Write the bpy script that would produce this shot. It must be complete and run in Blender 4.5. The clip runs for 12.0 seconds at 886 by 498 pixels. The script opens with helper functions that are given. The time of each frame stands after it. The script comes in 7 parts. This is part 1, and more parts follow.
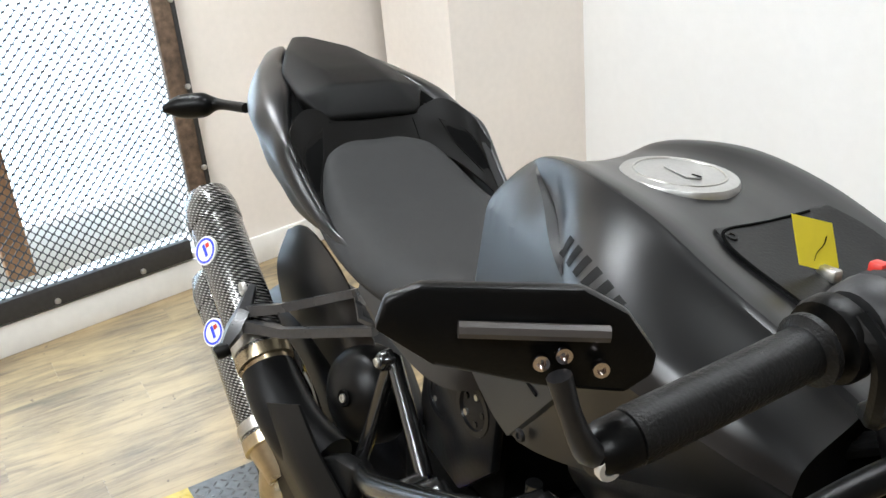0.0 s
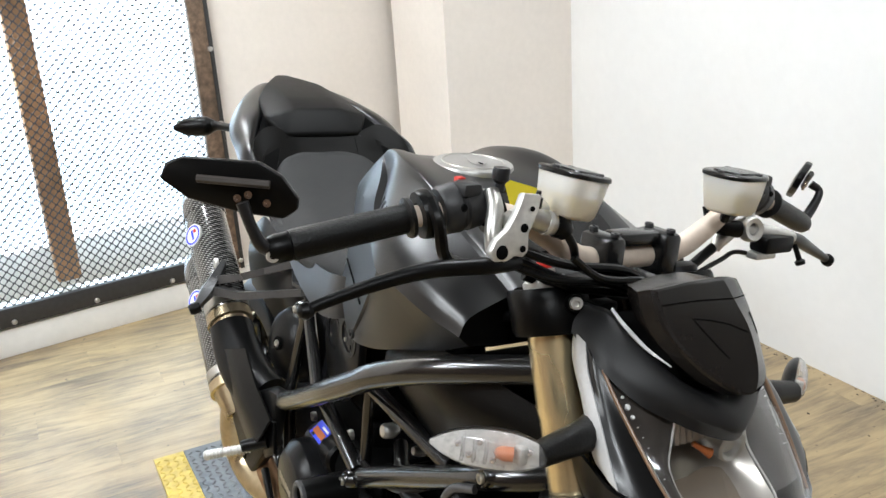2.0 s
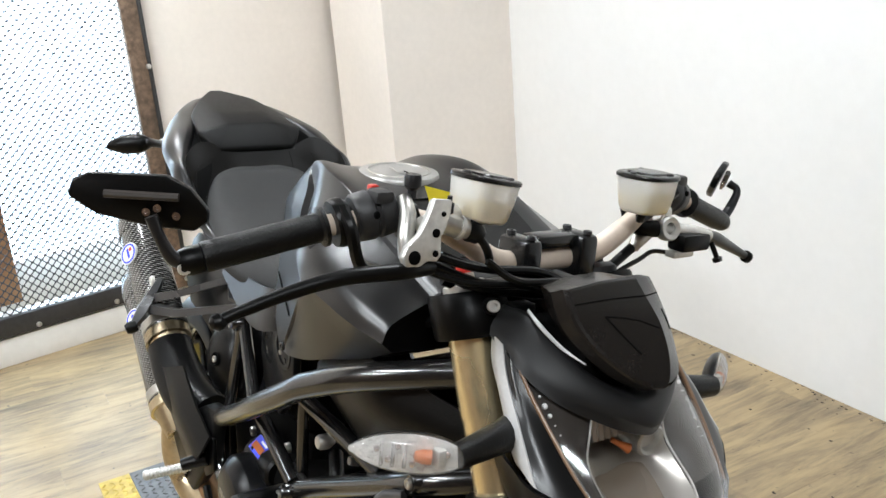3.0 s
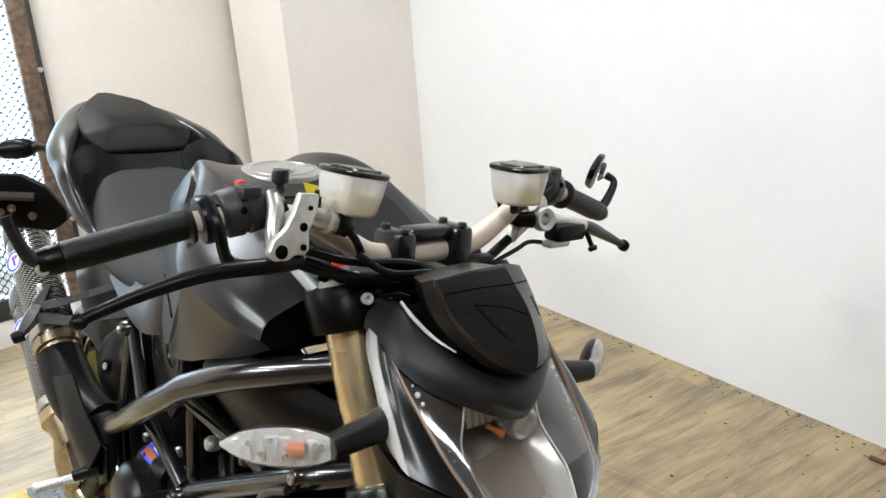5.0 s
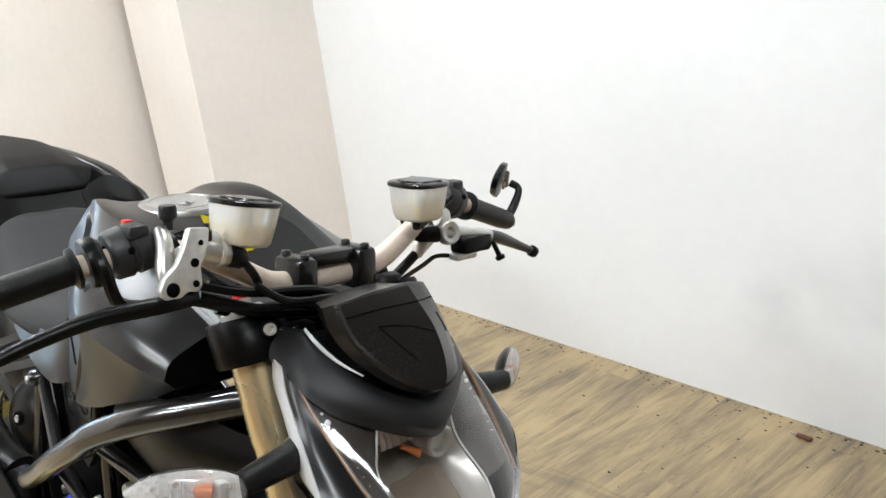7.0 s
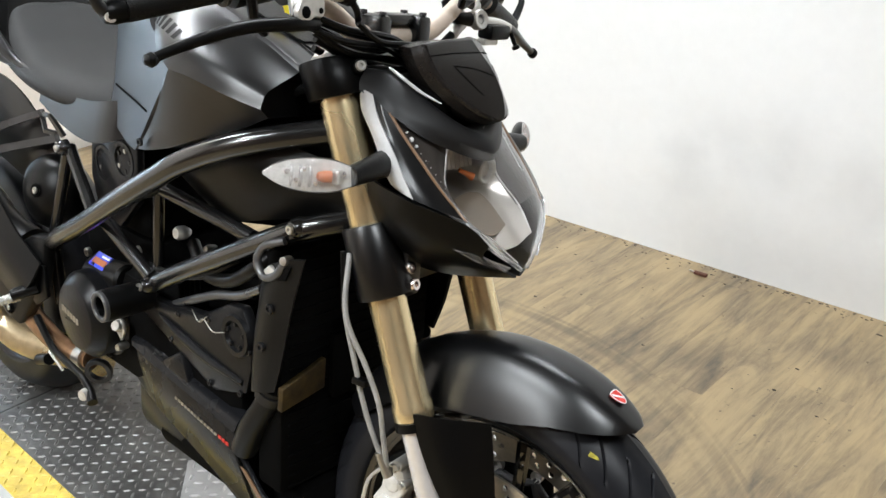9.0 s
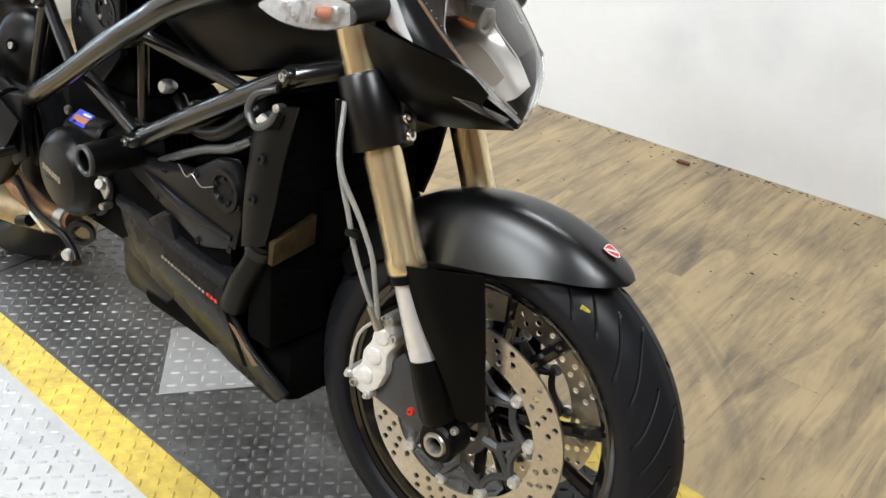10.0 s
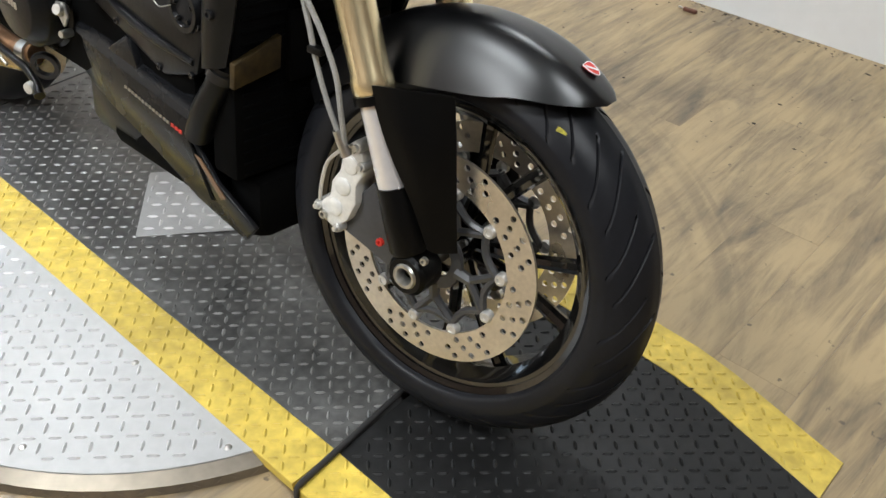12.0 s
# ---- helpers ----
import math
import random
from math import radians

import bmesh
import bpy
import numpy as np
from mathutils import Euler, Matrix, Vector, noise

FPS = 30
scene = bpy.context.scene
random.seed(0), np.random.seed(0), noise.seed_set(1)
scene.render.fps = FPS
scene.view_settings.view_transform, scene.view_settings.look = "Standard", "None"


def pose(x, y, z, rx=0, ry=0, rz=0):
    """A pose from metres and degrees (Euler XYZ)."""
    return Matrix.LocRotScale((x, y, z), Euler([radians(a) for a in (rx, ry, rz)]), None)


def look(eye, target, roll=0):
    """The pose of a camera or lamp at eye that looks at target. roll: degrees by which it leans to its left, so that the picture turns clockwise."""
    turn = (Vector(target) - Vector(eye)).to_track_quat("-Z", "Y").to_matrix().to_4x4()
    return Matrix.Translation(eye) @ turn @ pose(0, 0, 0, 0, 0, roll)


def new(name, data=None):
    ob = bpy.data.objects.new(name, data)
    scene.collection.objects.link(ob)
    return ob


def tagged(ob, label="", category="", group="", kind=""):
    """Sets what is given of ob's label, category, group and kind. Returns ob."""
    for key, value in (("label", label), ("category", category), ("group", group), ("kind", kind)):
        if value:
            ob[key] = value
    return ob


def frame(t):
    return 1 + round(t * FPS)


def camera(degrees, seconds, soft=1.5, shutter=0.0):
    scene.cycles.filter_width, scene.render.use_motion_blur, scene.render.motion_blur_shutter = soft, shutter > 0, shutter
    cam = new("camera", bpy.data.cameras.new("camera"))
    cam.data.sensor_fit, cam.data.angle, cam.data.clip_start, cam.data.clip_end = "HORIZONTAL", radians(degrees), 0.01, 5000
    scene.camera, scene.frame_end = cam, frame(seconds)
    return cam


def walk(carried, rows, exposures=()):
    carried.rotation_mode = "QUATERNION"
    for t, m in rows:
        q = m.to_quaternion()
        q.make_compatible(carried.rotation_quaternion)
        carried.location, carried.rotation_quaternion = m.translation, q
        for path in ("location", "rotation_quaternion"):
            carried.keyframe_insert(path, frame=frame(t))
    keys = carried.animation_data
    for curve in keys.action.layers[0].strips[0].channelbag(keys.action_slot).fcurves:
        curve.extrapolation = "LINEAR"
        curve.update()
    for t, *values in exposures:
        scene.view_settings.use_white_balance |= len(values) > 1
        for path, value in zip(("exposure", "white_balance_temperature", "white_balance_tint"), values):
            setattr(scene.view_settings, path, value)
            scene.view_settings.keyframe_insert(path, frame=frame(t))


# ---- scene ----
cam = camera(52.6, 12.0)
PATH = [
    (0, (0.0172, -0.4925, 1.3820), (-1.5741, 0.4147, 0.5790), -5.30),
    (0.5, (0.3152, -0.5099, 1.3870), (-1.3608, 0.3086, 0.6640), -2.80),
    (1, (0.4997, -0.5193, 1.4000), (-1.2444, 0.1816, 0.7170), -2.00),
    (1.5, (0.5271, -0.5000, 1.3970), (-1.1943, 0.2580, 0.7190), -3.20),
    (2, (0.5296, -0.4693, 1.3890), (-1.1694, 0.3538, 0.7260), -3.70),
    (2.5, (0.5449, -0.4507, 1.3850), (-1.1385, 0.4101, 0.7330), -4.40),
    (3, (0.5601, -0.4373, 1.3840), (-1.0996, 0.4737, 0.7400), -4.60),
    (5, (0.6004, -0.4029, 1.3750), (-0.9638, 0.6582, 0.7220), -4.40),
    (5.5, (0.6046, -0.3840, 1.3760), (-0.9348, 0.7202, 0.7350), -5.60),
    (6, (0.6094, -0.3691, 1.3780), (-0.9083, 0.7657, 0.7400), -6.10),
    (6.5, (0.6117, -0.3506, 1.3770), (-0.8876, 0.8093, 0.7400), -7.10),
    (8.3, (0.6465, -0.5931, 1.3470), (-0.7075, 0.6759, 0.6010), -5.30),
    (8.5, (0.6541, -0.6496, 1.3340), (-0.6625, 0.6392, 0.5540), -4.40),
    (9, (0.6637, -0.7331, 1.2980), (-0.5709, 0.5823, 0.4340), -1.40),
    (9.5, (0.6574, -0.7583, 1.2640), (-0.5178, 0.5459, 0.3050), -0.20),
    (10, (0.6563, -0.7706, 1.2310), (-0.4658, 0.5093, 0.1810), 0.80),
    (10.5, (0.6677, -0.7730, 1.1920), (-0.4067, 0.4738, 0.0570), 0.90),
    (11, (0.6808, -0.7659, 1.1620), (-0.3438, 0.4520, -0.0490), 1.90),
    (11.5, (0.6941, -0.7598, 1.1360), (-0.2920, 0.4244, -0.1390), 2.10),
    (12, (0.6875, -0.7234, 1.1390), (-0.3425, 0.4239, -0.1350), 0.80),
]
walk(cam, [(t, look(eye, target, roll)) for t, eye, target, roll in PATH], ((0.0, -0.12), (3.2, -0.12), (6.7, -0.10), (8.4, 0.06), (9.6, 0.07), (11.0, -0.03), (12.0, -0.10)))

# ---- light ----
world = bpy.data.worlds.new("world")
scene.world = world
world.use_nodes = True
wn = world.node_tree.nodes
sky = wn.new("ShaderNodeTexSky")
sky.sky_type, sky.sun_disc, sky.sun_elevation, sky.sun_rotation = "NISHITA", False, radians(40), radians(120)
world.node_tree.links.new(sky.outputs[0], wn["Background"].inputs[0])
wn["Background"].inputs[1].default_value = 0.15
scene.view_settings.exposure = 0.0

def area_lamp(name, m, sx, sy, watts, colour):
    data = bpy.data.lights.new(name, "AREA")
    data.shape, data.size, data.size_y, data.energy, data.color = "RECTANGLE", sx, sy, watts, colour
    ob = new(name, data)
    ob.matrix_world = m
    return ob

# daylight falling in steeply through the window, and the strip lights under the ceiling
area_lamp("window_light", look((-3.45, -0.29, 1.74), (-2.2, -0.29, 0.0)), 1.1, 0.22, 110, (0.62, 0.81, 1.0))
for lx, ly, watts in ((-2.30, -0.25, 66), (-0.6, 0.85, 46), (1.6, -0.9, 58), (-0.6, -1.8, 66), (-0.9, -3.2, 105)):
    area_lamp("strip_light", look((lx, ly, 2.93), (lx, ly, 0.0)), 1.2, 0.14, watts, (0.915, 0.965, 1.0))

# ---- materials ----
def material(name, colour=(0.5, 0.5, 0.5), rough=0.5, metal=0.0, grain=0.0, scale=60.0, bump=0.0, blotch=0.0, spec=0.5, coat=0.0, rough_var=0.0):
    """A plain surface with grain and blotches of colour, fine relief and uneven gloss."""
    m = bpy.data.materials.new(name)
    m.use_nodes = True
    n, l = m.node_tree.nodes, m.node_tree.links
    b = n["Principled BSDF"]
    b.inputs["Base Color"].default_value = (*colour, 1)
    b.inputs["Roughness"].default_value = rough
    b.inputs["Metallic"].default_value = metal
    b.inputs["Specular IOR Level"].default_value = spec
    b.inputs["Coat Weight"].default_value = coat
    co = n.new("ShaderNodeTexCoord")
    fine = n.new("ShaderNodeTexNoise")
    fine.inputs["Scale"].default_value, fine.inputs["Detail"].default_value = scale, 6
    l.new(co.outputs["Object"], fine.inputs["Vector"])
    if grain or blotch:
        wide = n.new("ShaderNodeTexNoise")
        wide.inputs["Scale"].default_value, wide.inputs["Detail"].default_value = max(scale / 14, 2.0), 4
        l.new(co.outputs["Object"], wide.inputs["Vector"])
        r1, r2 = n.new("ShaderNodeMapRange"), n.new("ShaderNodeMapRange")
        for r, amount in ((r1, grain), (r2, blotch)):
            r.inputs["From Min"].default_value, r.inputs["From Max"].default_value = 0.3, 0.7
            r.inputs["To Min"].default_value, r.inputs["To Max"].default_value = 1 - amount, 1 + amount
        l.new(fine.outputs["Fac"], r1.inputs["Value"])
        l.new(wide.outputs["Fac"], r2.inputs["Value"])
        mul = n.new("ShaderNodeMath")
        mul.operation = "MULTIPLY"
        l.new(r1.outputs[0], mul.inputs[0])
        l.new(r2.outputs[0], mul.inputs[1])
        mix = n.new("ShaderNodeVectorMath")
        mix.operation = "SCALE"
        mix.inputs[0].default_value = colour
        l.new(mul.outputs[0], mix.inputs["Scale"])
        l.new(mix.outputs[0], b.inputs["Base Color"])
        if rough_var:
            rr = n.new("ShaderNodeMapRange")
            rr.inputs["From Min"].default_value, rr.inputs["From Max"].default_value = 0.3, 0.7
            rr.inputs["To Min"].default_value, rr.inputs["To Max"].default_value = max(rough - rough_var, 0.02), rough + rough_var
            l.new(wide.outputs["Fac"], rr.inputs["Value"])
            l.new(rr.outputs[0], b.inputs["Roughness"])
    if bump:
        bp = n.new("ShaderNodeBump")
        bp.inputs["Strength"].default_value, bp.inputs["Distance"].default_value = bump, 0.002
        l.new(fine.outputs["Fac"], bp.inputs["Height"])
        l.new(bp.outputs[0], b.inputs["Normal"])
    return m

def wood_material(name, light, dark, rough):
    """Vinyl boards: grain along y, a tone of its own for each board, darker washes and fine streaks."""
    m = bpy.data.materials.new(name)
    m.use_nodes = True
    n, l = m.node_tree.nodes, m.node_tree.links
    b = n["Principled BSDF"]
    geo, info = n.new("ShaderNodeNewGeometry"), n.new("ShaderNodeObjectInfo")
    shift = n.new("ShaderNodeVectorMath")
    shift.operation = "MULTIPLY_ADD"
    l.new(info.outputs["Random"], shift.inputs[0])
    shift.inputs[1].default_value = (3.0, 41.0, 7.0)
    l.new(geo.outputs["Position"], shift.inputs[2])
    def streaks(sx, sy, detail, rough_in, bend=0.6):
        mp = n.new("ShaderNodeMapping")
        mp.inputs["Scale"].default_value = (sx, sy, 1.0)
        l.new(shift.outputs[0], mp.inputs["Vector"])
        tx = n.new("ShaderNodeTexNoise")
        tx.inputs["Scale"].default_value, tx.inputs["Detail"].default_value, tx.inputs["Roughness"].default_value = 1.0, detail, rough_in
        tx.inputs["Distortion"].default_value = bend
        l.new(mp.outputs[0], tx.inputs["Vector"])
        return tx.outputs["Fac"]
    wash, grain, fine = streaks(9.0, 1.6, 7, 0.66, 1.6), streaks(40.0, 4.0, 6, 0.70, 1.0), streaks(220.0, 9.0, 4, 0.7)
    def spread(v, lo, hi, a, z):
        r = n.new("ShaderNodeMapRange")
        for k, val in zip(("From Min", "From Max", "To Min", "To Max"), (lo, hi, a, z)):
            r.inputs[k].default_value = val
        l.new(v, r.inputs["Value"])
        return r.outputs[0]
    tone = n.new("ShaderNodeMath")
    tone.operation = "ADD"
    l.new(spread(wash, 0.34, 0.66, -0.18, 0.62), tone.inputs[0])
    l.new(spread(grain, 0.3, 0.7, -0.15, 0.35), tone.inputs[1])
    tone2 = n.new("ShaderNodeMath")
    tone2.operation = "ADD"
    l.new(tone.outputs[0], tone2.inputs[0])
    patch = n.new("ShaderNodeTexNoise")
    patch.inputs["Scale"].default_value, patch.inputs["Detail"].default_value = 3.2, 5
    l.new(geo.outputs["Position"], patch.inputs["Vector"])
    both_tones = n.new("ShaderNodeMath")
    both_tones.operation = "ADD"
    l.new(spread(info.outputs["Random"], 0.0, 1.0, -0.06, 0.06), both_tones.inputs[0])
    l.new(spread(patch.outputs["Fac"], 0.35, 0.68, -0.22, 0.38), both_tones.inputs[1])
    l.new(both_tones.outputs[0], tone2.inputs[1])
    mix = n.new("ShaderNodeMix")
    mix.data_type, mix.clamp_factor = "RGBA", True
    mix.inputs["A"].default_value, mix.inputs["B"].default_value = (*light, 1), (*dark, 1)
    l.new(tone2.outputs[0], mix.inputs["Factor"])
    # dirt specks, and the arc that the turning bike's tyre has rubbed round the turntable
    dots = n.new("ShaderNodeTexNoise")
    dots.inputs["Scale"].default_value, dots.inputs["Detail"].default_value = 42.0, 3
    l.new(geo.outputs["Position"], dots.inputs["Vector"])
    broad = n.new("ShaderNodeTexNoise")
    broad.inputs["Scale"].default_value = 3.0
    l.new(geo.outputs["Position"], broad.inputs["Vector"])
    far = n.new("ShaderNodeVectorMath")
    far.operation = "DISTANCE"
    flat = n.new("ShaderNodeVectorMath")
    flat.operation = "MULTIPLY"
    flat.inputs[1].default_value = (1, 1, 0)
    l.new(geo.outputs["Position"], flat.inputs[0])
    l.new(flat.outputs[0], far.inputs[0])
    far.inputs[1].default_value = (-0.706, 0.02, 0)
    def times(a, c, op="MULTIPLY"):
        q = n.new("ShaderNodeMath")
        q.operation = op
        for k, v in enumerate((a, c)):
            if isinstance(v, (int, float)):
                q.inputs[k].default_value = v
            else:
                l.new(v, q.inputs[k])
        return q.outputs[0]
    def band(r, half, strength):
        off = times(times(far.outputs["Value"], r, "SUBTRACT"), 0.0, "ADD")
        ab = n.new("ShaderNodeMath")
        ab.operation = "ABSOLUTE"
        l.new(off, ab.inputs[0])
        return spread(ab.outputs[0], half * 0.4, half, strength, 0.0)
    rub = times(times(band(1.106, 0.022, 0.5), band(1.135, 0.010, 0.35), "MAXIMUM"), band(1.052, 0.014, 0.25), "MAXIMUM")
    rub = times(rub, spread(broad.outputs["Fac"], 0.36, 0.6, 0.25, 1.0))
    dirt = times(spread(dots.outputs["Fac"], 0.70, 0.74, 0.0, 0.75), rub, "MAXIMUM")
    soil = n.new("ShaderNodeMix")
    soil.data_type = "RGBA"
    soil.inputs["B"].default_value = (0.07, 0.055, 0.04, 1)
    l.new(dirt, soil.inputs["Factor"])
    l.new(mix.outputs["Result"], soil.inputs["A"])
    l.new(soil.outputs["Result"], b.inputs["Base Color"])
    l.new(spread(grain, 0.3, 0.7, rough - 0.07, rough + 0.1), b.inputs["Roughness"])
    bp = n.new("ShaderNodeBump")
    bp.inputs["Strength"].default_value, bp.inputs["Distance"].default_value = 0.25, 0.001
    l.new(fine, bp.inputs["Height"])
    l.new(bp.outputs[0], b.inputs["Normal"])
    return m

M_WALL = material("white_wall_paint", (0.80, 0.80, 0.795), 0.6, grain=0.012, scale=30, bump=0.1, blotch=0.018)
def scuffed(m, spots):
    """Soft grey rubs on a wall: x, z, radius and strength of each, broken up by noise."""
    n, l = m.node_tree.nodes, m.node_tree.links
    pos, tex = n.new("ShaderNodeNewGeometry"), n.new("ShaderNodeTexNoise")
    tex.inputs["Scale"].default_value, tex.inputs["Detail"].default_value = 9.0, 5
    l.new(pos.outputs["Position"], tex.inputs["Vector"])
    last = n["Principled BSDF"].inputs["Base Color"].links[0].from_socket
    for x, z, radius, strength in spots:
        far, fall, times, mix = n.new("ShaderNodeVectorMath"), n.new("ShaderNodeMapRange"), n.new("ShaderNodeMath"), n.new("ShaderNodeMix")
        far.operation, times.operation, mix.data_type = "DISTANCE", "MULTIPLY", "RGBA"
        far.inputs[1].default_value = (x, 1.75, z)
        l.new(pos.outputs["Position"], far.inputs[0])
        fall.interpolation_type = "SMOOTHSTEP"
        for k, v in zip(("From Min", "From Max", "To Min", "To Max"), (0.0, radius, strength, 0.0)):
            fall.inputs[k].default_value = v
        l.new(far.outputs["Value"], fall.inputs["Value"])
        l.new(fall.outputs[0], times.inputs[0])
        l.new(tex.outputs["Fac"], times.inputs[1])
        l.new(times.outputs[0], mix.inputs["Factor"])
        l.new(last, mix.inputs["A"])
        mix.inputs["B"].default_value = (0.30, 0.30, 0.31, 1)
        last = mix.outputs["Result"]
    l.new(last, n["Principled BSDF"].inputs["Base Color"])

M_BEIGE = material("cream_wall_paint", (0.77, 0.715, 0.66), 0.6, grain=0.02, scale=40, bump=0.15, blotch=0.03)
# unseen ceiling and walls: dim brown so that black paint mirrors a dark room
M_CEIL = material("unseen_ceiling_brown", (0.12, 0.10, 0.085), 0.8, grain=0.02, blotch=0.02)
M_DIM = material("unseen_wall_brown", (0.13, 0.085, 0.055), 0.7, grain=0.03, blotch=0.04)
M_BOARD = wood_material("vinyl_boards", (0.365, 0.270, 0.145), (0.105, 0.081, 0.056), 0.36)
M_GAP = material("board_gap", (0.13, 0.10, 0.07), 0.8, grain=0.2, blotch=0.2)
M_BASE = material("baseboard_paint", (0.74, 0.73, 0.70), 0.45, grain=0.03, blotch=0.08, scale=30)
M_OLDWOOD = material("weathered_wood", (0.13, 0.085, 0.055), 0.75, grain=0.45, blotch=0.5, scale=45, bump=0.6)
M_BLACKSTEEL = material("black_painted_steel", (0.025, 0.024, 0.024), 0.45, grain=0.15, blotch=0.15, bump=0.1)
M_MESH = material("galvanised_mesh", (0.08, 0.08, 0.08), 0.5, metal=0.5, grain=0.2, blotch=0.2)
M_TIMBER = material("orange_timber", (0.36, 0.19, 0.09), 0.7, grain=0.2, blotch=0.25, scale=30, bump=0.3)
M_RUBBERMAT = material("black_ribbed_rubber", (0.074, 0.073, 0.070), 0.34, grain=0.35, blotch=0.45, scale=50, bump=0.25, rough_var=0.12)
M_RAMPMAT = material("clean_black_rubber", (0.012, 0.012, 0.012), 0.36, grain=0.3, blotch=0.35, scale=50, bump=0.25, rough_var=0.1, spec=0.25)
M_YELLOW = material("yellow_rubber", (0.56, 0.41, 0.068), 0.50, grain=0.22, blotch=0.32, scale=40, bump=0.2)
M_PLATE = material("polished_tread_plate", (0.40, 0.40, 0.395), 0.5, metal=0.2, grain=0.06, blotch=0.08, scale=50, bump=0.05, rough_var=0.1)
# brown of dirt and of the mirrored floor, both put into the colour
M_EDGE = material("edge_dirt_and_reflection", (0.22, 0.19, 0.15), 0.4, metal=0.75, grain=0.12, blotch=0.25, scale=40, bump=0.1, rough_var=0.1)
# lighter than the plate: rubbed, with the overhead glint put into the colour
M_LUG = material("lug_wear_and_glint", (0.60, 0.60, 0.595), 0.28, metal=0.3, grain=0.06, blotch=0.1, scale=60)
M_WORNLUG = material("rubbed_rubber_lugs", (0.135, 0.132, 0.126), 0.30, grain=0.3, blotch=0.4, scale=40, rough_var=0.08)
M_SCREW = material("zinc_screw", (0.6, 0.59, 0.56), 0.32, metal=0.9, grain=0.1, blotch=0.1)

# ---- shapes ----
def part(name, bm, mat, parent=None, label="", sharp=38.0):
    me = bpy.data.meshes.new(name)
    if isinstance(bm, bmesh.types.BMesh):
        bmesh.ops.recalc_face_normals(bm, faces=bm.faces)
        bm.to_mesh(me)
        bm.free()
    else:
        me = bm
    if mat and not me.materials:
        me.materials.append(mat)
    for p in me.polygons:
        p.use_smooth = True
    me.set_sharp_from_angle(angle=radians(sharp))
    ob = new(name, me)
    if parent:
        ob.parent = parent
    if label:
        tagged(ob, label)
    return ob

def box(bm, cx, cy, cz, sx, sy, sz, bev=0.0, m=None, seg=2):
    """A box with bevelled edges, given by its centre and full sizes."""
    made = bmesh.ops.create_cube(bm, size=1.0, matrix=(m or Matrix()) @ Matrix.Translation((cx, cy, cz)) @ Matrix.Diagonal((sx, sy, sz, 1)))
    if bev:
        edges = list({e for v in made["verts"] for e in v.link_edges})
        bmesh.ops.bevel(bm, geom=edges, offset=bev, segments=seg, profile=0.5, affect="EDGES")
    return bm

def boxed(*args, **kw):
    return box(bmesh.new(), *args, **kw)

def grid(bm, rows, close_u=False, close_v=False):
    """Faces between rows of points; close_u joins the last row to the first, close_v the ends of each row."""
    vs = [[bm.verts.new(p) for p in row] for row in rows]
    nr, nc = len(vs), len(vs[0])
    for i in range(nr if close_u else nr - 1):
        for j in range(nc if close_v else nc - 1):
            a, b, c, d = vs[i][j], vs[i][(j + 1) % nc], vs[(i + 1) % nr][(j + 1) % nc], vs[(i + 1) % nr][j]
            bm.faces.new((a, b, c, d))
    return vs

def smooth_path(pts, n=8):
    """Points along a Catmull-Rom curve through pts (tuples of any length)."""
    p = [np.array(q, float) for q in pts]
    p = [2 * p[0] - p[1]] + p + [2 * p[-1] - p[-2]]
    out = []
    for i in range(1, len(p) - 2):
        for k in range(n):
            t = k / n
            out.append(0.5 * (2 * p[i] + (p[i + 1] - p[i - 1]) * t + (2 * p[i - 1] - 5 * p[i] + 4 * p[i + 1] - p[i + 2]) * t ** 2
                              + (3 * p[i] - p[i - 1] - 3 * p[i + 1] + p[i + 2]) * t ** 3))
    return out + [p[-2]]

def loft(bm, rings, caps=True):
    vs = grid(bm, rings, close_v=True)
    if caps:
        for ring in (vs[0], vs[-1]):
            bm.faces.new(ring)
    return bm

def tube(bm, pts, r, n=10, bends=6, caps=True):
    """A round bar along pts; r is one radius or one for each point."""
    rs = [r] * len(pts) if isinstance(r, (int, float)) else list(r)
    path = [(*p, q) for p, q in zip(pts, rs)]
    path = smooth_path(path, bends) if len(pts) > 2 and bends > 1 else [np.array(q, float) for q in path]
    at = [Vector(q[:3]) for q in path]
    side, rings = None, []
    for i, p in enumerate(at):
        d = (at[min(i + 1, len(at) - 1)] - at[max(i - 1, 0)]).normalized()
        side = d.orthogonal().normalized() if side is None else (side - d * side.dot(d)).normalized()
        up = d.cross(side)
        rings.append([p + (side * math.cos(2 * math.pi * k / n) + up * math.sin(2 * math.pi * k / n)) * path[i][3] for k in range(n)])
    return loft(bm, rings, caps)

def tubed(*args, **kw):
    return tube(bmesh.new(), *args, **kw)

def lathe(bm, profile, at=(0, 0, 0), axis=(0, 0, 1), n=24, closed=False):
    """Turns (radius, height) pairs about an axis through at."""
    turn = Vector((0, 0, 1)).rotation_difference(Vector(axis).normalized()).to_matrix()
    rows = []
    for k in range(n):
        a = 2 * math.pi * k / n
        rows.append([Vector(at) + turn @ Vector((r * math.cos(a), r * math.sin(a), h)) for r, h in profile])
    grid(bm, rows, close_u=True, close_v=closed)
    bmesh.ops.remove_doubles(bm, verts=bm.verts, dist=1e-5)
    return bm

def lathed(*args, **kw):
    return lathe(bmesh.new(), *args, **kw)

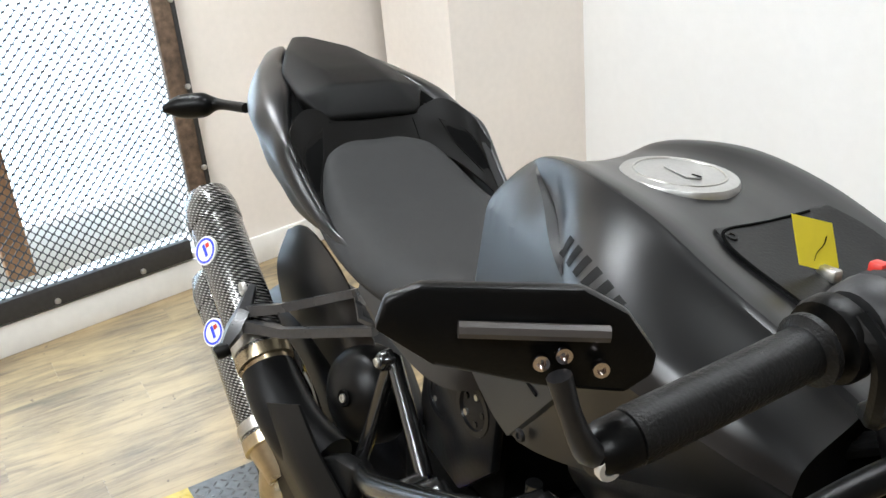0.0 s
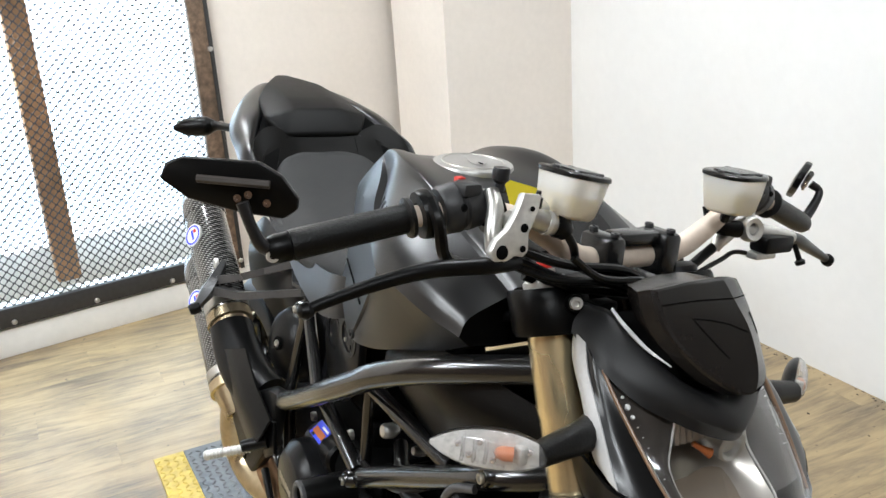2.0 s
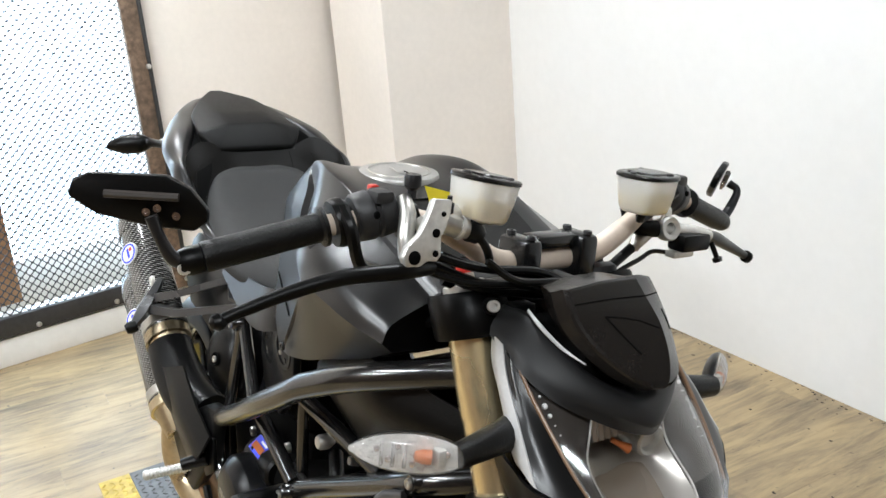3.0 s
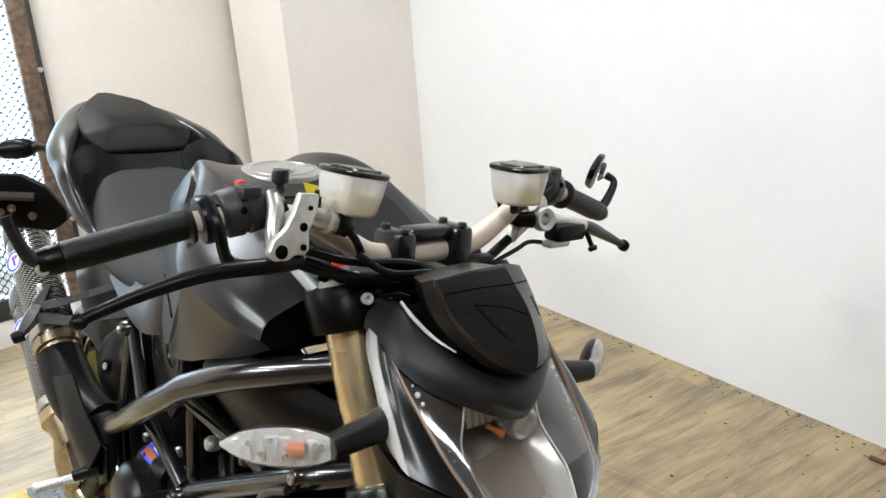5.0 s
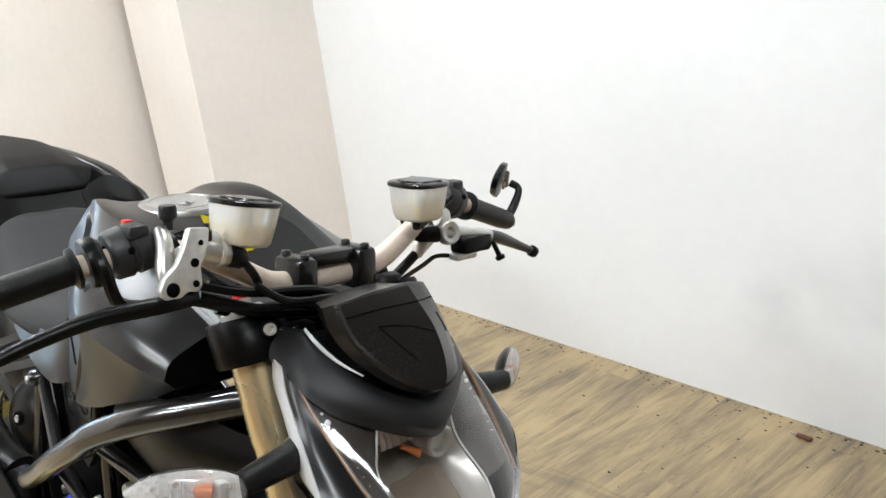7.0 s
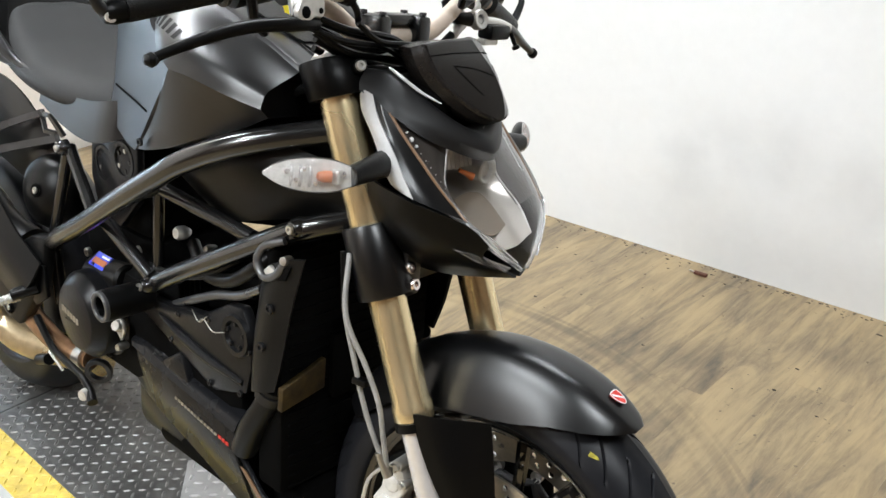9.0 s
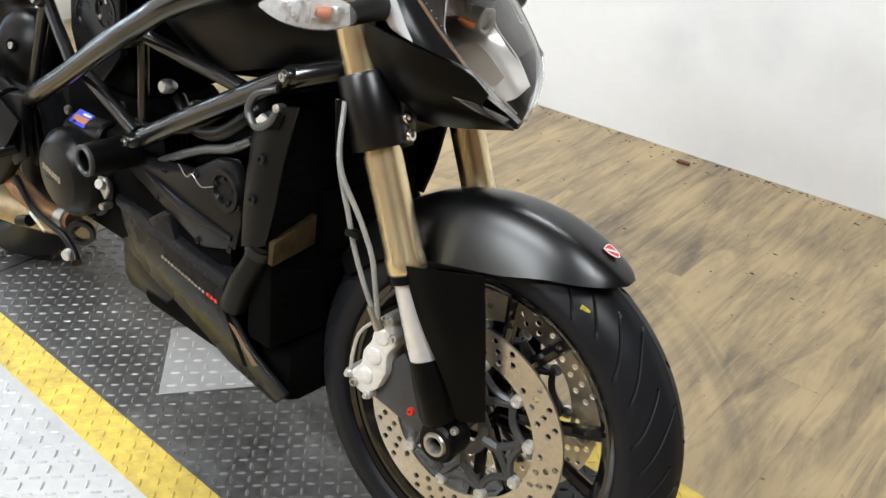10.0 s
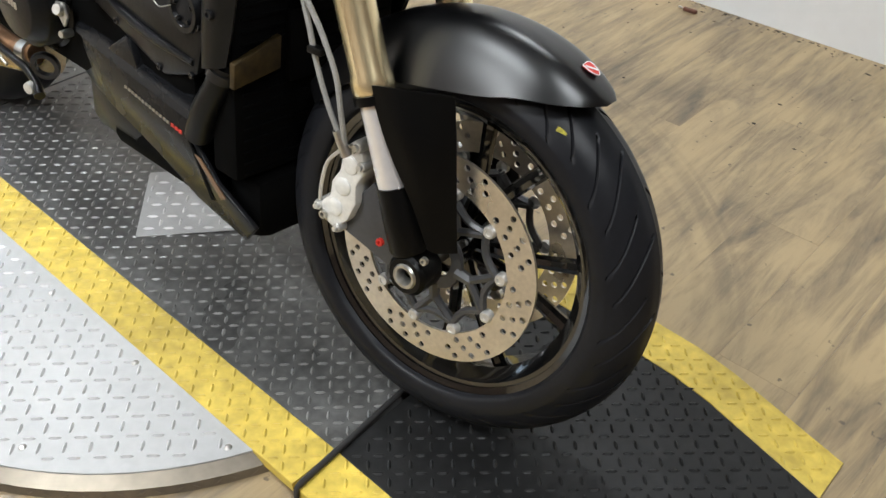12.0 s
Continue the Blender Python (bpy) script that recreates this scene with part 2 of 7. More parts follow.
def slab(outline, lift, thick, bev=0.0, seg=2):
    """A plate: outline points (tuples in 3D lying roughly in a plane), thickened along lift."""
    bm = bmesh.new()
    lift = Vector(lift).normalized() * thick
    a = [bm.verts.new(p) for p in outline]
    b = [bm.verts.new(Vector(p) + lift) for p in outline]
    bm.faces.new(a)
    bm.faces.new(b[::-1])
    for i in range(len(a)):
        j = (i + 1) % len(a)
        bm.faces.new((a[i], b[i], b[j], a[j]))
    bmesh.ops.recalc_face_normals(bm, faces=bm.faces)
    if bev:
        bmesh.ops.bevel(bm, geom=list(bm.edges), offset=bev, segments=seg, profile=0.5, affect="EDGES")
    return bm

def from_lists(name, verts, faces):
    me = bpy.data.meshes.new(name)
    me.from_pydata(verts, [], faces)
    return me

# ---- setting ----
SCUFFS = ((-0.62, 0.28, 0.15, 0.33), (-0.52, 0.38, 0.20, 0.24), (-0.33, 0.40, 0.20, 0.32), (-0.05, 0.34, 0.22, 0.22))
FLOOR = -0.03
WALL_Y = 1.75           # the long white wall
W2_X, W2_SLOPE = -3.11, -0.14      # the wall with the window: x = W2_X + W2_SLOPE * y
W2_ANGLE = math.degrees(math.atan(-W2_SLOPE))
X_MIN, X_MAX, Y_MIN, Y_MAX, CEIL_Z = -3.6, 3.4, -3.6, WALL_Y, 3.0

def setting(name, bm, mat, label, category):
    return tagged(part(name, bm, mat), label, category, kind="structure")

scuffed(M_WALL, SCUFFS)
setting("wall_north", boxed((X_MIN + X_MAX) / 2, WALL_Y + 0.06, 1.44, X_MAX - X_MIN + 0.2, 0.12, 3.0), M_WALL, "smooth white painted wall with faint scuffs", "wall")
# added to close the room out of view
setting("wall_east", boxed(X_MAX + 0.06, -0.9, 1.44, 0.12, 5.4, 3.0), M_DIM, "unseen plain wall, dim brown for dark reflections", "wall")
setting("wall_south", boxed((X_MIN + X_MAX) / 2, Y_MIN - 0.06, 1.44, X_MAX - X_MIN + 0.2, 0.12, 3.0), M_DIM, "unseen plain wall, dim brown for dark reflections", "wall")
setting("ceiling", boxed((X_MIN + X_MAX) / 2, -0.9, CEIL_Z + 0.05, X_MAX - X_MIN + 0.5, 5.8, 0.1), M_CEIL, "unseen plain ceiling, dim for dark reflections", "ceiling")
floor = setting("floor", boxed((X_MIN + X_MAX) / 2 - 0.15, -0.9, FLOOR - 0.055, X_MAX - X_MIN + 0.6, 5.8, 0.1), M_GAP, "worn brown wood-look vinyl board floor", "floor")

# the wall with the window; local frame: u along the wall (+y side), v up, w out of the room
W2 = Matrix.Translation((W2_X, 0, 0)) @ Matrix.Rotation(radians(W2_ANGLE), 4, "Z")
OPEN = (-0.86, 0.275, 0.10, 1.36)         # u0, u1, z0, z1 of the window opening
bm = bmesh.new()
for u0, u1, z0, z1 in ((-3.6, OPEN[0], -0.06, 2.96), (OPEN[1], 1.85, -0.06, 2.96), (OPEN[0], OPEN[1], -0.06, OPEN[2]), (OPEN[0], OPEN[1], OPEN[3], 2.96)):
    box(bm, -0.07, (u0 + u1) / 2, (z0 + z1) / 2, 0.14, u1 - u0, z1 - z0, m=W2)
setting("wall_west", bm, M_BEIGE, "cream painted wall with a screened window", "wall")
setting("baseboard", boxed(0.008, -0.7, FLOOR + 0.055, 0.016, 5.0, 0.11, 0.003, m=W2), M_BASE, "white painted baseboard below the window", "baseboard")

# pilaster in the corner
setting("pilaster", boxed(-2.93, 1.452, 1.44, 0.50, 0.596, 3.0), M_BEIGE, "cream painted corner pilaster", "pilaster")

# window: steel-edged timber frame, expanded metal screen, glazing behind
window = tagged(new("window_1"), "window with an expanded metal screen in a dark weathered frame", "window", kind="structure")
window.matrix_world = W2
fu0, fu1, fz0, fz1 = -0.93, 0.345, 0.085, 1.43
part("frame_stile", boxed(0.014, 0.305, (fz0 + fz1) / 2, 0.028, 0.08, fz1 - fz0, 0.003), M_OLDWOOD, window)
part("steel_edge", boxed(0.017, 0.338, (fz0 + fz1) / 2, 0.034, 0.016, fz1 - fz0 + 0.004, 0.002), M_BLACKSTEEL, window)
part("frame_stile", boxed(0.014, -0.89, (fz0 + fz1) / 2, 0.028, 0.08, fz1 - fz0, 0.003), M_OLDWOOD, window)
part("frame_rail", boxed(0.015, (fu0 + 0.265) / 2, 0.128, 0.03, 0.263 - fu0 - 0.082, 0.075, 0.003), M_BLACKSTEEL, window)
part("frame_rail", boxed(0.015, (fu0 + 0.265) / 2, 1.39, 0.03, 0.263 - fu0 - 0.082, 0.08, 0.003), M_BLACKSTEEL, window)
for bu, bz in [(0.333, 0.12 + 0.298 * k) for k in range(5)] + [(0.03 - 0.305 * k, 0.108) for k in range(4)]:
    part("bolt", lathed([(0.0, 0.008), (0.007, 0.0075), (0.0105, 0.003), (0.011, 0.0)], (0.031, bu, bz), (1, 0, 0), 12), M_SCREW, window)
# expanded metal: flattened diamonds, 34 mm wide and 17 mm high
verts, faces = [], []
def strand(a, b, w=0.0017, d=0.0018):
    (u, v), (p, q) = a, b
    nx, ny = -(q - v), p - u
    k = w / math.hypot(nx, ny)
    nx, ny = nx * k, ny * k
    i = len(verts)
    for du, dv, dw in ((nx, ny, d), (-nx, -ny, d), (-nx, -ny, -d), (nx, ny, -d)):
        verts.append((0.006 + dw, u + du, v + dv))
        verts.append((0.006 + dw, p + du, q + dv))
    for c in range(4):
        e = (c + 1) % 4
        faces.append((i + 2 * c, i + 2 * c + 1, i + 2 * e + 1, i + 2 * e))
PW, PH = 0.034, 0.0165
for r in range(int(1.26 / PH) + 2):
    for c in range(int(1.15 / PW) + 2):
        u, v = 0.268 - c * PW - (PW / 2 if r % 2 else 0), 0.15 + r * PH
        if v + PH > 1.385:
            continue
        if -0.85 < u < 0.262:
            strand((u - 0.0062, v), (u + 0.0062, v), 0.0021)
        for s in (-1, 1):
            if -0.86 < u + s * PW / 2 < 0.272:
                strand((u, v), (u + s * PW / 2, v + PH))
screen = part("screen", from_lists("screen", verts, faces), M_MESH, window, "diamond pattern expanded metal mesh")
tagged(screen, kind="stuff")
# outside: timber mullion, sill and a bright overcast yard
part("mullion", boxed(-0.13, -0.33, 0.78, 0.05, 0.09, 1.22, 0.004), M_TIMBER, window, "orange brown timber mullion")
part("sill", boxed(-0.10, -0.29, 0.115, 0.12, 1.12, 0.03, 0.004), M_BASE, window, "pale dusty window sill")
part("lock_box", boxed(-0.012, -0.775, 0.335, 0.030, 0.145, 0.155, 0.004), M_BLACKSTEEL, window, "black steel lock box behind the screen")
part("staple", tubed([(0.008, -0.860, 0.345), (0.030, -0.850, 0.345), (0.030, -0.800, 0.350), (0.008, -0.790, 0.315)], 0.0045, 10, 3), M_SCREW, window, "bright steel staple")
part("hasp", boxed(0.012, -0.815, 0.352, 0.008, 0.050, 0.030, 0.003), M_SCREW, window)

M_DAY = bpy.data.materials.new("bright_overcast_daylight")
M_DAY.use_nodes = True
M_DAY.node_tree.nodes["Principled BSDF"].inputs["Base Color"].default_value = (0.9, 0.9, 0.9, 1)
M_DAY.node_tree.nodes["Principled BSDF"].inputs["Emission Color"].default_value = (0.56, 0.77, 1.0, 1)
M_DAY.node_tree.nodes["Principled BSDF"].inputs["Emission Strength"].default_value = 2.5
backdrop = setting("backdrop", boxed(-0.52, -0.80, 0.85, 0.02, 4.2, 2.6, m=W2), M_DAY, "white overcast daylight outside the window", "backdrop")
setting("ground", boxed(-0.40, -0.80, 0.10, 0.16, 4.2, 0.34, 0.01, m=W2), M_BASE, "pale low ledge outside the window", "ledge")

# ---- turntable, tread mats ----
def tread(name, inside, top, lug, pitch, mat, parent, rise=0.0026, wide=0.0031):
    """Raised lozenges laid in turn to both diagonals wherever inside(x, y) holds; top(x, y) gives the height they lie on."""
    vs, fs = [], []
    xs, ys = np.arange(-1.96, 0.62, pitch), np.arange(-0.72, 0.76, pitch)
    for i, x in enumerate(xs):
        for j, y in enumerate(ys):
            if not inside(x, y):
                continue
            s = 1 if (i + j) % 2 else -1
            c, d, z = math.cos(s * 0.785), math.sin(s * 0.785), top(x, y)
            k = len(vs)
            for a, b, h in ((-lug, 0, 0), (-lug * 0.45, -wide, 0), (lug * 0.45, -wide, 0), (lug, 0, 0), (lug * 0.45, wide, 0), (-lug * 0.45, wide, 0),
                            (-lug * 0.55, 0, rise), (lug * 0.55, 0, rise)):
                vs.append((x + a * c - b * d, y + a * d + b * c, z + h))
            fs += [(k, k + 1, k + 6), (k + 1, k + 2, k + 7, k + 6), (k + 2, k + 3, k + 7), (k + 3, k + 4, k + 7), (k + 4, k + 5, k + 6, k + 7), (k + 5, k, k + 6)]
    ob = part(name, from_lists(name, vs, fs), mat, parent, sharp=20)
    return tagged(ob, kind="stuff")

DISC, RADIUS = (-0.706, 0.02), 0.655
Y0, Y1, Y2, Y3 = -0.266, -0.178, 0.332, 0.422      # outer and inner edges of the yellow borders
HINGE_F, HINGE_R, END_F, END_R = -0.018, -1.392, 0.572, -1.945
TOP = 0.003

turntable = tagged(new("turntable"), "round bright tread plate turntable set on the floor", "turntable")
turntable.location = (*DISC, 0)
bm = lathed([(0.0, 0.0), (RADIUS - 0.004, 0.0), (RADIUS - 0.001, -0.001), (RADIUS - 0.001, -0.006), (0.0, -0.006)], (0, 0, 0), (0, 0, 1), 96)
part("deck", bm, M_PLATE, turntable)
bm = lathed([(RADIUS - 0.010, -0.007), (RADIUS - 0.002, -0.004), (RADIUS + 0.022, -0.014), (RADIUS + 0.026, FLOOR + 0.001), (RADIUS - 0.010, FLOOR + 0.001)], (0, 0, 0), (0, 0, 1), 96, closed=True)
part("edge_band", bm, M_EDGE, turntable, "dirty bent tread plate edge, browned with the floor's reflection")
in_disc = lambda x, y: math.hypot(x - DISC[0], y - DISC[1]) < RADIUS - 0.022 and not Y0 - 0.012 < y < Y3 + 0.012
ob = tread("tread", in_disc, lambda x, y: 0.0, 0.0118, 0.0285, M_LUG, turntable, 0.0034)
ob.location = (-DISC[0], -DISC[1], 0)
# lozenges pressed into the edge band
vs, fs = [], []
for k in range(150):
    a = 2 * math.pi * k / 150
    p = Vector((math.cos(a), math.sin(a), 0))
    t = Vector((-p.y, p.x, 0)) * 0.009 + Vector((0, 0, 0.006 if k % 2 else -0.006))
    w = p.cross(t).normalized() * 0.003
    c = p * (RADIUS + 0.0245) + Vector((0, 0, FLOOR * 0.72))
    i = len(vs)
    vs += [c - t, c - w, c + t, c + w, c + p * 0.0016]
    fs += [(i, i + 1, i + 4), (i + 1, i + 2, i + 4), (i + 2, i + 3, i + 4), (i + 3, i, i + 4)]
tagged(part("edge_tread", from_lists("edge_tread", vs, fs), M_EDGE, turntable, sharp=20), kind="stuff")
for sx, sy in ((-0.412, -0.287), (-0.150, -0.289), (-0.680, -0.294), (-0.385, -0.507), (-0.95, -0.30), (-1.2, -0.30), (-0.66, -0.60)):
    part("screw", lathed([(0.0, 0.002), (0.0035, 0.0024), (0.006, 0.0014), (0.0068, 0.0002)], (sx - DISC[0], sy - DISC[1], 0), (0, 0, 1), 12), M_SCREW, turntable)

def ramp_z(x):
    """Height of the mats: level on the turntable, falling to the floor at both ends."""
    if x > HINGE_F:
        return TOP + (FLOOR + 0.002) * (x - HINGE_F) / (END_F - HINGE_F)
    if x < HINGE_R:
        return TOP + (FLOOR + 0.002) * (HINGE_R - x) / (HINGE_R - END_R)
    return TOP

def taper(x):
    """How far the far border of the front ramp turns inwards."""
    return max(0.0, (x - 0.31) / 0.26) * 0.055

def mat_strip(name, x0, x1, y0, y1, mat, parent, bend=False, steps=6, lift=0.0):
    bm = bmesh.new()
    rows = []
    for k in range(steps + 1):
        x = x0 + (x1 - x0) * k / steps
        s = taper(x) if bend else 0.0
        a, b = (y0 - s if bend is True else y0), (y1 - s if bend else y1)
        z = ramp_z(x) + lift
        low = max(FLOOR, z - 0.02) if z > FLOOR + 0.004 else FLOOR
        rows.append([(x, a, low), (x, a, z - 0.001), (x, a + 0.001, z), (x, b - 0.001, z), (x, b, z - 0.001), (x, b, low)])
    loft(bm, rows)
    return part(name, bm, mat, parent)

for label, x0, x1, front in (("black rubber tread mat with yellow borders on the turntable", HINGE_R + 0.003, HINGE_F - 0.004, 0),
                             ("black tread ramp with yellow borders before the turntable", HINGE_F + 0.004, END_F, 1),
                             ("black tread ramp with yellow borders behind the turntable", END_R, HINGE_R - 0.003, 0)):
    mat_thing = tagged(new("tread_mat"), label, "floor mat", "tread mats under the motorcycle")
    bend = bool(front)
    mat_strip("field", x0, x1, Y1, Y2, M_RAMPMAT if front else M_RUBBERMAT, mat_thing, "far side" if front else False, 8)
    mat_strip("border", x0, x1, Y0, Y1 - 0.0006, M_YELLOW, mat_thing)
    mat_strip("border", x0, x1, Y2 + 0.0006, Y3, M_YELLOW, mat_thing, bend, 8)
    def in_mat(x, y, a=Y1, b=Y2, p=x0, q=x1, f=front):
        return p + 0.012 < x < q - 0.012 and a + 0.006 < y < b - 0.006 - (taper(x) if f else 0)
    tread("tread", in_mat, lambda x, y: ramp_z(x), 0.0102, 0.0232, M_RAMPMAT if front else M_WORNLUG, mat_thing)
    tread("border_tread", lambda x, y: x0 + 0.012 < x < x1 - 0.012 and Y0 + 0.008 < y < Y1 - 0.006, lambda x, y: ramp_z(x), 0.0102, 0.0232, M_YELLOW, mat_thing)
    tread("border_tread", lambda x, y: x0 + 0.012 < x < x1 - 0.012 and Y2 + 0.008 - (taper(x) if front else 0) < y < Y3 - 0.006 - (taper(x) if front else 0),
          lambda x, y: ramp_z(x), 0.0102, 0.0232, M_YELLOW, mat_thing)

# dark hinge rod in the front seam, with its pin
rod = tagged(part("hinge_rod", tubed([(-0.028, -0.012, TOP + 0.004), (-0.010, -0.262, TOP + 0.004)], 0.0055, 10, 1), M_BLACKSTEEL), "dark steel hinge rod in the seam of the mats", "hinge rod")
part("pin", tubed([(-0.010, -0.258, TOP + 0.004), (-0.009, -0.268, TOP + 0.002), (-0.008, -0.272, FLOOR + 0.004)], 0.0045, 10, 3), M_BLACKSTEEL, rod)

# loose square of bright plate under the engine
square = tagged(new("tread_plate"), "square offcut of bright tread plate on the black mat", "metal plate")
corner = [(-0.875, 0.050), (-0.704, -0.097), (-0.560, 0.072), (-0.731, 0.219)]
part("sheet", slab([(x, y, TOP + 0.0022) for x, y in corner], (0, 0, 1), 0.002, 0.0004, 1), M_PLATE, square)
def in_square(x, y):
    u, v = x + 0.7175, y - 0.061
    return abs(u * 0.757 - v * 0.653) < 0.105 and abs(u * 0.653 + v * 0.757) < 0.102
tread("tread", in_square, lambda x, y: TOP + 0.0042, 0.0118, 0.0285, M_LUG, square, 0.0034)

# crumbs of dirt along the foot of the white wall, and a rusty scrap
rng_dirt = random.Random(11)
vs, fs = [], []
for k in range(420):
    x, y = rng_dirt.uniform(-2.6, 1.6), WALL_Y - abs(rng_dirt.gauss(0, 0.022)) - 0.004
    if k > 330:
        y = WALL_Y - rng_dirt.uniform(0.05, 0.6)
    r, a = rng_dirt.uniform(0.0012, 0.0050), rng_dirt.uniform(0, 6.28)
    i = len(vs)
    for j in range(5):
        rr = r * rng_dirt.uniform(0.6, 1.2)
        vs.append((x + rr * 1.6 * math.cos(a + j * 1.257), y + rr * math.sin(a + j * 1.257), FLOOR + 0.0002))
    vs.append((x, y, FLOOR + r * 0.5))
    fs += [(i + j, i + (j + 1) % 5, i + 5) for j in range(5)]
M_DIRT = material("dark_dirt", (0.035, 0.028, 0.022), 0.85, grain=0.3, blotch=0.3)
M_RUST = material("rusty_scrap", (0.13, 0.05, 0.03), 0.7, grain=0.3, blotch=0.3)
tagged(part("wall_dirt", from_lists("wall_dirt", vs, fs), M_DIRT), "dark crumbs of dirt along the wall", "dirt", kind="stuff")
scrap = tagged(part("wood_scrap", boxed(-0.472, 1.672, FLOOR + 0.006, 0.044, 0.014, 0.010, 0.003), M_RUST), "small rusty brown scrap on the floor", "scrap")
part("end_wire", tubed([(-0.492, 1.672, FLOOR + 0.006), (-0.507, 1.668, FLOOR + 0.010), (-0.511, 1.676, FLOOR + 0.004)], 0.0025, 8, 3), M_SCREW, scrap)

from mathutils.bvhtree import BVHTree

# ---- motorcycle: materials ----
M_SATIN = material("satin_black_paint", (0.0030, 0.0030, 0.0033), 0.3, grain=0.0, blotch=0.0, scale=400, rough_var=0.0, spec=0.5)
M_PLASTIC = material("black_moulded_plastic", (0.0022, 0.0022, 0.0022), 0.34, grain=0.1, blotch=0.1, scale=350, bump=0.12, spec=0.17)
M_TUBE = material("black_frame_enamel", (0.006, 0.006, 0.006), 0.20, grain=0.05, blotch=0.08, scale=150, rough_var=0.03, spec=0.9)
M_ENGINE = material("black_engine_casting", (0.008, 0.0082, 0.009), 0.28, metal=0.15, grain=0.15, blotch=0.2, scale=120, bump=0.12, spec=0.22)
# near-zero black for dark fittings, and for shade in bays and recesses
M_DEEP = material("black_with_shade", (0.0025, 0.0025, 0.0025), 0.8, grain=0.2, blotch=0.2, spec=0.04)
M_SEAT = material("seat_cloth", (0.028, 0.028, 0.028), 0.62, grain=0.2, blotch=0.06, scale=900, bump=0.35, spec=0.2)
M_PAD = material("seat_vinyl", (0.0040, 0.0040, 0.0040), 0.48, grain=0.1, blotch=0.06, scale=700, bump=0.2, spec=0.14)
M_TRIM = material("tail_moulding", (0.004, 0.0036, 0.0032), 0.42, grain=0.1, blotch=0.1, scale=300, bump=0.1, spec=0.07)
M_SHIELD = material("matt_black_moulding", (0.007, 0.007, 0.007), 0.34, grain=0.1, blotch=0.1, scale=300, bump=0.1, spec=0.15)
M_TYRE = material("tyre_rubber", (0.0100, 0.0104, 0.0125), 0.42, grain=0.12, blotch=0.2, scale=120, bump=0.06, rough_var=0.08, spec=0.2)
M_RIM = material("gloss_black_rim", (0.004, 0.004, 0.004), 0.09, grain=0.05, blotch=0.1, coat=0.6, spec=0.8)
M_GOLD = material("gold_anodised_aluminium", (0.90, 0.75, 0.46), 0.25, metal=0.88, grain=0.03, blotch=0.05, scale=90, rough_var=0.05)
M_CHROME = material("polished_chrome", (0.82, 0.75, 0.74), 0.10, metal=1.0, grain=0.02, blotch=0.02)
M_SLIDE = material("hard_chrome_tube", (0.84, 0.82, 0.81), 0.24, metal=0.6, grain=0.03, blotch=0.04, scale=120)
M_STEEL = material("brushed_steel", (0.50, 0.49, 0.46), 0.34, metal=0.95, grain=0.08, blotch=0.1, scale=160, rough_var=0.06)
M_DISC = material("brake_disc_steel", (0.66, 0.61, 0.53), 0.33, metal=0.9, grain=0.08, blotch=0.15, scale=140, rough_var=0.08)
M_CAST = material("silver_cast_aluminium", (0.62, 0.61, 0.58), 0.42, metal=0.65, grain=0.1, blotch=0.15, scale=140, bump=0.1)
M_CALIPER = material("silver_painted_caliper", (0.74, 0.73, 0.69), 0.36, metal=0.25, grain=0.08, blotch=0.12, scale=120, bump=0.1)
M_DARKALU = material("dark_anodised_aluminium", (0.030, 0.030, 0.032), 0.36, metal=0.7, grain=0.08, blotch=0.1, scale=140)
M_CARRIER = material("grey_anodised_carrier", (0.070, 0.070, 0.072), 0.40, metal=0.4, grain=0.08, blotch=0.1, scale=140)
M_BAR = material("cream_handlebar_coating", (0.60, 0.50, 0.41), 0.42, grain=0.05, blotch=0.08, scale=120)
M_GRIP = material("grip_rubber", (0.004, 0.004, 0.004), 0.36, grain=0.2, blotch=0.1, scale=500, bump=0.4, spec=0.25)
M_GREY = material("light_grey_panel", (0.52, 0.52, 0.52), 0.36, metal=0.05, grain=0.04, blotch=0.05, scale=200)
M_TITAN = material("heat_tinted_steel", (0.50, 0.41, 0.27), 0.30, metal=0.9, grain=0.1, blotch=0.35, scale=60, rough_var=0.08)
M_COPPER = material("browned_exhaust_steel", (0.38, 0.22, 0.12), 0.38, metal=0.85, grain=0.15, blotch=0.4, scale=70)
M_RED = material("red_paint", (0.55, 0.03, 0.02), 0.4, grain=0.05, blotch=0.05)
M_WHITE = material("white_ink", (0.75, 0.75, 0.74), 0.5, grain=0.03, blotch=0.04)
M_BLUE = material("blue_label", (0.03, 0.06, 0.75), 0.4, grain=0.05, blotch=0.05)
M_ORANGE = material("orange_plastic", (0.44, 0.12, 0.03), 0.35, grain=0.05, blotch=0.05)
M_TAG = material("yellow_paper_tag", (0.85, 0.70, 0.03), 0.6, grain=0.03, blotch=0.05)
M_CRAYON = material("rubbed_yellow_crayon", (0.42, 0.36, 0.03), 0.7, grain=0.4, blotch=0.4, scale=200)
M_INK = material("dark_grey_decal", (0.008, 0.008, 0.008), 0.55, grain=0.05, blotch=0.05, spec=0.08)
M_BEZEL = material("taupe_lamp_bezel", (0.040, 0.034, 0.030), 0.4, grain=0.05, blotch=0.08, spec=0.4)
M_REFL = material("lamp_reflector", (0.52, 0.49, 0.45), 0.34, metal=0.95, grain=0.05, blotch=0.1)
M_BELLY = material("dark_grey_fairing_paint", (0.009, 0.0093, 0.0105), 0.27, grain=0.05, blotch=0.08, scale=250, rough_var=0.04, spec=0.2)
M_CREAM = material("cream_lamp_plastic", (0.20, 0.16, 0.12), 0.35, grain=0.04, blotch=0.06)
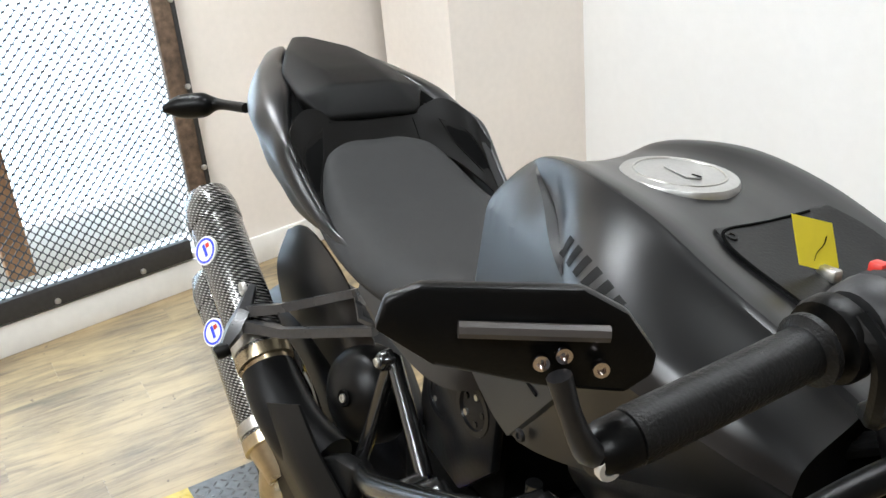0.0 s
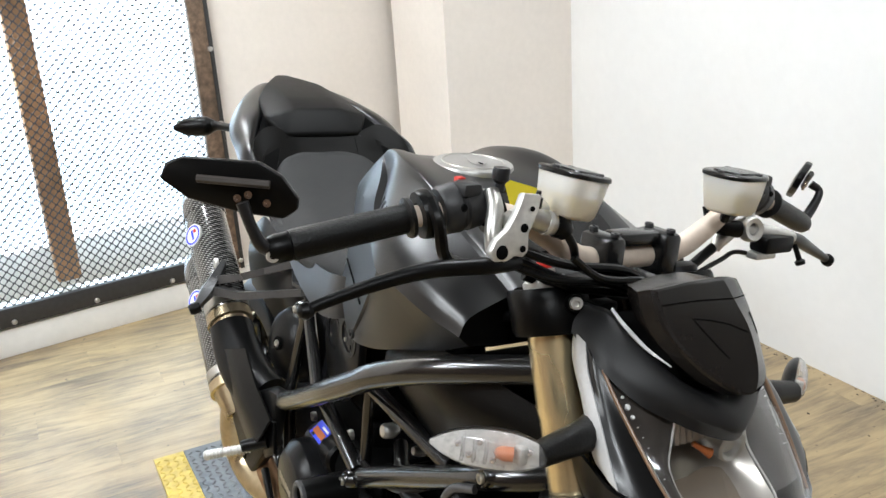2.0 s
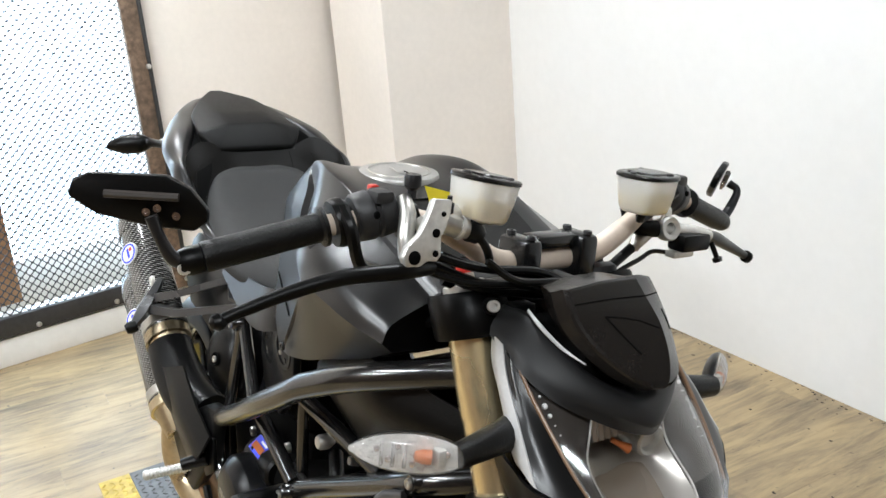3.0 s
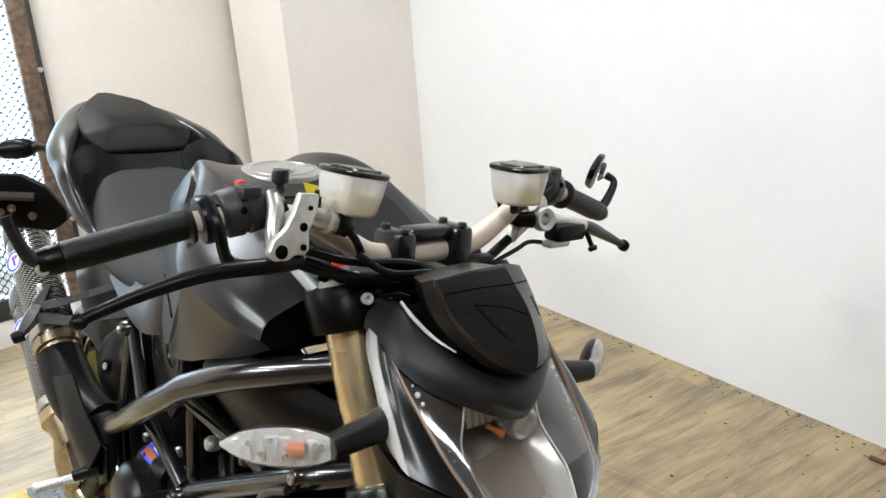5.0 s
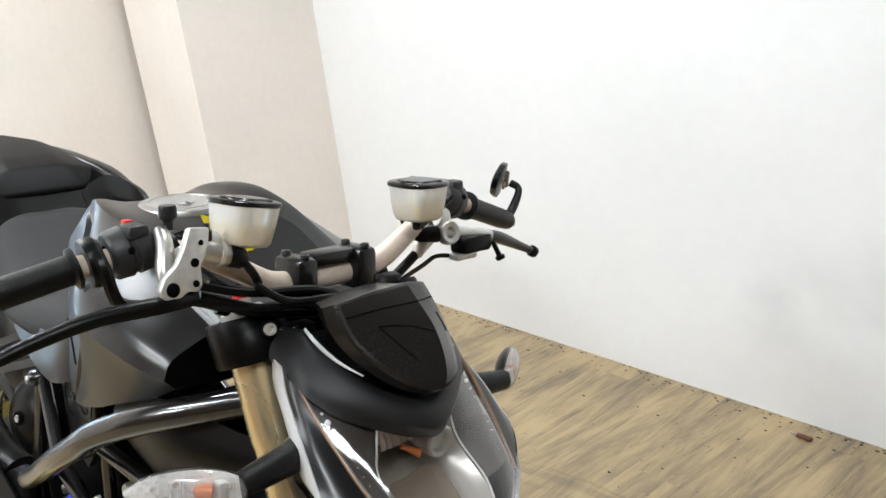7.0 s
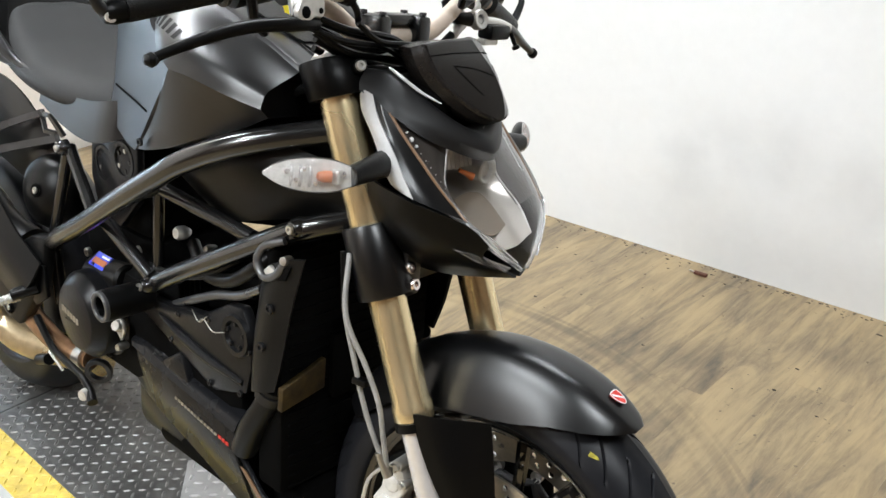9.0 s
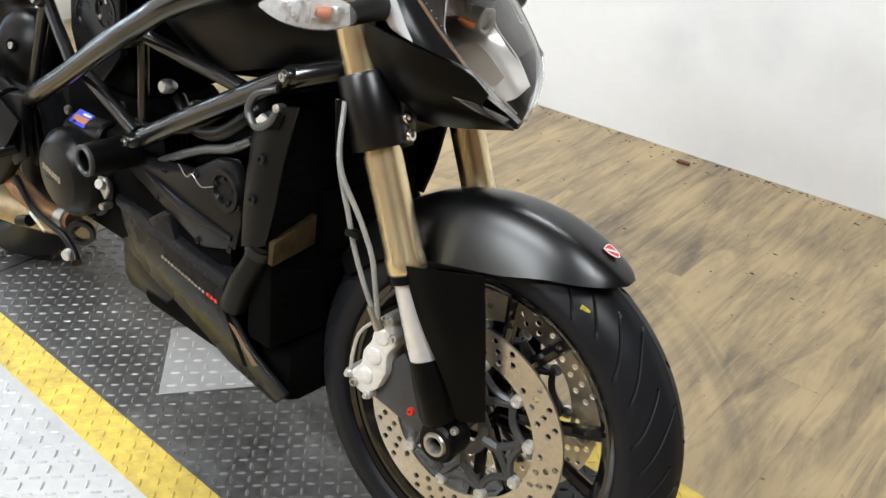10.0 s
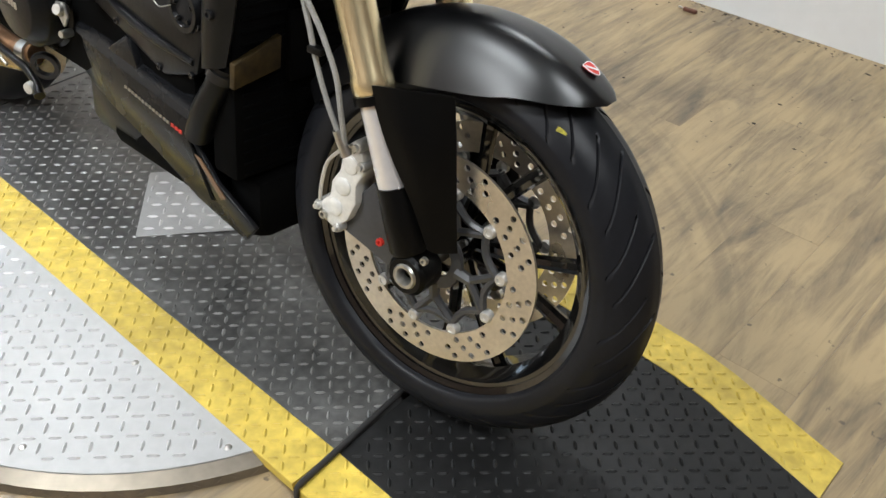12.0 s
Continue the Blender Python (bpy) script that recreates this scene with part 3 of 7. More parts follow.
M_MILK = material("pale_signal_reflector", (0.72, 0.71, 0.69), 0.35, metal=0.2, grain=0.12, blotch=0.12, scale=160, bump=0.5)
M_BRONZE = material("bronze_edge_paint", (0.17, 0.095, 0.05), 0.35, grain=0.05, blotch=0.08, spec=0.6)
M_CAPMETAL = material("brushed_cap_aluminium", (0.42, 0.415, 0.40), 0.38, metal=0.8, grain=0.05, blotch=0.06, scale=200)
M_CORE = material("dusty_cooler_core", (0.055, 0.034, 0.008), 0.6, metal=0.4, grain=0.5, blotch=0.7, scale=60, bump=0.4)
M_HOSE = material("braided_hose", (0.38, 0.38, 0.37), 0.45, metal=0.4, grain=0.3, blotch=0.1, scale=700, bump=0.5)
M_LID = material("gloss_black_lid", (0.008, 0.008, 0.008), 0.22, grain=0.1, blotch=0.1, scale=200, spec=0.4)
M_POD = material("grey_black_switch_plastic", (0.022, 0.022, 0.023), 0.46, grain=0.1, blotch=0.1, scale=300, bump=0.12, spec=0.4)
M_FORGE = material("satin_forged_alloy", (0.11, 0.11, 0.112), 0.30, metal=0.6, grain=0.08, blotch=0.1, scale=140, rough_var=0.05)
M_VISOR = material("satin_black_visor", (0.010, 0.010, 0.0105), 0.48, grain=0.08, blotch=0.08, scale=300, spec=0.36)
M_COWL = material("smoked_instrument_cowl", (0.010, 0.0085, 0.0075), 0.26, grain=0.06, blotch=0.08, scale=300, spec=0.32)

def clear_material(name, colour, rough, ior=1.35, trans=1.0):
    m = material(name, colour, rough)
    b = m.node_tree.nodes["Principled BSDF"]
    b.inputs["Transmission Weight"].default_value = trans
    b.inputs["IOR"].default_value = ior
    return m
def pane_material(name, tint, gloss, milk=0.0):
    """Thin clear plastic: see-through, with gloss that grows to the edge."""
    m = bpy.data.materials.new(name)
    m.use_nodes = True
    n, l = m.node_tree.nodes, m.node_tree.links
    n.remove(n["Principled BSDF"])
    through_it, shine, mixer, weight = n.new("ShaderNodeBsdfTransparent"), n.new("ShaderNodeBsdfGlossy"), n.new("ShaderNodeMixShader"), n.new("ShaderNodeLayerWeight")
    cloud, veil = n.new("ShaderNodeBsdfTranslucent"), n.new("ShaderNodeMixShader")
    through_it.inputs["Color"].default_value = (*tint, 1)
    shine.inputs["Roughness"].default_value = gloss
    rise, lift = n.new("ShaderNodeMath"), n.new("ShaderNodeMath")
    rise.operation, lift.operation = "POWER", "MULTIPLY_ADD"
    rise.inputs[1].default_value = 3.0
    lift.inputs[1].default_value, lift.inputs[2].default_value = 0.80, 0.035
    weight.inputs["Blend"].default_value = 0.5
    l.new(weight.outputs["Facing"], rise.inputs[0])
    l.new(rise.outputs[0], lift.inputs[0])
    l.new(lift.outputs[0], mixer.inputs[0])
    veil.inputs[0].default_value = milk
    l.new(through_it.outputs[0], veil.inputs[1])
    l.new(cloud.outputs[0], veil.inputs[2])
    l.new(veil.outputs[0], mixer.inputs[1])
    l.new(shine.outputs[0], mixer.inputs[2])
    l.new(mixer.outputs[0], n["Material Output"].inputs["Surface"])
    return m
M_LENS = pane_material("clear_lamp_lens", (0.95, 0.95, 0.95), 0.05, 0.015)
M_CLEAR = pane_material("clear_signal_lens", (0.95, 0.95, 0.95), 0.12, 0.25)
M_FROST = clear_material("moulded_clear_plastic", (0.93, 0.93, 0.93), 0.16, 1.3, 0.9)
M_TANKLET = clear_material("milky_reservoir_plastic", (0.96, 0.955, 0.93), 0.30, 1.25, 0.52)
M_FLUID = clear_material("yellow_brake_fluid", (0.92, 0.68, 0.10), 0.25, 1.2, 0.2)

def carbon(axis):
    """Carbon twill under lacquer: bright diagonal ribs broken by a second set of threads."""
    m = material("carbon_weave", (0.05, 0.05, 0.05), 0.24, coat=0.6)
    n, l = m.node_tree.nodes, m.node_tree.links
    co = n.new("ShaderNodeTexCoord")
    wobble = n.new("ShaderNodeTexNoise")
    wobble.inputs["Scale"].default_value = 60.0
    l.new(co.outputs["Object"], wobble.inputs["Vector"])
    def threads(direction, pitch, low, high):
        dot, add, wave, ease = n.new("ShaderNodeVectorMath"), n.new("ShaderNodeMath"), n.new("ShaderNodeMath"), n.new("ShaderNodeMapRange")
        dot.operation, add.operation, wave.operation = "DOT_PRODUCT", "MULTIPLY_ADD", "SINE"
        l.new(co.outputs["Object"], dot.inputs[0])
        dot.inputs[1].default_value = Vector(direction).normalized() * (2 * math.pi / pitch)
        l.new(wobble.outputs["Fac"], add.inputs[0])
        add.inputs[1].default_value = 2.0
        l.new(dot.outputs["Value"], add.inputs[2])
        l.new(add.outputs[0], wave.inputs[0])
        for k, v in zip(("From Min", "From Max", "To Min", "To Max"), (-0.5, 0.9, low, high)):
            ease.inputs[k].default_value = v
        l.new(wave.outputs[0], ease.inputs["Value"])
        return ease.outputs[0]
    ribs = threads(axis + Vector((0.45, 0.42, 0.56)), 0.0048, 0.0, 1.0)
    cross_threads = threads(axis - Vector((0.45, 0.42, 0.56)), 0.0096, 0.25, 1.0)
    both_sets = n.new("ShaderNodeMath")
    both_sets.operation = "MULTIPLY"
    l.new(ribs, both_sets.inputs[0])
    l.new(cross_threads, both_sets.inputs[1])
    tone = n.new("ShaderNodeMix")
    tone.data_type = "RGBA"
    tone.inputs["A"].default_value, tone.inputs["B"].default_value = (0.008, 0.008, 0.008, 1), (0.46, 0.45, 0.43, 1)
    l.new(both_sets.outputs[0], tone.inputs["Factor"])
    l.new(tone.outputs["Result"], n["Principled BSDF"].inputs["Base Color"])
    n["Principled BSDF"].inputs["Metallic"].default_value = 0.35
    return m
M_CARBON = carbon(Vector((-0.784, 0, 0.621)))

# ---- motorcycle: frame of reference ----
# x ahead, y to the rider's left, z up; it leans on its stand and the bars are turned a little to the left
bike = tagged(new("motorcycle"), "matte black naked sport motorcycle with gold forks, on its side stand", "motorcycle")
bike.matrix_world = pose(0, 0, 0.004, -7.5, 0, 0)
HEAD, AXIS = Vector((-0.16, 0, 0.68)), Vector((-0.382, 0, 0.924)).normalized()
STEER = Matrix.Translation(HEAD) @ Matrix.Rotation(radians(7.5), 4, AXIS) @ Matrix.Translation(-HEAD)

TRUE, KEEP = Matrix.Translation((0.021, 0, 0)) @ Matrix.Diagonal((0.983, 0.983, 0.983, 1)) @ Matrix.Translation((-0.021, 0, 0)), Matrix()
off_centre = False  # true while the head lamp is built: it sits to one side of the steering line
sized = KEEP        # set to TRUE while the cowl and the belly are built: their plan is drawn 1.7 % large

def b(name, bm, mat, parent=None, label="", sharp=38.0):
    bm.transform(sized)
    return part(name, bm, mat, parent or bike, label, sharp)

def s(name, bm, mat, parent=None, label="", sharp=38.0):
    """A part that turns with the bars."""
    bm.transform(sized)
    if off_centre:
        for v in bm.verts:
            v.co.y -= 0.020 * min(1.0, max(0.0, (v.co.y + 0.155) / 0.155))
    bm.transform(STEER)
    return part(name, bm, mat, parent or bike, label, sharp)

def flip(pts):
    return [(x, -y, z) for x, y, z in pts]

def shell(rows, thick, n=4, close=False):
    """A smooth sheet through rows of points, thickened."""
    fine = [smooth_path(r, n) for r in rows]
    cols = [smooth_path(c, n) for c in zip(*fine)]
    bm = bmesh.new()
    grid(bm, [list(r) for r in zip(*cols)])
    bmesh.ops.recalc_face_normals(bm, faces=bm.faces)
    if thick:
        bmesh.ops.solidify(bm, geom=list(bm.faces), thickness=thick)
    return bm

def both(rows):
    """Rows given from the middle line outwards on the right side, completed on the left."""
    return [[(x, -y, z) for x, y, z in reversed(r[1:])] + list(r) for r in rows]

def bolt(at, axis, r=0.006, h=0.004, mat=None, parent=None, steer=True):
    bm = lathed([(0.0, h * 0.4), (r * 0.45, h * 0.4), (r * 0.5, h), (r * 0.9, h), (r, h * 0.7), (r, 0.0)], at, axis, 14)
    return (s if steer else b)("bolt", bm, mat or M_STEEL, parent)

def fork_x(z):
    return -0.128 - 0.413 * (z - 0.68)

FORK_DIR = Vector((-0.413, 0, 1)).normalized()

# ---- front wheel ----
WHEEL = Vector((0.024, 0, 0.312))
def tyre_mesh(radius, half, bead, centre, grooves, parent, steered):
    """Each half of the tyre is a sheet whose columns sweep back to the shoulder, so that the grooves run along them."""
    prof = [(radius, 0.0), (radius - 0.004, 0.30), (radius - 0.014, 0.58), (radius - 0.029, 0.82), (radius - 0.045, 0.965), (bead + 0.024, 1.0), (bead + 0.015, 0.99), (bead + 0.005, 0.92), (bead, 0.80)]
    prof = [tuple(p) for p in smooth_path(prof, 8)]
    pitch = 2 * math.pi / 17
    w = 0.0042 / radius
    cols = []
    for k in range(17):
        for at, lo, hi in ((0.0, 0.09, 0.93), (0.52, 0.40, 0.99)):
            a = (k + at) * pitch
            cols += [(a - w, 0, lo, hi), (a - w * 0.5, 1, lo, hi), (a + w * 0.5, 1, lo, hi), (a + w, 0, lo, hi)]
            cols += [(a + w + (pitch * 0.5 - 2 * w) * f / 6, 0, lo, hi) for f in range(1, 6)]
    bm = bmesh.new()
    floor_verts = set()
    for side in (-1, 1):
        rows = []
        for a, deep, lo, hi in cols:
            row = []
            for i, (r, u) in enumerate(prof):
                f = i / (len(prof) - 1)
                tread_part = r > radius - 0.050
                d = 0.0
                if grooves and deep and tread_part and lo < u < hi:
                    d = 0.0075 * min(1.0, (u - lo) * 12, (hi - u) * 12)
                q = a + 0.5 * pitch * (side > 0) + (0.34 * min(u, 1.0) ** 1.7 if tread_part else 0.34)
                row.append((centre.x + (r - d) * math.sin(q), centre.y + side * u * half, centre.z + (r - d) * math.cos(q)))
            rows.append(row)
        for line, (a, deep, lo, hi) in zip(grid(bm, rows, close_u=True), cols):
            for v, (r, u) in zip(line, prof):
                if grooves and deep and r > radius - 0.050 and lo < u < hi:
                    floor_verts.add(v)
    # groove floors take the near-black, so the tread's shade is coloured in
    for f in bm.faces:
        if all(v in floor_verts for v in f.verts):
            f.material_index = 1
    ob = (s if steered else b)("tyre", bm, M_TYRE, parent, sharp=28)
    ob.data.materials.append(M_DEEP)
    return ob

def wheel_parts(parent, centre, half, steered, size=1.0):
    f = s if steered else b
    at = centre
    ax = (0, 1, 0)
    rim = [(0.200, -half * 0.55), (0.190, -half * 0.35), (0.188, 0.0), (0.190, half * 0.35), (0.200, half * 0.55), (0.206, half * 0.72), (0.224, half * 0.78), (0.228, half * 0.84),
           (0.222, half * 0.88), (0.212, half * 0.80), (0.206, 0.0), (0.212, -half * 0.80), (0.222, -half * 0.88), (0.228, -half * 0.84), (0.224, -half * 0.78), (0.206, -half * 0.72)]
    f("rim", lathed([(r * size, w) for r, w in rim], at, ax, 96, closed=True), M_RIM, parent, sharp=30)
    f("hub", lathed([(0.0, -0.05), (0.030, -0.05), (0.034, -0.03), (0.030, -0.01), (0.030, 0.01), (0.034, 0.03), (0.030, 0.05), (0.0, 0.05)], at, ax, 32), M_RIM, parent)
    for k in range(5):
        for sgn in (-1, 1):
            a = 2 * math.pi * k / 5 + 0.35
            a2 = a + sgn * 0.20
            p0 = at + Vector((math.sin(a + sgn * 0.25) * 0.026, 0, math.cos(a + sgn * 0.25) * 0.026))
            p1 = at + Vector((math.sin(a2) * 0.11, 0, math.cos(a2) * 0.11))
            p2 = at + Vector((math.sin(a2 + sgn * 0.06) * 0.192 * size, 0, math.cos(a2 + sgn * 0.06) * 0.192 * size))
            bm = tubed([p0, p1, p2], [0.013, 0.010, 0.012], 8, 4)
            f("spoke", bm, M_RIM, parent)

front_wheel = b("front_wheel", lathed([(0.0, -0.062), (0.0125, -0.062), (0.0125, 0.062), (0.0, 0.062)], WHEEL, (0, 1, 0), 20), M_STEEL, None, "black cast wheel with a sport tyre")
front_wheel.data.transform(STEER)
MIDDLE = WHEEL + Vector((0, 0.012, 0))
tyre_mesh(0.3085, 0.060, 0.231, MIDDLE, True, front_wheel, True)
wheel_parts(front_wheel, MIDDLE, 0.053, True, 1.05)
def on_tyre(q, u):
    r = 0.3085 - 0.044 * abs(u) ** 2.2 + 0.0012
    return (MIDDLE.x + r * math.sin(q), MIDDLE.y + 0.060 * u, MIDDLE.z + r * math.cos(q))
s("tyre_mark", shell([[on_tyre(0.505, -0.815), on_tyre(0.512, -0.880)], [on_tyre(0.530, -0.80), on_tyre(0.537, -0.85)], [on_tyre(0.555, -0.795), on_tyre(0.558, -0.82)]], 0.0006, 2), M_CRAYON, front_wheel, "yellow crayon mark")

BUTTONS = [math.pi * 2 * k / 10 + radians(10) for k in range(10)]
def disc_brake(y, side):
    """A floating disc: drilled ring, grey spider carrier with a scalloped rim, and buttons."""
    holder = s("brake_disc", disc_ring(y), M_DISC, None, "drilled steel brake disc")
    p = lambda r, q: (WHEEL.x + r * math.sin(q), y, WHEEL.z + r * math.cos(q))
    bm = bmesh.new()
    lathe(bm, [(0.030, -0.004), (0.047, -0.004), (0.049, 0.0), (0.047, 0.004), (0.030, 0.004)], (WHEEL.x, y, WHEEL.z), (0, 1, 0), 40, closed=True)
    carrier = s("carrier", bm, M_CARRIER, holder, "dark grey spider carrier")
    rim_pts = []
    for k, a in enumerate(BUTTONS):
        step = math.pi / 5
        rim_pts += [p(0.101, a), p(0.0925, a + step * 0.25), p(0.089, a + step * 0.5), p(0.0925, a + step * 0.75)]
    for k in range(0, 10, 2):
        m = BUTTONS[k] + math.pi / 10
        s("carrier_stem", tubed([p(0.040, m), p(0.056, m), p(0.066, m)], [0.0100, 0.0082, 0.0078], 6, 3), M_CARRIER, carrier)
        for a in BUTTONS[k:k + 2]:
            s("carrier_arm", tubed([p(0.062, m), p(0.078, m + (a - m) * 0.55), p(0.099, a)], [0.0068, 0.0060, 0.0068], 6, 4), M_CARRIER, carrier)
    s("carrier_rim", tubed(rim_pts + rim_pts[:1], 0.0058, 6, 3), M_CARRIER, carrier)
    for a in BUTTONS:
        bm = lathed([(0.0, 0.0060), (0.0042, 0.0060), (0.0045, 0.0078), (0.0078, 0.0076), (0.0096, 0.004), (0.0096, -0.004)], (WHEEL.x + 0.1115 * math.sin(a), y, WHEEL.z + 0.1115 * math.cos(a)), (0, -side, 0), 16)
        s("button", bm, M_CAST, holder)

def disc_ring(y):
    bm = bmesh.new()
    loops = []
    def ring(cx, cz, r, n):
        vs = [bm.verts.new((WHEEL.x + cx + r * math.sin(2 * math.pi * i / n), y - 0.0022, WHEEL.z + cz + r * math.cos(2 * math.pi * i / n))) for i in range(n)]
        for i in range(n):
            loops.append(bm.edges.new((vs[i], vs[(i + 1) % n])))
    ring(0, 0, 0.165, 120)
    ring(0, 0, 0.119, 96)
    for k in range(32):
        for r, off in ((0.1560, 0.0), (0.1430, 0.33), (0.1300, 0.66)):
            a = 2 * math.pi * (k + off) / 32
            if (k + int(off * 3)) % 4 != 3:
                ring(r * math.sin(a), r * math.cos(a), 0.0050, 8)
    bmesh.ops.triangle_fill(bm, use_beauty=True, use_dissolve=False, edges=loops, normal=(0, 1, 0))
    ext = bmesh.ops.extrude_face_region(bm, geom=list(bm.faces))
    bmesh.ops.translate(bm, verts=[v for v in ext["geom"] if isinstance(v, bmesh.types.BMVert)], vec=(0, 0.0044, 0))
    return bm

disc_brake(-0.054, 1)
disc_brake(0.066, -1)

# ---- fork ----
def fork_leg(side):
    y = side * 0.105
    P = lambda z, d=0.0: (fork_x(z) + d, y, z)
    leg = s("fork_leg", lathed([(0.0, 0.0), (0.0268, 0.0), (0.0285, 0.004), (0.0285, 0.02), (0.0262, 0.028), (0.0262, 0.215), (0.0275, 0.225), (0.0275, 0.355), (0.0290, 0.362), (0.0290, 0.480), (0.0, 0.480)],
                              P(0.541), FORK_DIR, 40), M_GOLD, None, "gold anodised fork leg")
    s("seal_ring", lathed([(0.022, 0.0), (0.0292, 0.0), (0.0292, 0.012), (0.022, 0.012)], P(0.530), FORK_DIR, 32), M_PLASTIC, leg)
    s("stanchion", lathed([(0.0, 0.0), (0.0230, 0.0), (0.0230, 0.175), (0.0, 0.175)], P(0.38), FORK_DIR, 32), M_SLIDE, leg, "bright chrome inner fork tube")
    s("fork_cap", lathed([(0.0265, 0.0), (0.0265, 0.010), (0.020, 0.016), (0.012, 0.017), (0.011, 0.024), (0.0, 0.024)], P(0.997), FORK_DIR, 28), M_CAST if side < 0 else M_DARKALU, leg)
    s("adjuster", lathed([(0.008, 0.0), (0.008, 0.010), (0.0, 0.010)], P(1.019), FORK_DIR, 16), M_RED, leg)
    bm = lathed([(0.0, -0.040), (0.024, -0.040), (0.027, -0.034), (0.0265, 0.02), (0.0255, 0.055), (0.0, 0.055)], P(0.375), FORK_DIR, 28)
    s("fork_foot", bm, M_PLASTIC, leg, "black fork foot")
    bm = lathed([(0.014, -0.024), (0.028, -0.024), (0.031, -0.018), (0.031, 0.020), (0.026, 0.026), (0.014, 0.026)], (WHEEL.x, side * 0.100, WHEEL.z), (0, side, 0), 32, closed=True)
    s("axle_clamp", bm, M_PLASTIC, leg)
    s("axle_end", lathed([(0.010, -0.01), (0.017, -0.01), (0.019, 0.004), (0.017, 0.007), (0.013, 0.007), (0.010, 0.0)], (WHEEL.x, side * 0.122, WHEEL.z), (0, side, 0), 28, closed=True), M_STEEL, leg)
    for dx, dz in ((-0.046, 0.034), (0.028, 0.038)):
        bolt((WHEEL.x + dx, side * 0.124, WHEEL.z + dz), (0, side, 0), 0.0058, 0.006, M_RED if dx < 0 and side < 0 else M_STEEL, leg)
    # caliper bracket and caliper behind the leg
    s("caliper_bracket", slab([(WHEEL.x - 0.03, side * 0.068, 0.335), (-0.075, side * 0.068, 0.400), (-0.130, side * 0.068, 0.330), (-0.150, side * 0.068, 0.312), (WHEEL.x - 0.04, side * 0.068, 0.275)],
                                 (0, side, 0), 0.014, 0.003), M_CARRIER, leg)
    s("upper_lug", tubed([(-0.014, side * 0.088, 0.385), (-0.052, side * 0.080, 0.412), (-0.078, side * 0.074, 0.440), (-0.096, side * 0.072, 0.448)], [0.010, 0.008, 0.007, 0.008], 10, 4), M_CARRIER, leg)
    cal = s("caliper", caliper_body(y - side * 0.038), M_CALIPER, None, "silver four-piston brake caliper")
    for cx, cz in ((-0.106, 0.420), (-0.116, 0.383), (-0.128, 0.345)):
        bm = lathed([(0.0, 0.003), (0.010, 0.003), (0.0135, 0.001), (0.0150, -0.004)], (cx, y - side * 0.038 + side * 0.031, cz), (0, side, 0), 18)
        s("piston_cap", bm, M_CALIPER, cal)
    for cx, cz, cr in ((-0.098, 0.450, 0.0095), (-0.088, 0.424, 0.0085), (-0.160, 0.334, 0.0085), (-0.122, 0.312, 0.0080)):
        s("caliper_bolt", lathed([(0.0, 0.036), (cr * 0.5, 0.036), (cr * 0.55, 0.031), (cr * 0.8, 0.031), (cr, 0.027), (cr, -0.010)], (cx, y - side * 0.038, cz), (0, side, 0), 14), M_CAST, cal)
    s("cross_pipe", tubed([(-0.126, y - side * 0.008, 0.436), (-0.146, y - side * 0.006, 0.410), (-0.154, y - side * 0.006, 0.372), (-0.158, y - side * 0.010, 0.344)], 0.0028, 8, 4), M_CAST, cal)
    for cx, cz in ((-0.104, 0.446), (-0.146, 0.326)):
        bolt((cx, y - side * 0.038 + side * 0.026, cz), (0, side, 0), 0.007, 0.01, M_STEEL, cal)
    return leg

def caliper_body(y):
    prof = [(-0.106, 0.456), (-0.088, 0.442), (-0.080, 0.416), (-0.094, 0.392), (-0.092, 0.362), (-0.104, 0.330), (-0.128, 0.308), (-0.150, 0.316), (-0.157, 0.342), (-0.140, 0.360), (-0.139, 0.384), (-0.126, 0.404), (-0.122, 0.440)]
    near = y - 0.030 if y < 0 else y - 0.010
    return slab([(x, near, z) for x, z in prof], (0, 1, 0), 0.040, 0.006, 2)

for side in (-1, 1):
    fork_leg(side)

def clamp_block(z, h, name, mat, ring=1.0):
    """A yoke: a bar across with a ring round each leg."""
    yoke = s(name, boxed(fork_x(z) - 0.020, 0, z, 0.055, 0.16, h, 0.008, m=Matrix()), mat, None, "black fork yoke")
    for side in (-1, 1):
        bm = lathed([(0.029, -h / 2), (0.0375, -h / 2), (0.0395, -h / 2 + 0.004), (0.0395, h / 2 - 0.004), (0.0375, h / 2), (0.029, h / 2)], (fork_x(z), side * 0.105, z), FORK_DIR, 36, closed=True)
        bm.transform(Matrix.Translation((fork_x(z), side * 0.105, z)) @ Matrix.Diagonal((ring, ring, 1, 1)) @ Matrix.Translation((-fork_x(z), -side * 0.105, -z)))
        s("ring", bm, mat, yoke)
        s("pinch_lug", boxed(fork_x(z) + 0.034 * ring ** 1.8, side * 0.082 / ring, z, 0.022, 0.034, h * 0.9, 0.005), mat, yoke)
        for dz in ((-0.022, -0.001) if h > 0.06 else (0.0,)):
            bolt((fork_x(z + dz) + 0.045 * ring ** 1.6, side * 0.095 / ring, z + dz), (1, side * 0.0, 0.35), 0.0085, 0.006, M_CHROME, yoke)
clamp_block(0.748, 0.100, "lower_yoke", M_SATIN)
clamp_block(0.977, 0.050, "upper_yoke", M_PLASTIC, 1.14)
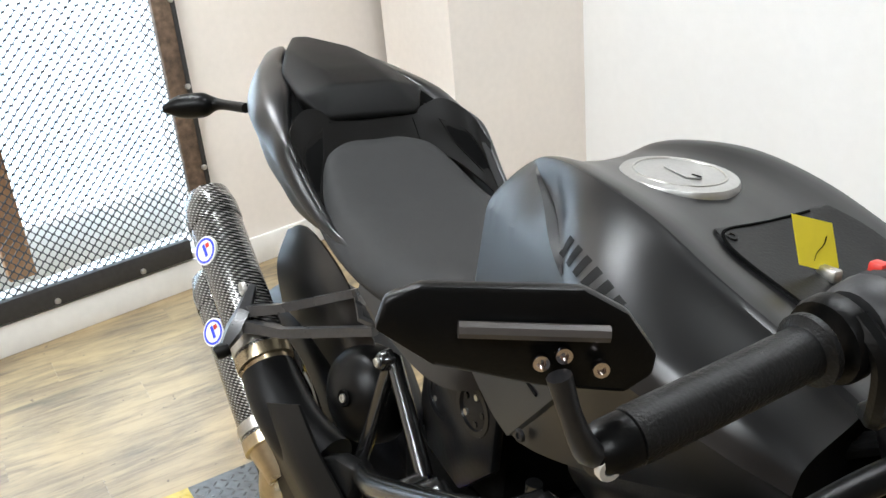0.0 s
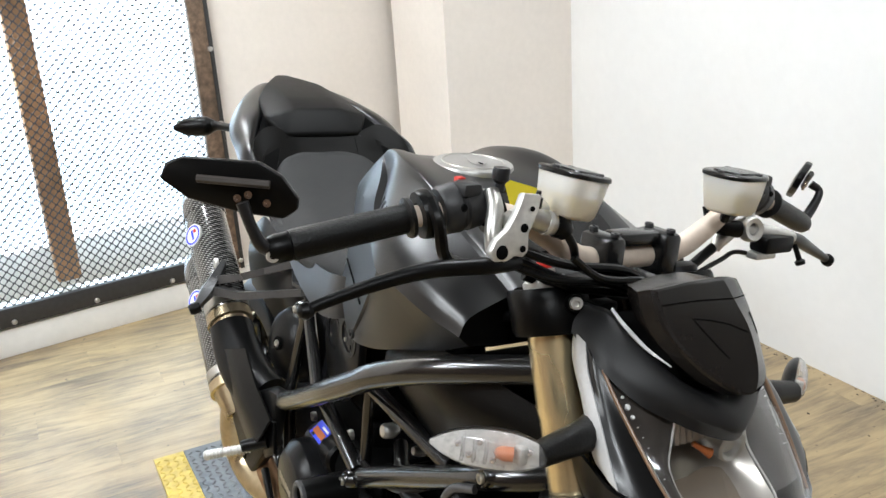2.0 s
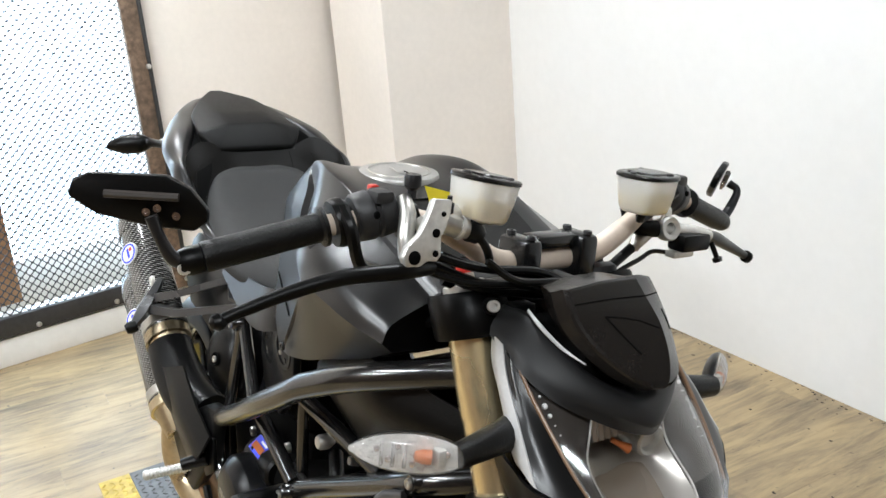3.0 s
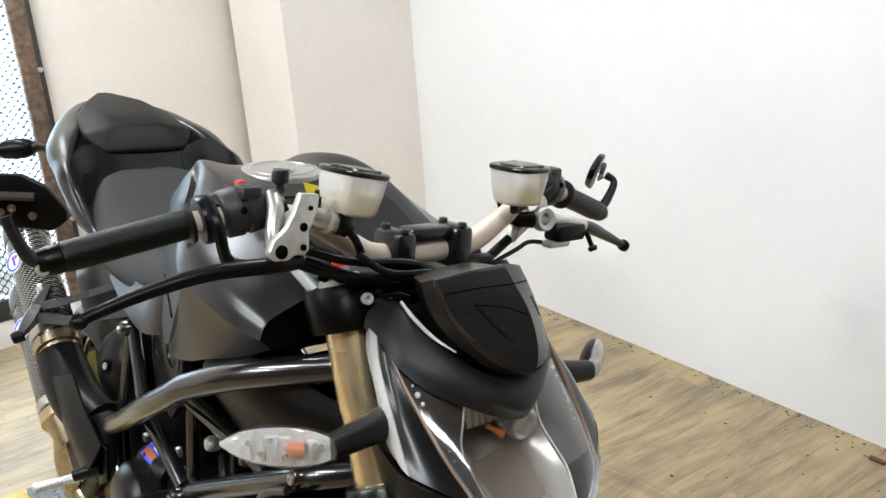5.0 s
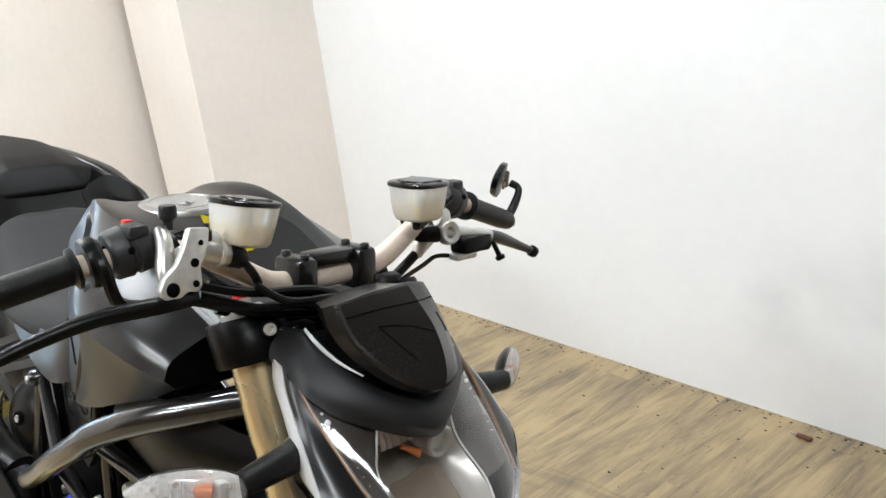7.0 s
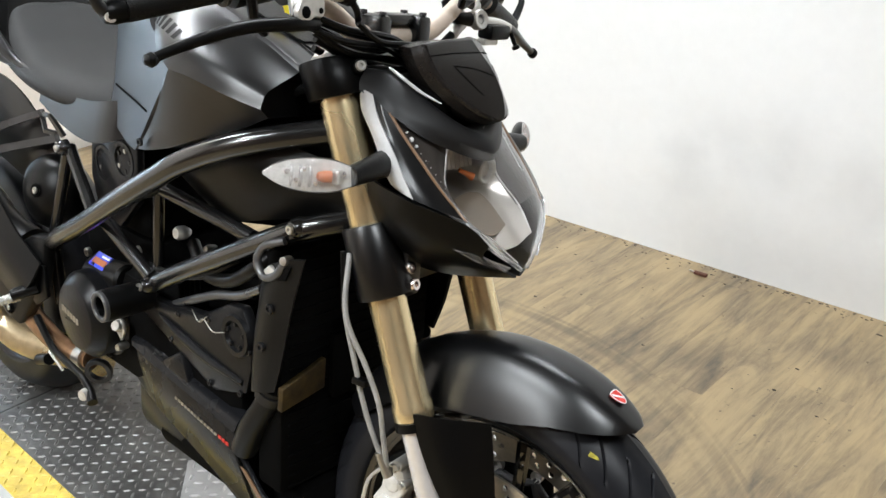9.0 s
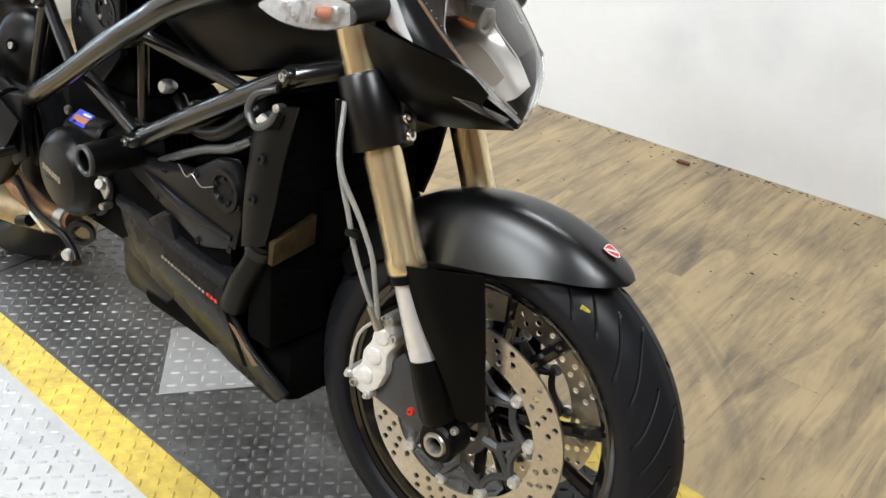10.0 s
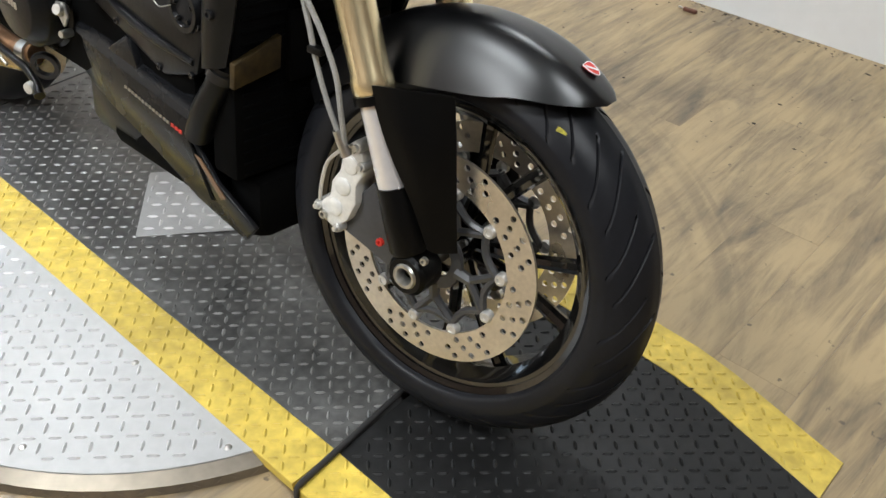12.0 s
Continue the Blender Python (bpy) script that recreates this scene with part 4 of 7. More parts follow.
for side in (-1, 1):
    lug = s("clamp_bolt", lathed([(0.0, 0.003), (0.0032, 0.003), (0.0036, 0.009), (0.0062, 0.009), (0.0070, 0.007), (0.0070, -0.02)], (-0.2065, side * 0.113, 1.000), (1, side * 0.45, 0.30), 20), M_CAST)
    s("clamp_boss", lathed([(0.0070, 0.004), (0.0090, 0.004), (0.0096, 0.002), (0.0096, -0.02)], (-0.2065, side * 0.113, 1.000), (1, side * 0.45, 0.30), 20), M_PLASTIC, lug)

# ---- mudguard ----
GUARD = Vector((0.026, 0, 0.305))
def guard_rows():
    """Crown, a shoulder crease, and a flank that flares out a little to its lip."""
    rows = []
    for ang, r, w, drop in ((-58, 0.330, 0.046, 0.040), (-40, 0.337, 0.060, 0.060), (-22, 0.345, 0.074, 0.082), (-6, 0.352, 0.078, 0.092), (7, 0.354, 0.077, 0.083), (17, 0.353, 0.070, 0.058), (24.5, 0.350, 0.058, 0.036), (29.5, 0.347, 0.038, 0.015), (32, 0.344, 0.014, 0.003)):
        a = radians(ang)
        row = []
        for yy, dd in ((0.0, 0.0), (0.20, 0.012), (0.38, 0.06), (0.52, 0.15), (0.66, 0.32), (0.79, 0.54), (0.91, 0.79), (1.0, 1.0)):
            rr = r - drop * dd
            row.append((GUARD.x + rr * math.sin(a), -w * yy, GUARD.z + rr * math.cos(a)))
        rows.append(row)
    return both(rows)
guard = s("mudguard", shell(guard_rows(), 0.003, 3), M_SATIN, None, "satin black front mudguard", 50)
for side in (-1, 1):
    y = lambda v: side * v
    rows = [[(-0.064, y(0.128), 0.560), (-0.026, y(0.122), 0.566), (0.036, y(0.082), 0.566)],
            [(-0.026, y(0.128), 0.488), (0.010, y(0.120), 0.492), (0.050, y(0.083), 0.500)],
            [(0.018, y(0.118), 0.414), (0.036, y(0.108), 0.412), (0.064, y(0.082), 0.412)],
            [(0.042, y(0.108), 0.356), (0.054, y(0.098), 0.350), (0.074, y(0.080), 0.352)]]
    s("leg_guard", shell(rows, 0.003, 4), M_PLASTIC, guard, "satin black fork guard", 50)
GA, GR = radians(24), 0.3512
def on_guard(u, v, lift):
    """A point on the guard's crown: u along it, v across."""
    a = GA + u / GR
    return (GUARD.x + (GR + lift - v * v * 4) * math.sin(a), v, GUARD.z + (GR + lift - v * v * 4) * math.cos(a))
badge = s("badge", slab([on_guard(u * 0.78, v * 0.78, 0.001) for u, v in ((-0.010, -0.0125), (0.004, -0.012), (0.014, -0.006), (0.017, 0.0), (0.014, 0.006), (0.004, 0.012), (-0.010, 0.0125), (-0.012, 0.0))], (math.sin(GA), 0, math.cos(GA)), 0.0022, 0.0006, 1), M_RED, guard, "small red and white shield badge")
s("badge_band", slab([on_guard(u * 0.78, v * 0.78, 0.0032) for u, v in ((-0.008, -0.009), (-0.004, -0.010), (0.010, 0.006), (0.007, 0.008))], (math.sin(GA), 0, math.cos(GA)), 0.0008), M_WHITE, badge)
s("badge_rim", tubed([on_guard(u * 0.78, v * 0.78, 0.0030) for u, v in ((-0.010, -0.012), (0.004, -0.0115), (0.014, -0.006), (0.017, 0.0), (0.014, 0.006), (0.004, 0.0115), (-0.010, 0.012), (-0.012, 0.0), (-0.010, -0.012))], 0.0007, 6, 2), M_WHITE, badge)

# ---- head lamp and cowl ----
sized, off_centre = TRUE, True
head = s("headlight", boxed(-0.165, 0, 0.850, 0.05, 0.10, 0.10, 0.012), M_DEEP, None, "clear headlight in a dark angular cowl")
# z, edge x, edge y, nose x
LEV = [(0.968, -0.143, 0.122, -0.092), (0.945, -0.120, 0.122, -0.070), (0.914, -0.088, 0.118, -0.040), (0.883, -0.057, 0.112, -0.010), (0.849, -0.021, 0.100, 0.014), (0.828, -0.004, 0.080, 0.023), (0.808, 0.008, 0.055, 0.027), (0.790, 0.017, 0.028, 0.027), (0.779, 0.021, 0.008, 0.023)]
def lamp_rows(shrink=0.0, inset=0.0):
    rows = []
    for z, xe, ye, nose in LEV:
        row = []
        for k in range(6):
            f = k / 5
            row.append((nose - (nose - xe) * f ** 2.3 - inset, -(ye - shrink) * f, z))
        rows.append(row)
    return both(rows)
lens = s("lens", shell(lamp_rows(), 0.0, 2), M_LENS, head, "clear wraparound lamp lens", 60)
lens.visible_shadow = False
for side in (-1, 1):
    q = lambda pts: [(x, y * side, z) for x, y, z in pts]
    rim = s("lens_rim", tubed(q([(xe - 0.001, ye, z) for z, xe, ye, nose in LEV[2:]]), [0.0022] * 2 + [0.003] * 5, 8, 4), M_FROST, head)
    rim.visible_shadow = False
    # surround between the lens edge and the bowl, with a row of small lights on it
    s("bezel", shell([q([(-0.140, 0.118, 0.962), (-0.112, 0.086, 0.948), (-0.090, 0.058, 0.934)]), q([(-0.112, 0.118, 0.930), (-0.092, 0.086, 0.920), (-0.088, 0.060, 0.906)]), q([(-0.080, 0.113, 0.898), (-0.072, 0.088, 0.888), (-0.079, 0.066, 0.876)]), q([(-0.034, 0.100, 0.856), (-0.034, 0.084, 0.850), (-0.040, 0.068, 0.842)])], 0.003, 3), M_BEZEL, head)
    for k in range(9):
        f = k / 8
        mr = (0.0016, 0.0034, 0.0024, 0.0008)[k] if k < 4 else 0.0005
        s("marker_light", lathed([(0.0, 0.0016), (0.7 * mr, 0.0012), (mr, 0.0), (mr, -0.002)], q([(-0.120 + 0.062 * f, 0.113 - 0.010 * f, 0.947 - 0.062 * f)])[0], (0.75, side * 0.4, 0.5), 10), M_WHITE, head)
for side in (-1, 1):
    s("light_guide", tubed([(-0.088, side * 0.059, 0.934), (-0.086, side * 0.062, 0.905), (-0.077, side * 0.068, 0.876), (-0.038, side * 0.070, 0.842), (-0.006, side * 0.056, 0.812)], 0.0013, 8, 5), M_MILK, head)
# bright bowl, its rim, and the small fittings in it
bowl = [[(-0.088, 0.0, 0.938), (-0.090, -0.034, 0.937), (-0.089, -0.058, 0.934)], [(-0.125, 0.0, 0.905), (-0.115, -0.040, 0.905), (-0.088, -0.061, 0.905)], [(-0.128, 0.0, 0.870), (-0.115, -0.044, 0.872), (-0.080, -0.067, 0.876)], [(-0.072, 0.0, 0.838), (-0.065, -0.045, 0.840), (-0.042, -0.070, 0.842)], [(-0.012, 0.0, 0.796), (-0.010, -0.030, 0.798), (-0.006, -0.056, 0.812)]]
s("reflector", shell(both(bowl), 0.002, 5), M_REFL, head, "bright lamp reflector", 60)
s("bowl_shelf", shell([[(-0.118, -0.050, 0.866), (-0.124, -0.010, 0.858), (-0.118, 0.040, 0.862)], [(-0.080, -0.054, 0.852), (-0.074, -0.010, 0.846), (-0.078, 0.040, 0.850)], [(-0.038, -0.050, 0.822), (-0.026, -0.008, 0.816), (-0.036, 0.036, 0.820)]], 0.002, 4), M_CREAM, head, "cream lower lamp shelf")
s("bulb_shade", lathed([(0.0, -0.002), (0.011, -0.002), (0.013, 0.004), (0.0165, 0.006), (0.019, 0.004), (0.0195, -0.006), (0.0185, -0.010), (0.0195, -0.014), (0.0185, -0.030)], (-0.076, 0.030, 0.890), (1, -0.1, -0.1), 32), M_STEEL, head, "short chrome bulb shade")
# dark filler added to close the view through the lamp
s("lamp_back", boxed(-0.124, 0.0, 0.948, 0.016, 0.150, 0.046, 0.004), M_DEEP, head)
for k in range(9):
    s("flute", tubed([(-0.092, -0.046 + 0.0115 * k, 0.938), (-0.098, -0.046 + 0.0115 * k, 0.920), (-0.092, -0.046 + 0.0115 * k, 0.896)], 0.0054, 8, 3), M_REFL, head)
s("parking_bulb", tubed([(-0.090, -0.016, 0.893), (-0.084, -0.008, 0.889), (-0.078, 0.002, 0.884)], [0.003, 0.0035, 0.0060], 12, 3), M_ORANGE, head)
s("bulb_socket", lathed([(0.0, 0.010), (0.010, 0.010), (0.013, 0.004), (0.014, -0.012)], (-0.102, -0.058, 0.896), (0.5, 0.8, -0.2), 16), M_DARKALU, head)
for side in (-1, 1):
    q = lambda pts: [(x, y * -side, z) for x, y, z in pts]
    s("cowl_blade", shell([q([(-0.174, -0.121, 0.985), (-0.160, -0.127, 0.979), (-0.145, -0.125, 0.970)]), q([(-0.155, -0.131, 0.961), (-0.138, -0.134, 0.954), (-0.121, -0.125, 0.946)]),
                             q([(-0.115, -0.146, 0.923), (-0.101, -0.139, 0.918), (-0.089, -0.121, 0.914)]), q([(-0.090, -0.152, 0.893), (-0.074, -0.140, 0.889), (-0.058, -0.115, 0.883)]),
                             q([(-0.073, -0.156, 0.874), (-0.050, -0.136, 0.864), (-0.022, -0.103, 0.849)])], 0.006, 4), M_SATIN, head, "dark grey cowl blade", 45)
    s("blade_edge", tubed(q([(-0.143, -0.124, 0.969), (-0.120, -0.124, 0.9455), (-0.088, -0.120, 0.914), (-0.057, -0.114, 0.883), (-0.021, -0.102, 0.849)]), [0.0020, 0.0024, 0.0024, 0.0020, 0.0012], 8, 5), M_BRONZE, head, "thin bronze edge line")
    s("cowl_strip", shell([q([(-0.203, -0.112, 0.982), (-0.192, -0.119, 0.990), (-0.175, -0.122, 0.987)]), q([(-0.192, -0.120, 0.962), (-0.174, -0.130, 0.963), (-0.156, -0.1325, 0.962)]),
                             q([(-0.162, -0.132, 0.934), (-0.138, -0.144, 0.930), (-0.116, -0.1475, 0.924)]), q([(-0.123, -0.145, 0.888), (-0.107, -0.153, 0.892), (-0.091, -0.1535, 0.894)]),
                             q([(-0.100, -0.150, 0.878), (-0.086, -0.156, 0.877), (-0.074, -0.1575, 0.875)])], 0.005, 4), M_GREY, head, "light grey cowl strip", 45)
    s("chin", shell([q([(-0.165, -0.128, 0.880), (-0.120, -0.144, 0.876), (-0.074, -0.154, 0.871), (-0.022, -0.101, 0.846), (0.000, -0.074, 0.820)]),
                       q([(-0.172, -0.110, 0.845), (-0.125, -0.134, 0.838), (-0.084, -0.140, 0.830), (-0.038, -0.106, 0.818), (-0.008, -0.070, 0.802)]),
                       q([(-0.175, -0.080, 0.800), (-0.130, -0.094, 0.790), (-0.085, -0.098, 0.788), (-0.035, -0.074, 0.788), (0.008, -0.032, 0.780)]),
                       q([(-0.178, -0.020, 0.760), (-0.140, -0.025, 0.748), (-0.090, -0.025, 0.750), (-0.040, -0.018, 0.758), (0.012, -0.004, 0.768)])], 0.004, 4), M_PLASTIC, head, "", 45)
    for fang in ([(-0.041, -0.121, 0.858), (-0.020, -0.103, 0.850), (0.004, -0.070, 0.826), (0.022, -0.024, 0.792), (0.012, -0.042, 0.794), (-0.012, -0.084, 0.822)], [(-0.036, -0.108, 0.811), (-0.012, -0.076, 0.803), (0.014, -0.030, 0.784), (0.007, -0.036, 0.777), (-0.016, -0.078, 0.794)]):
        f = s("lens_fang", slab(q(fang), (1, -side * -0.6, 0.3), 0.004, 0.001, 1), M_FROST, head)
        f.visible_shadow = False
    s("cowl_trim", shell([q([(-0.176, -0.086, 1.020), (-0.150, -0.093, 1.011), (-0.120, -0.088, 0.996), (-0.094, -0.075, 0.985)]), q([(-0.177, -0.0825, 1.0215), (-0.150, -0.089, 1.013), (-0.1195, -0.085, 0.998), (-0.093, -0.0745, 0.986)])], 0.002, 5), M_GREY, head)
visor_rows = [[(-0.051, 0, 0.912), (-0.064, -0.035, 0.917), (-0.084, -0.072, 0.930), (-0.106, -0.106, 0.946), (-0.141, -0.126, 0.968), (-0.200, -0.119, 0.989)],
              [(-0.048, 0, 0.928), (-0.060, -0.036, 0.934), (-0.086, -0.076, 0.952), (-0.116, -0.104, 0.970), (-0.150, -0.117, 0.987), (-0.204, -0.113, 1.001)],
              [(-0.062, 0, 0.946), (-0.072, -0.034, 0.954), (-0.098, -0.067, 0.974), (-0.130, -0.084, 0.996), (-0.164, -0.090, 1.012), (-0.208, -0.096, 1.014)],
              [(-0.095, 0, 0.950), (-0.105, -0.030, 0.958), (-0.126, -0.052, 0.975), (-0.155, -0.064, 0.996), (-0.184, -0.070, 1.012), (-0.222, -0.080, 1.014)]]
s("visor", shell(both(visor_rows), 0.004, 5), M_VISOR, head, "black upper cowl", 50)

# dark filler box added in the gap between visor and instrument cowl
s("inner_cowl", boxed(-0.150, -0.005, 0.985, 0.10, 0.125, 0.05, 0.012), M_DEEP, head)

# ---- instrument cowl ----
off_centre = False
sized = KEEP
# rows from the top edge to the tip; in each the left edge, the left face, the ridge, the right face and the right edge
SHIELD = [[(-0.122, -0.092, 1.040), (-0.119, -0.047, 1.0455), (-0.115, 0.000, 1.048), (-0.118, 0.019, 1.0455), (-0.122, 0.036, 1.041)],
          [(-0.113, -0.0925, 1.025), (-0.105, -0.046, 1.029), (-0.096, 0.000, 1.030), (-0.103, 0.021, 1.028), (-0.111, 0.039, 1.025)],
          [(-0.099, -0.088, 1.003), (-0.086, -0.044, 1.007), (-0.071, -0.002, 1.008), (-0.083, 0.022, 1.004), (-0.095, 0.0415, 1.000)],
          [(-0.077, -0.074, 0.980), (-0.065, -0.041, 0.983), (-0.052, -0.007, 0.984), (-0.065, 0.018, 0.980), (-0.078, 0.038, 0.976)],
          [(-0.054, -0.053, 0.961), (-0.047, -0.035, 0.963), (-0.040, -0.015, 0.964), (-0.046, 0.004, 0.961), (-0.055, 0.020, 0.958)],
          [(-0.041, -0.036, 0.953), (-0.039, -0.030, 0.952), (-0.037, -0.022, 0.952), (-0.039, -0.014, 0.952), (-0.043, -0.006, 0.953)]]
fine_rows = [list(r) for r in zip(*[smooth_path(c, 5) for c in zip(*SHIELD)])]
bm = bmesh.new()
lines = grid(bm, fine_rows)
edge = [r[0] for r in lines] + lines[-1][1:-1] + [r[-1] for r in reversed(lines)] + lines[0][-2:0:-1]
low = [bm.verts.new((v.co.x - 0.018, -0.028 + (v.co.y + 0.028) * 1.05, v.co.z - 0.008)) for v in edge]
back = [bm.verts.new((v.co.x - 0.050, -0.028 + (v.co.y + 0.028) * 0.80, v.co.z - 0.010)) for v in edge]
for a_ring, b_ring in ((edge, low), (low, back)):
    for k in range(len(edge)):
        bm.faces.new((a_ring[k], a_ring[(k + 1) % len(edge)], b_ring[(k + 1) % len(edge)], b_ring[k]))
bm.faces.new(back)
bmesh.ops.recalc_face_normals(bm, faces=bm.faces)
rim_edges = [bm.edges.get((edge[k], edge[(k + 1) % len(edge)])) for k in range(len(edge))]
bmesh.ops.bevel(bm, geom=rim_edges, offset=0.004, segments=2, profile=0.5, affect="EDGES")
cowl = s("instrument_cowl", bm, M_COWL, None, "smoked black shield-shaped instrument cowl", 17)
shield_skin = BVHTree.FromPolygons([v.co for v in cowl.data.vertices], [p.vertices for p in cowl.data.polygons])
UNSTEER = STEER.inverted()
def on_face(y, z):
    """Where the shield's face lies at y, z, seen from ahead; in the unsteered frame."""
    a, d = STEER @ Vector((0.1, y, z)), (STEER.to_3x3() @ Vector((-1, 0, 0)))
    hit = shield_skin.ray_cast(a, d)[0] or shield_skin.find_nearest(STEER @ Vector((-0.09, y, z)))[0]
    return tuple(UNSTEER @ hit + Vector((0.0004, 0, 0)))
for line in ([(-0.058, 1.014), (-0.040, 1.013), (-0.022, 1.010), (-0.006, 1.004)], [(-0.058, 1.014), (-0.050, 1.002), (-0.042, 0.990), (-0.036, 0.982)], [(0.024, 1.014), (0.027, 1.004), (0.029, 0.994)]):
    s("cowl_line", tubed([on_face(y, z) for y, z in line], 0.0007, 6, 1), M_DEEP, cowl)
s("cowl_groove", tubed([on_face(y, z) for y, z in ((-0.088, 1.0255), (-0.066, 1.0275), (-0.044, 1.0290), (-0.022, 1.0295), (-0.002, 1.0300), (0.010, 1.0290), (0.022, 1.0280), (0.034, 1.0262))], 0.0007, 6, 1), M_DEEP, cowl)

sized = KEEP
# ---- turn signals ----
def indicator(side):
    near = 0.030 if side > 0 else 0.0      # the stalk on the stand side is bent in
    a, c = Vector((-0.119, side * (0.208 - near), 0.885)), Vector((-0.176 if near else -0.182, side * (0.300 - near), 0.890))
    d = (c - a).normalized()
    fwd = Vector((0, 0, 1)).cross(d) * side
    fwd = fwd if fwd.x > 0 else -fwd
    up = Vector((0, 0, 1))
    prof = [(0.0, 0.008, 0.008), (0.10, 0.0145, 0.012), (0.28, 0.0205, 0.015), (0.5, 0.0215, 0.015), (0.72, 0.0180, 0.013), (0.88, 0.0110, 0.009), (1.0, 0.002, 0.002)]
    prof = smooth_path(prof, 3)
    ln = (c - a).length
    front, back = bmesh.new(), bmesh.new()
    fr, bk = [], []
    for f, h, dep in prof:
        p = a + d * ln * f
        fr.append([p + up * h * math.sin(t) + fwd * dep * max(0.0, math.cos(t)) for t in [radians(-90 + 18 * i) for i in range(11)]])
        bk.append([p + up * h * math.sin(t) - fwd * dep * max(0.0, math.cos(t)) for t in [radians(-90 + 18 * i) for i in range(11)]])
    grid(front, fr)
    bmesh.ops.solidify(front, geom=list(front.faces), thickness=0.0015)
    grid(back, bk)
    lamp = s("turn_signal", back, M_PLASTIC, None, "clear turn signal with an amber bulb")
    s("stalk", tubed([(-0.150, side * (0.108 - near * 0.5), 0.885), (-0.130, side * (0.150 - near * 0.8), 0.890), tuple(a + d * 0.008)], [0.020, 0.017, 0.013], 12, 5), M_GRIP, lamp)
    liner = bmesh.new()
    grid(liner, [[a + d * ln * f + up * h * q * 0.92 + fwd * 0.0015 for q in (-1, -0.5, 0, 0.5, 1)] for f, h, dep in prof])
    s("liner", liner, M_MILK, lamp)
    s("bulb", lathed([(0.0, 0.010), (0.005, 0.008), (0.0072, 0.001), (0.0072, -0.008), (0.0, -0.009)], a + d * ln * 0.36 + fwd * 0.006, d, 16), M_ORANGE, lamp)
    s("bulb_socket", boxed(0, 0, 0, 0.012, 0.010, 0.018, 0.002, m=Matrix.Translation(a + d * ln * 0.22 + fwd * 0.004)), M_CAST, lamp)
    for f, h in ((0.45, -0.009), (0.58, 0.008), (0.66, -0.006), (0.76, 0.004), (0.15, 0.004)):
        s("lens_prism", lathed([(0.0, 0.003), (0.003, 0.0015), (0.0036, -0.001)], a + d * ln * f + up * h + fwd * 0.005, fwd, 8), M_CHROME, lamp)
    for f in (0.52, 0.62, 0.72):
        s("lens_rib", tubed([a + d * ln * f - up * 0.012 + fwd * 0.006, a + d * ln * f + fwd * 0.012, a + d * ln * f + up * 0.012 + fwd * 0.006], 0.002, 6, 4), M_FROST, lamp)
    lz = s("lens", front, M_CLEAR, lamp)
    lz.visible_shadow = False
for side in (-1, 1):
    indicator(side)

# ---- handlebar ----
bar_pts = [(-0.295, -0.402, 1.057), (-0.273, -0.282, 1.085), (-0.254, -0.190, 1.090), (-0.243, -0.130, 1.064), (-0.245, -0.075, 1.036), (-0.247, 0.0, 1.033)]
bar_r = [0.011, 0.011, 0.011, 0.0125, 0.014, 0.014]
left_pts = [(-0.290, 0.385, 1.046), (-0.273, 0.277, 1.081)] + flip(bar_pts[2:])
handlebar = s("handlebar", tubed(bar_pts + left_pts[-2::-1], bar_r + bar_r[-2::-1], 16, 6), M_BAR, None, "cream coated tapered handlebar")
def along_bar(f0, f1, side):
    """Two points on the grip end of the bar; 0 at its end, 1 at the bend."""
    a, c = [Vector(p) for p in (left_pts if side > 0 else bar_pts)[:2]]
    return [tuple(a + (c - a) * f) for f in (f0, f1)]
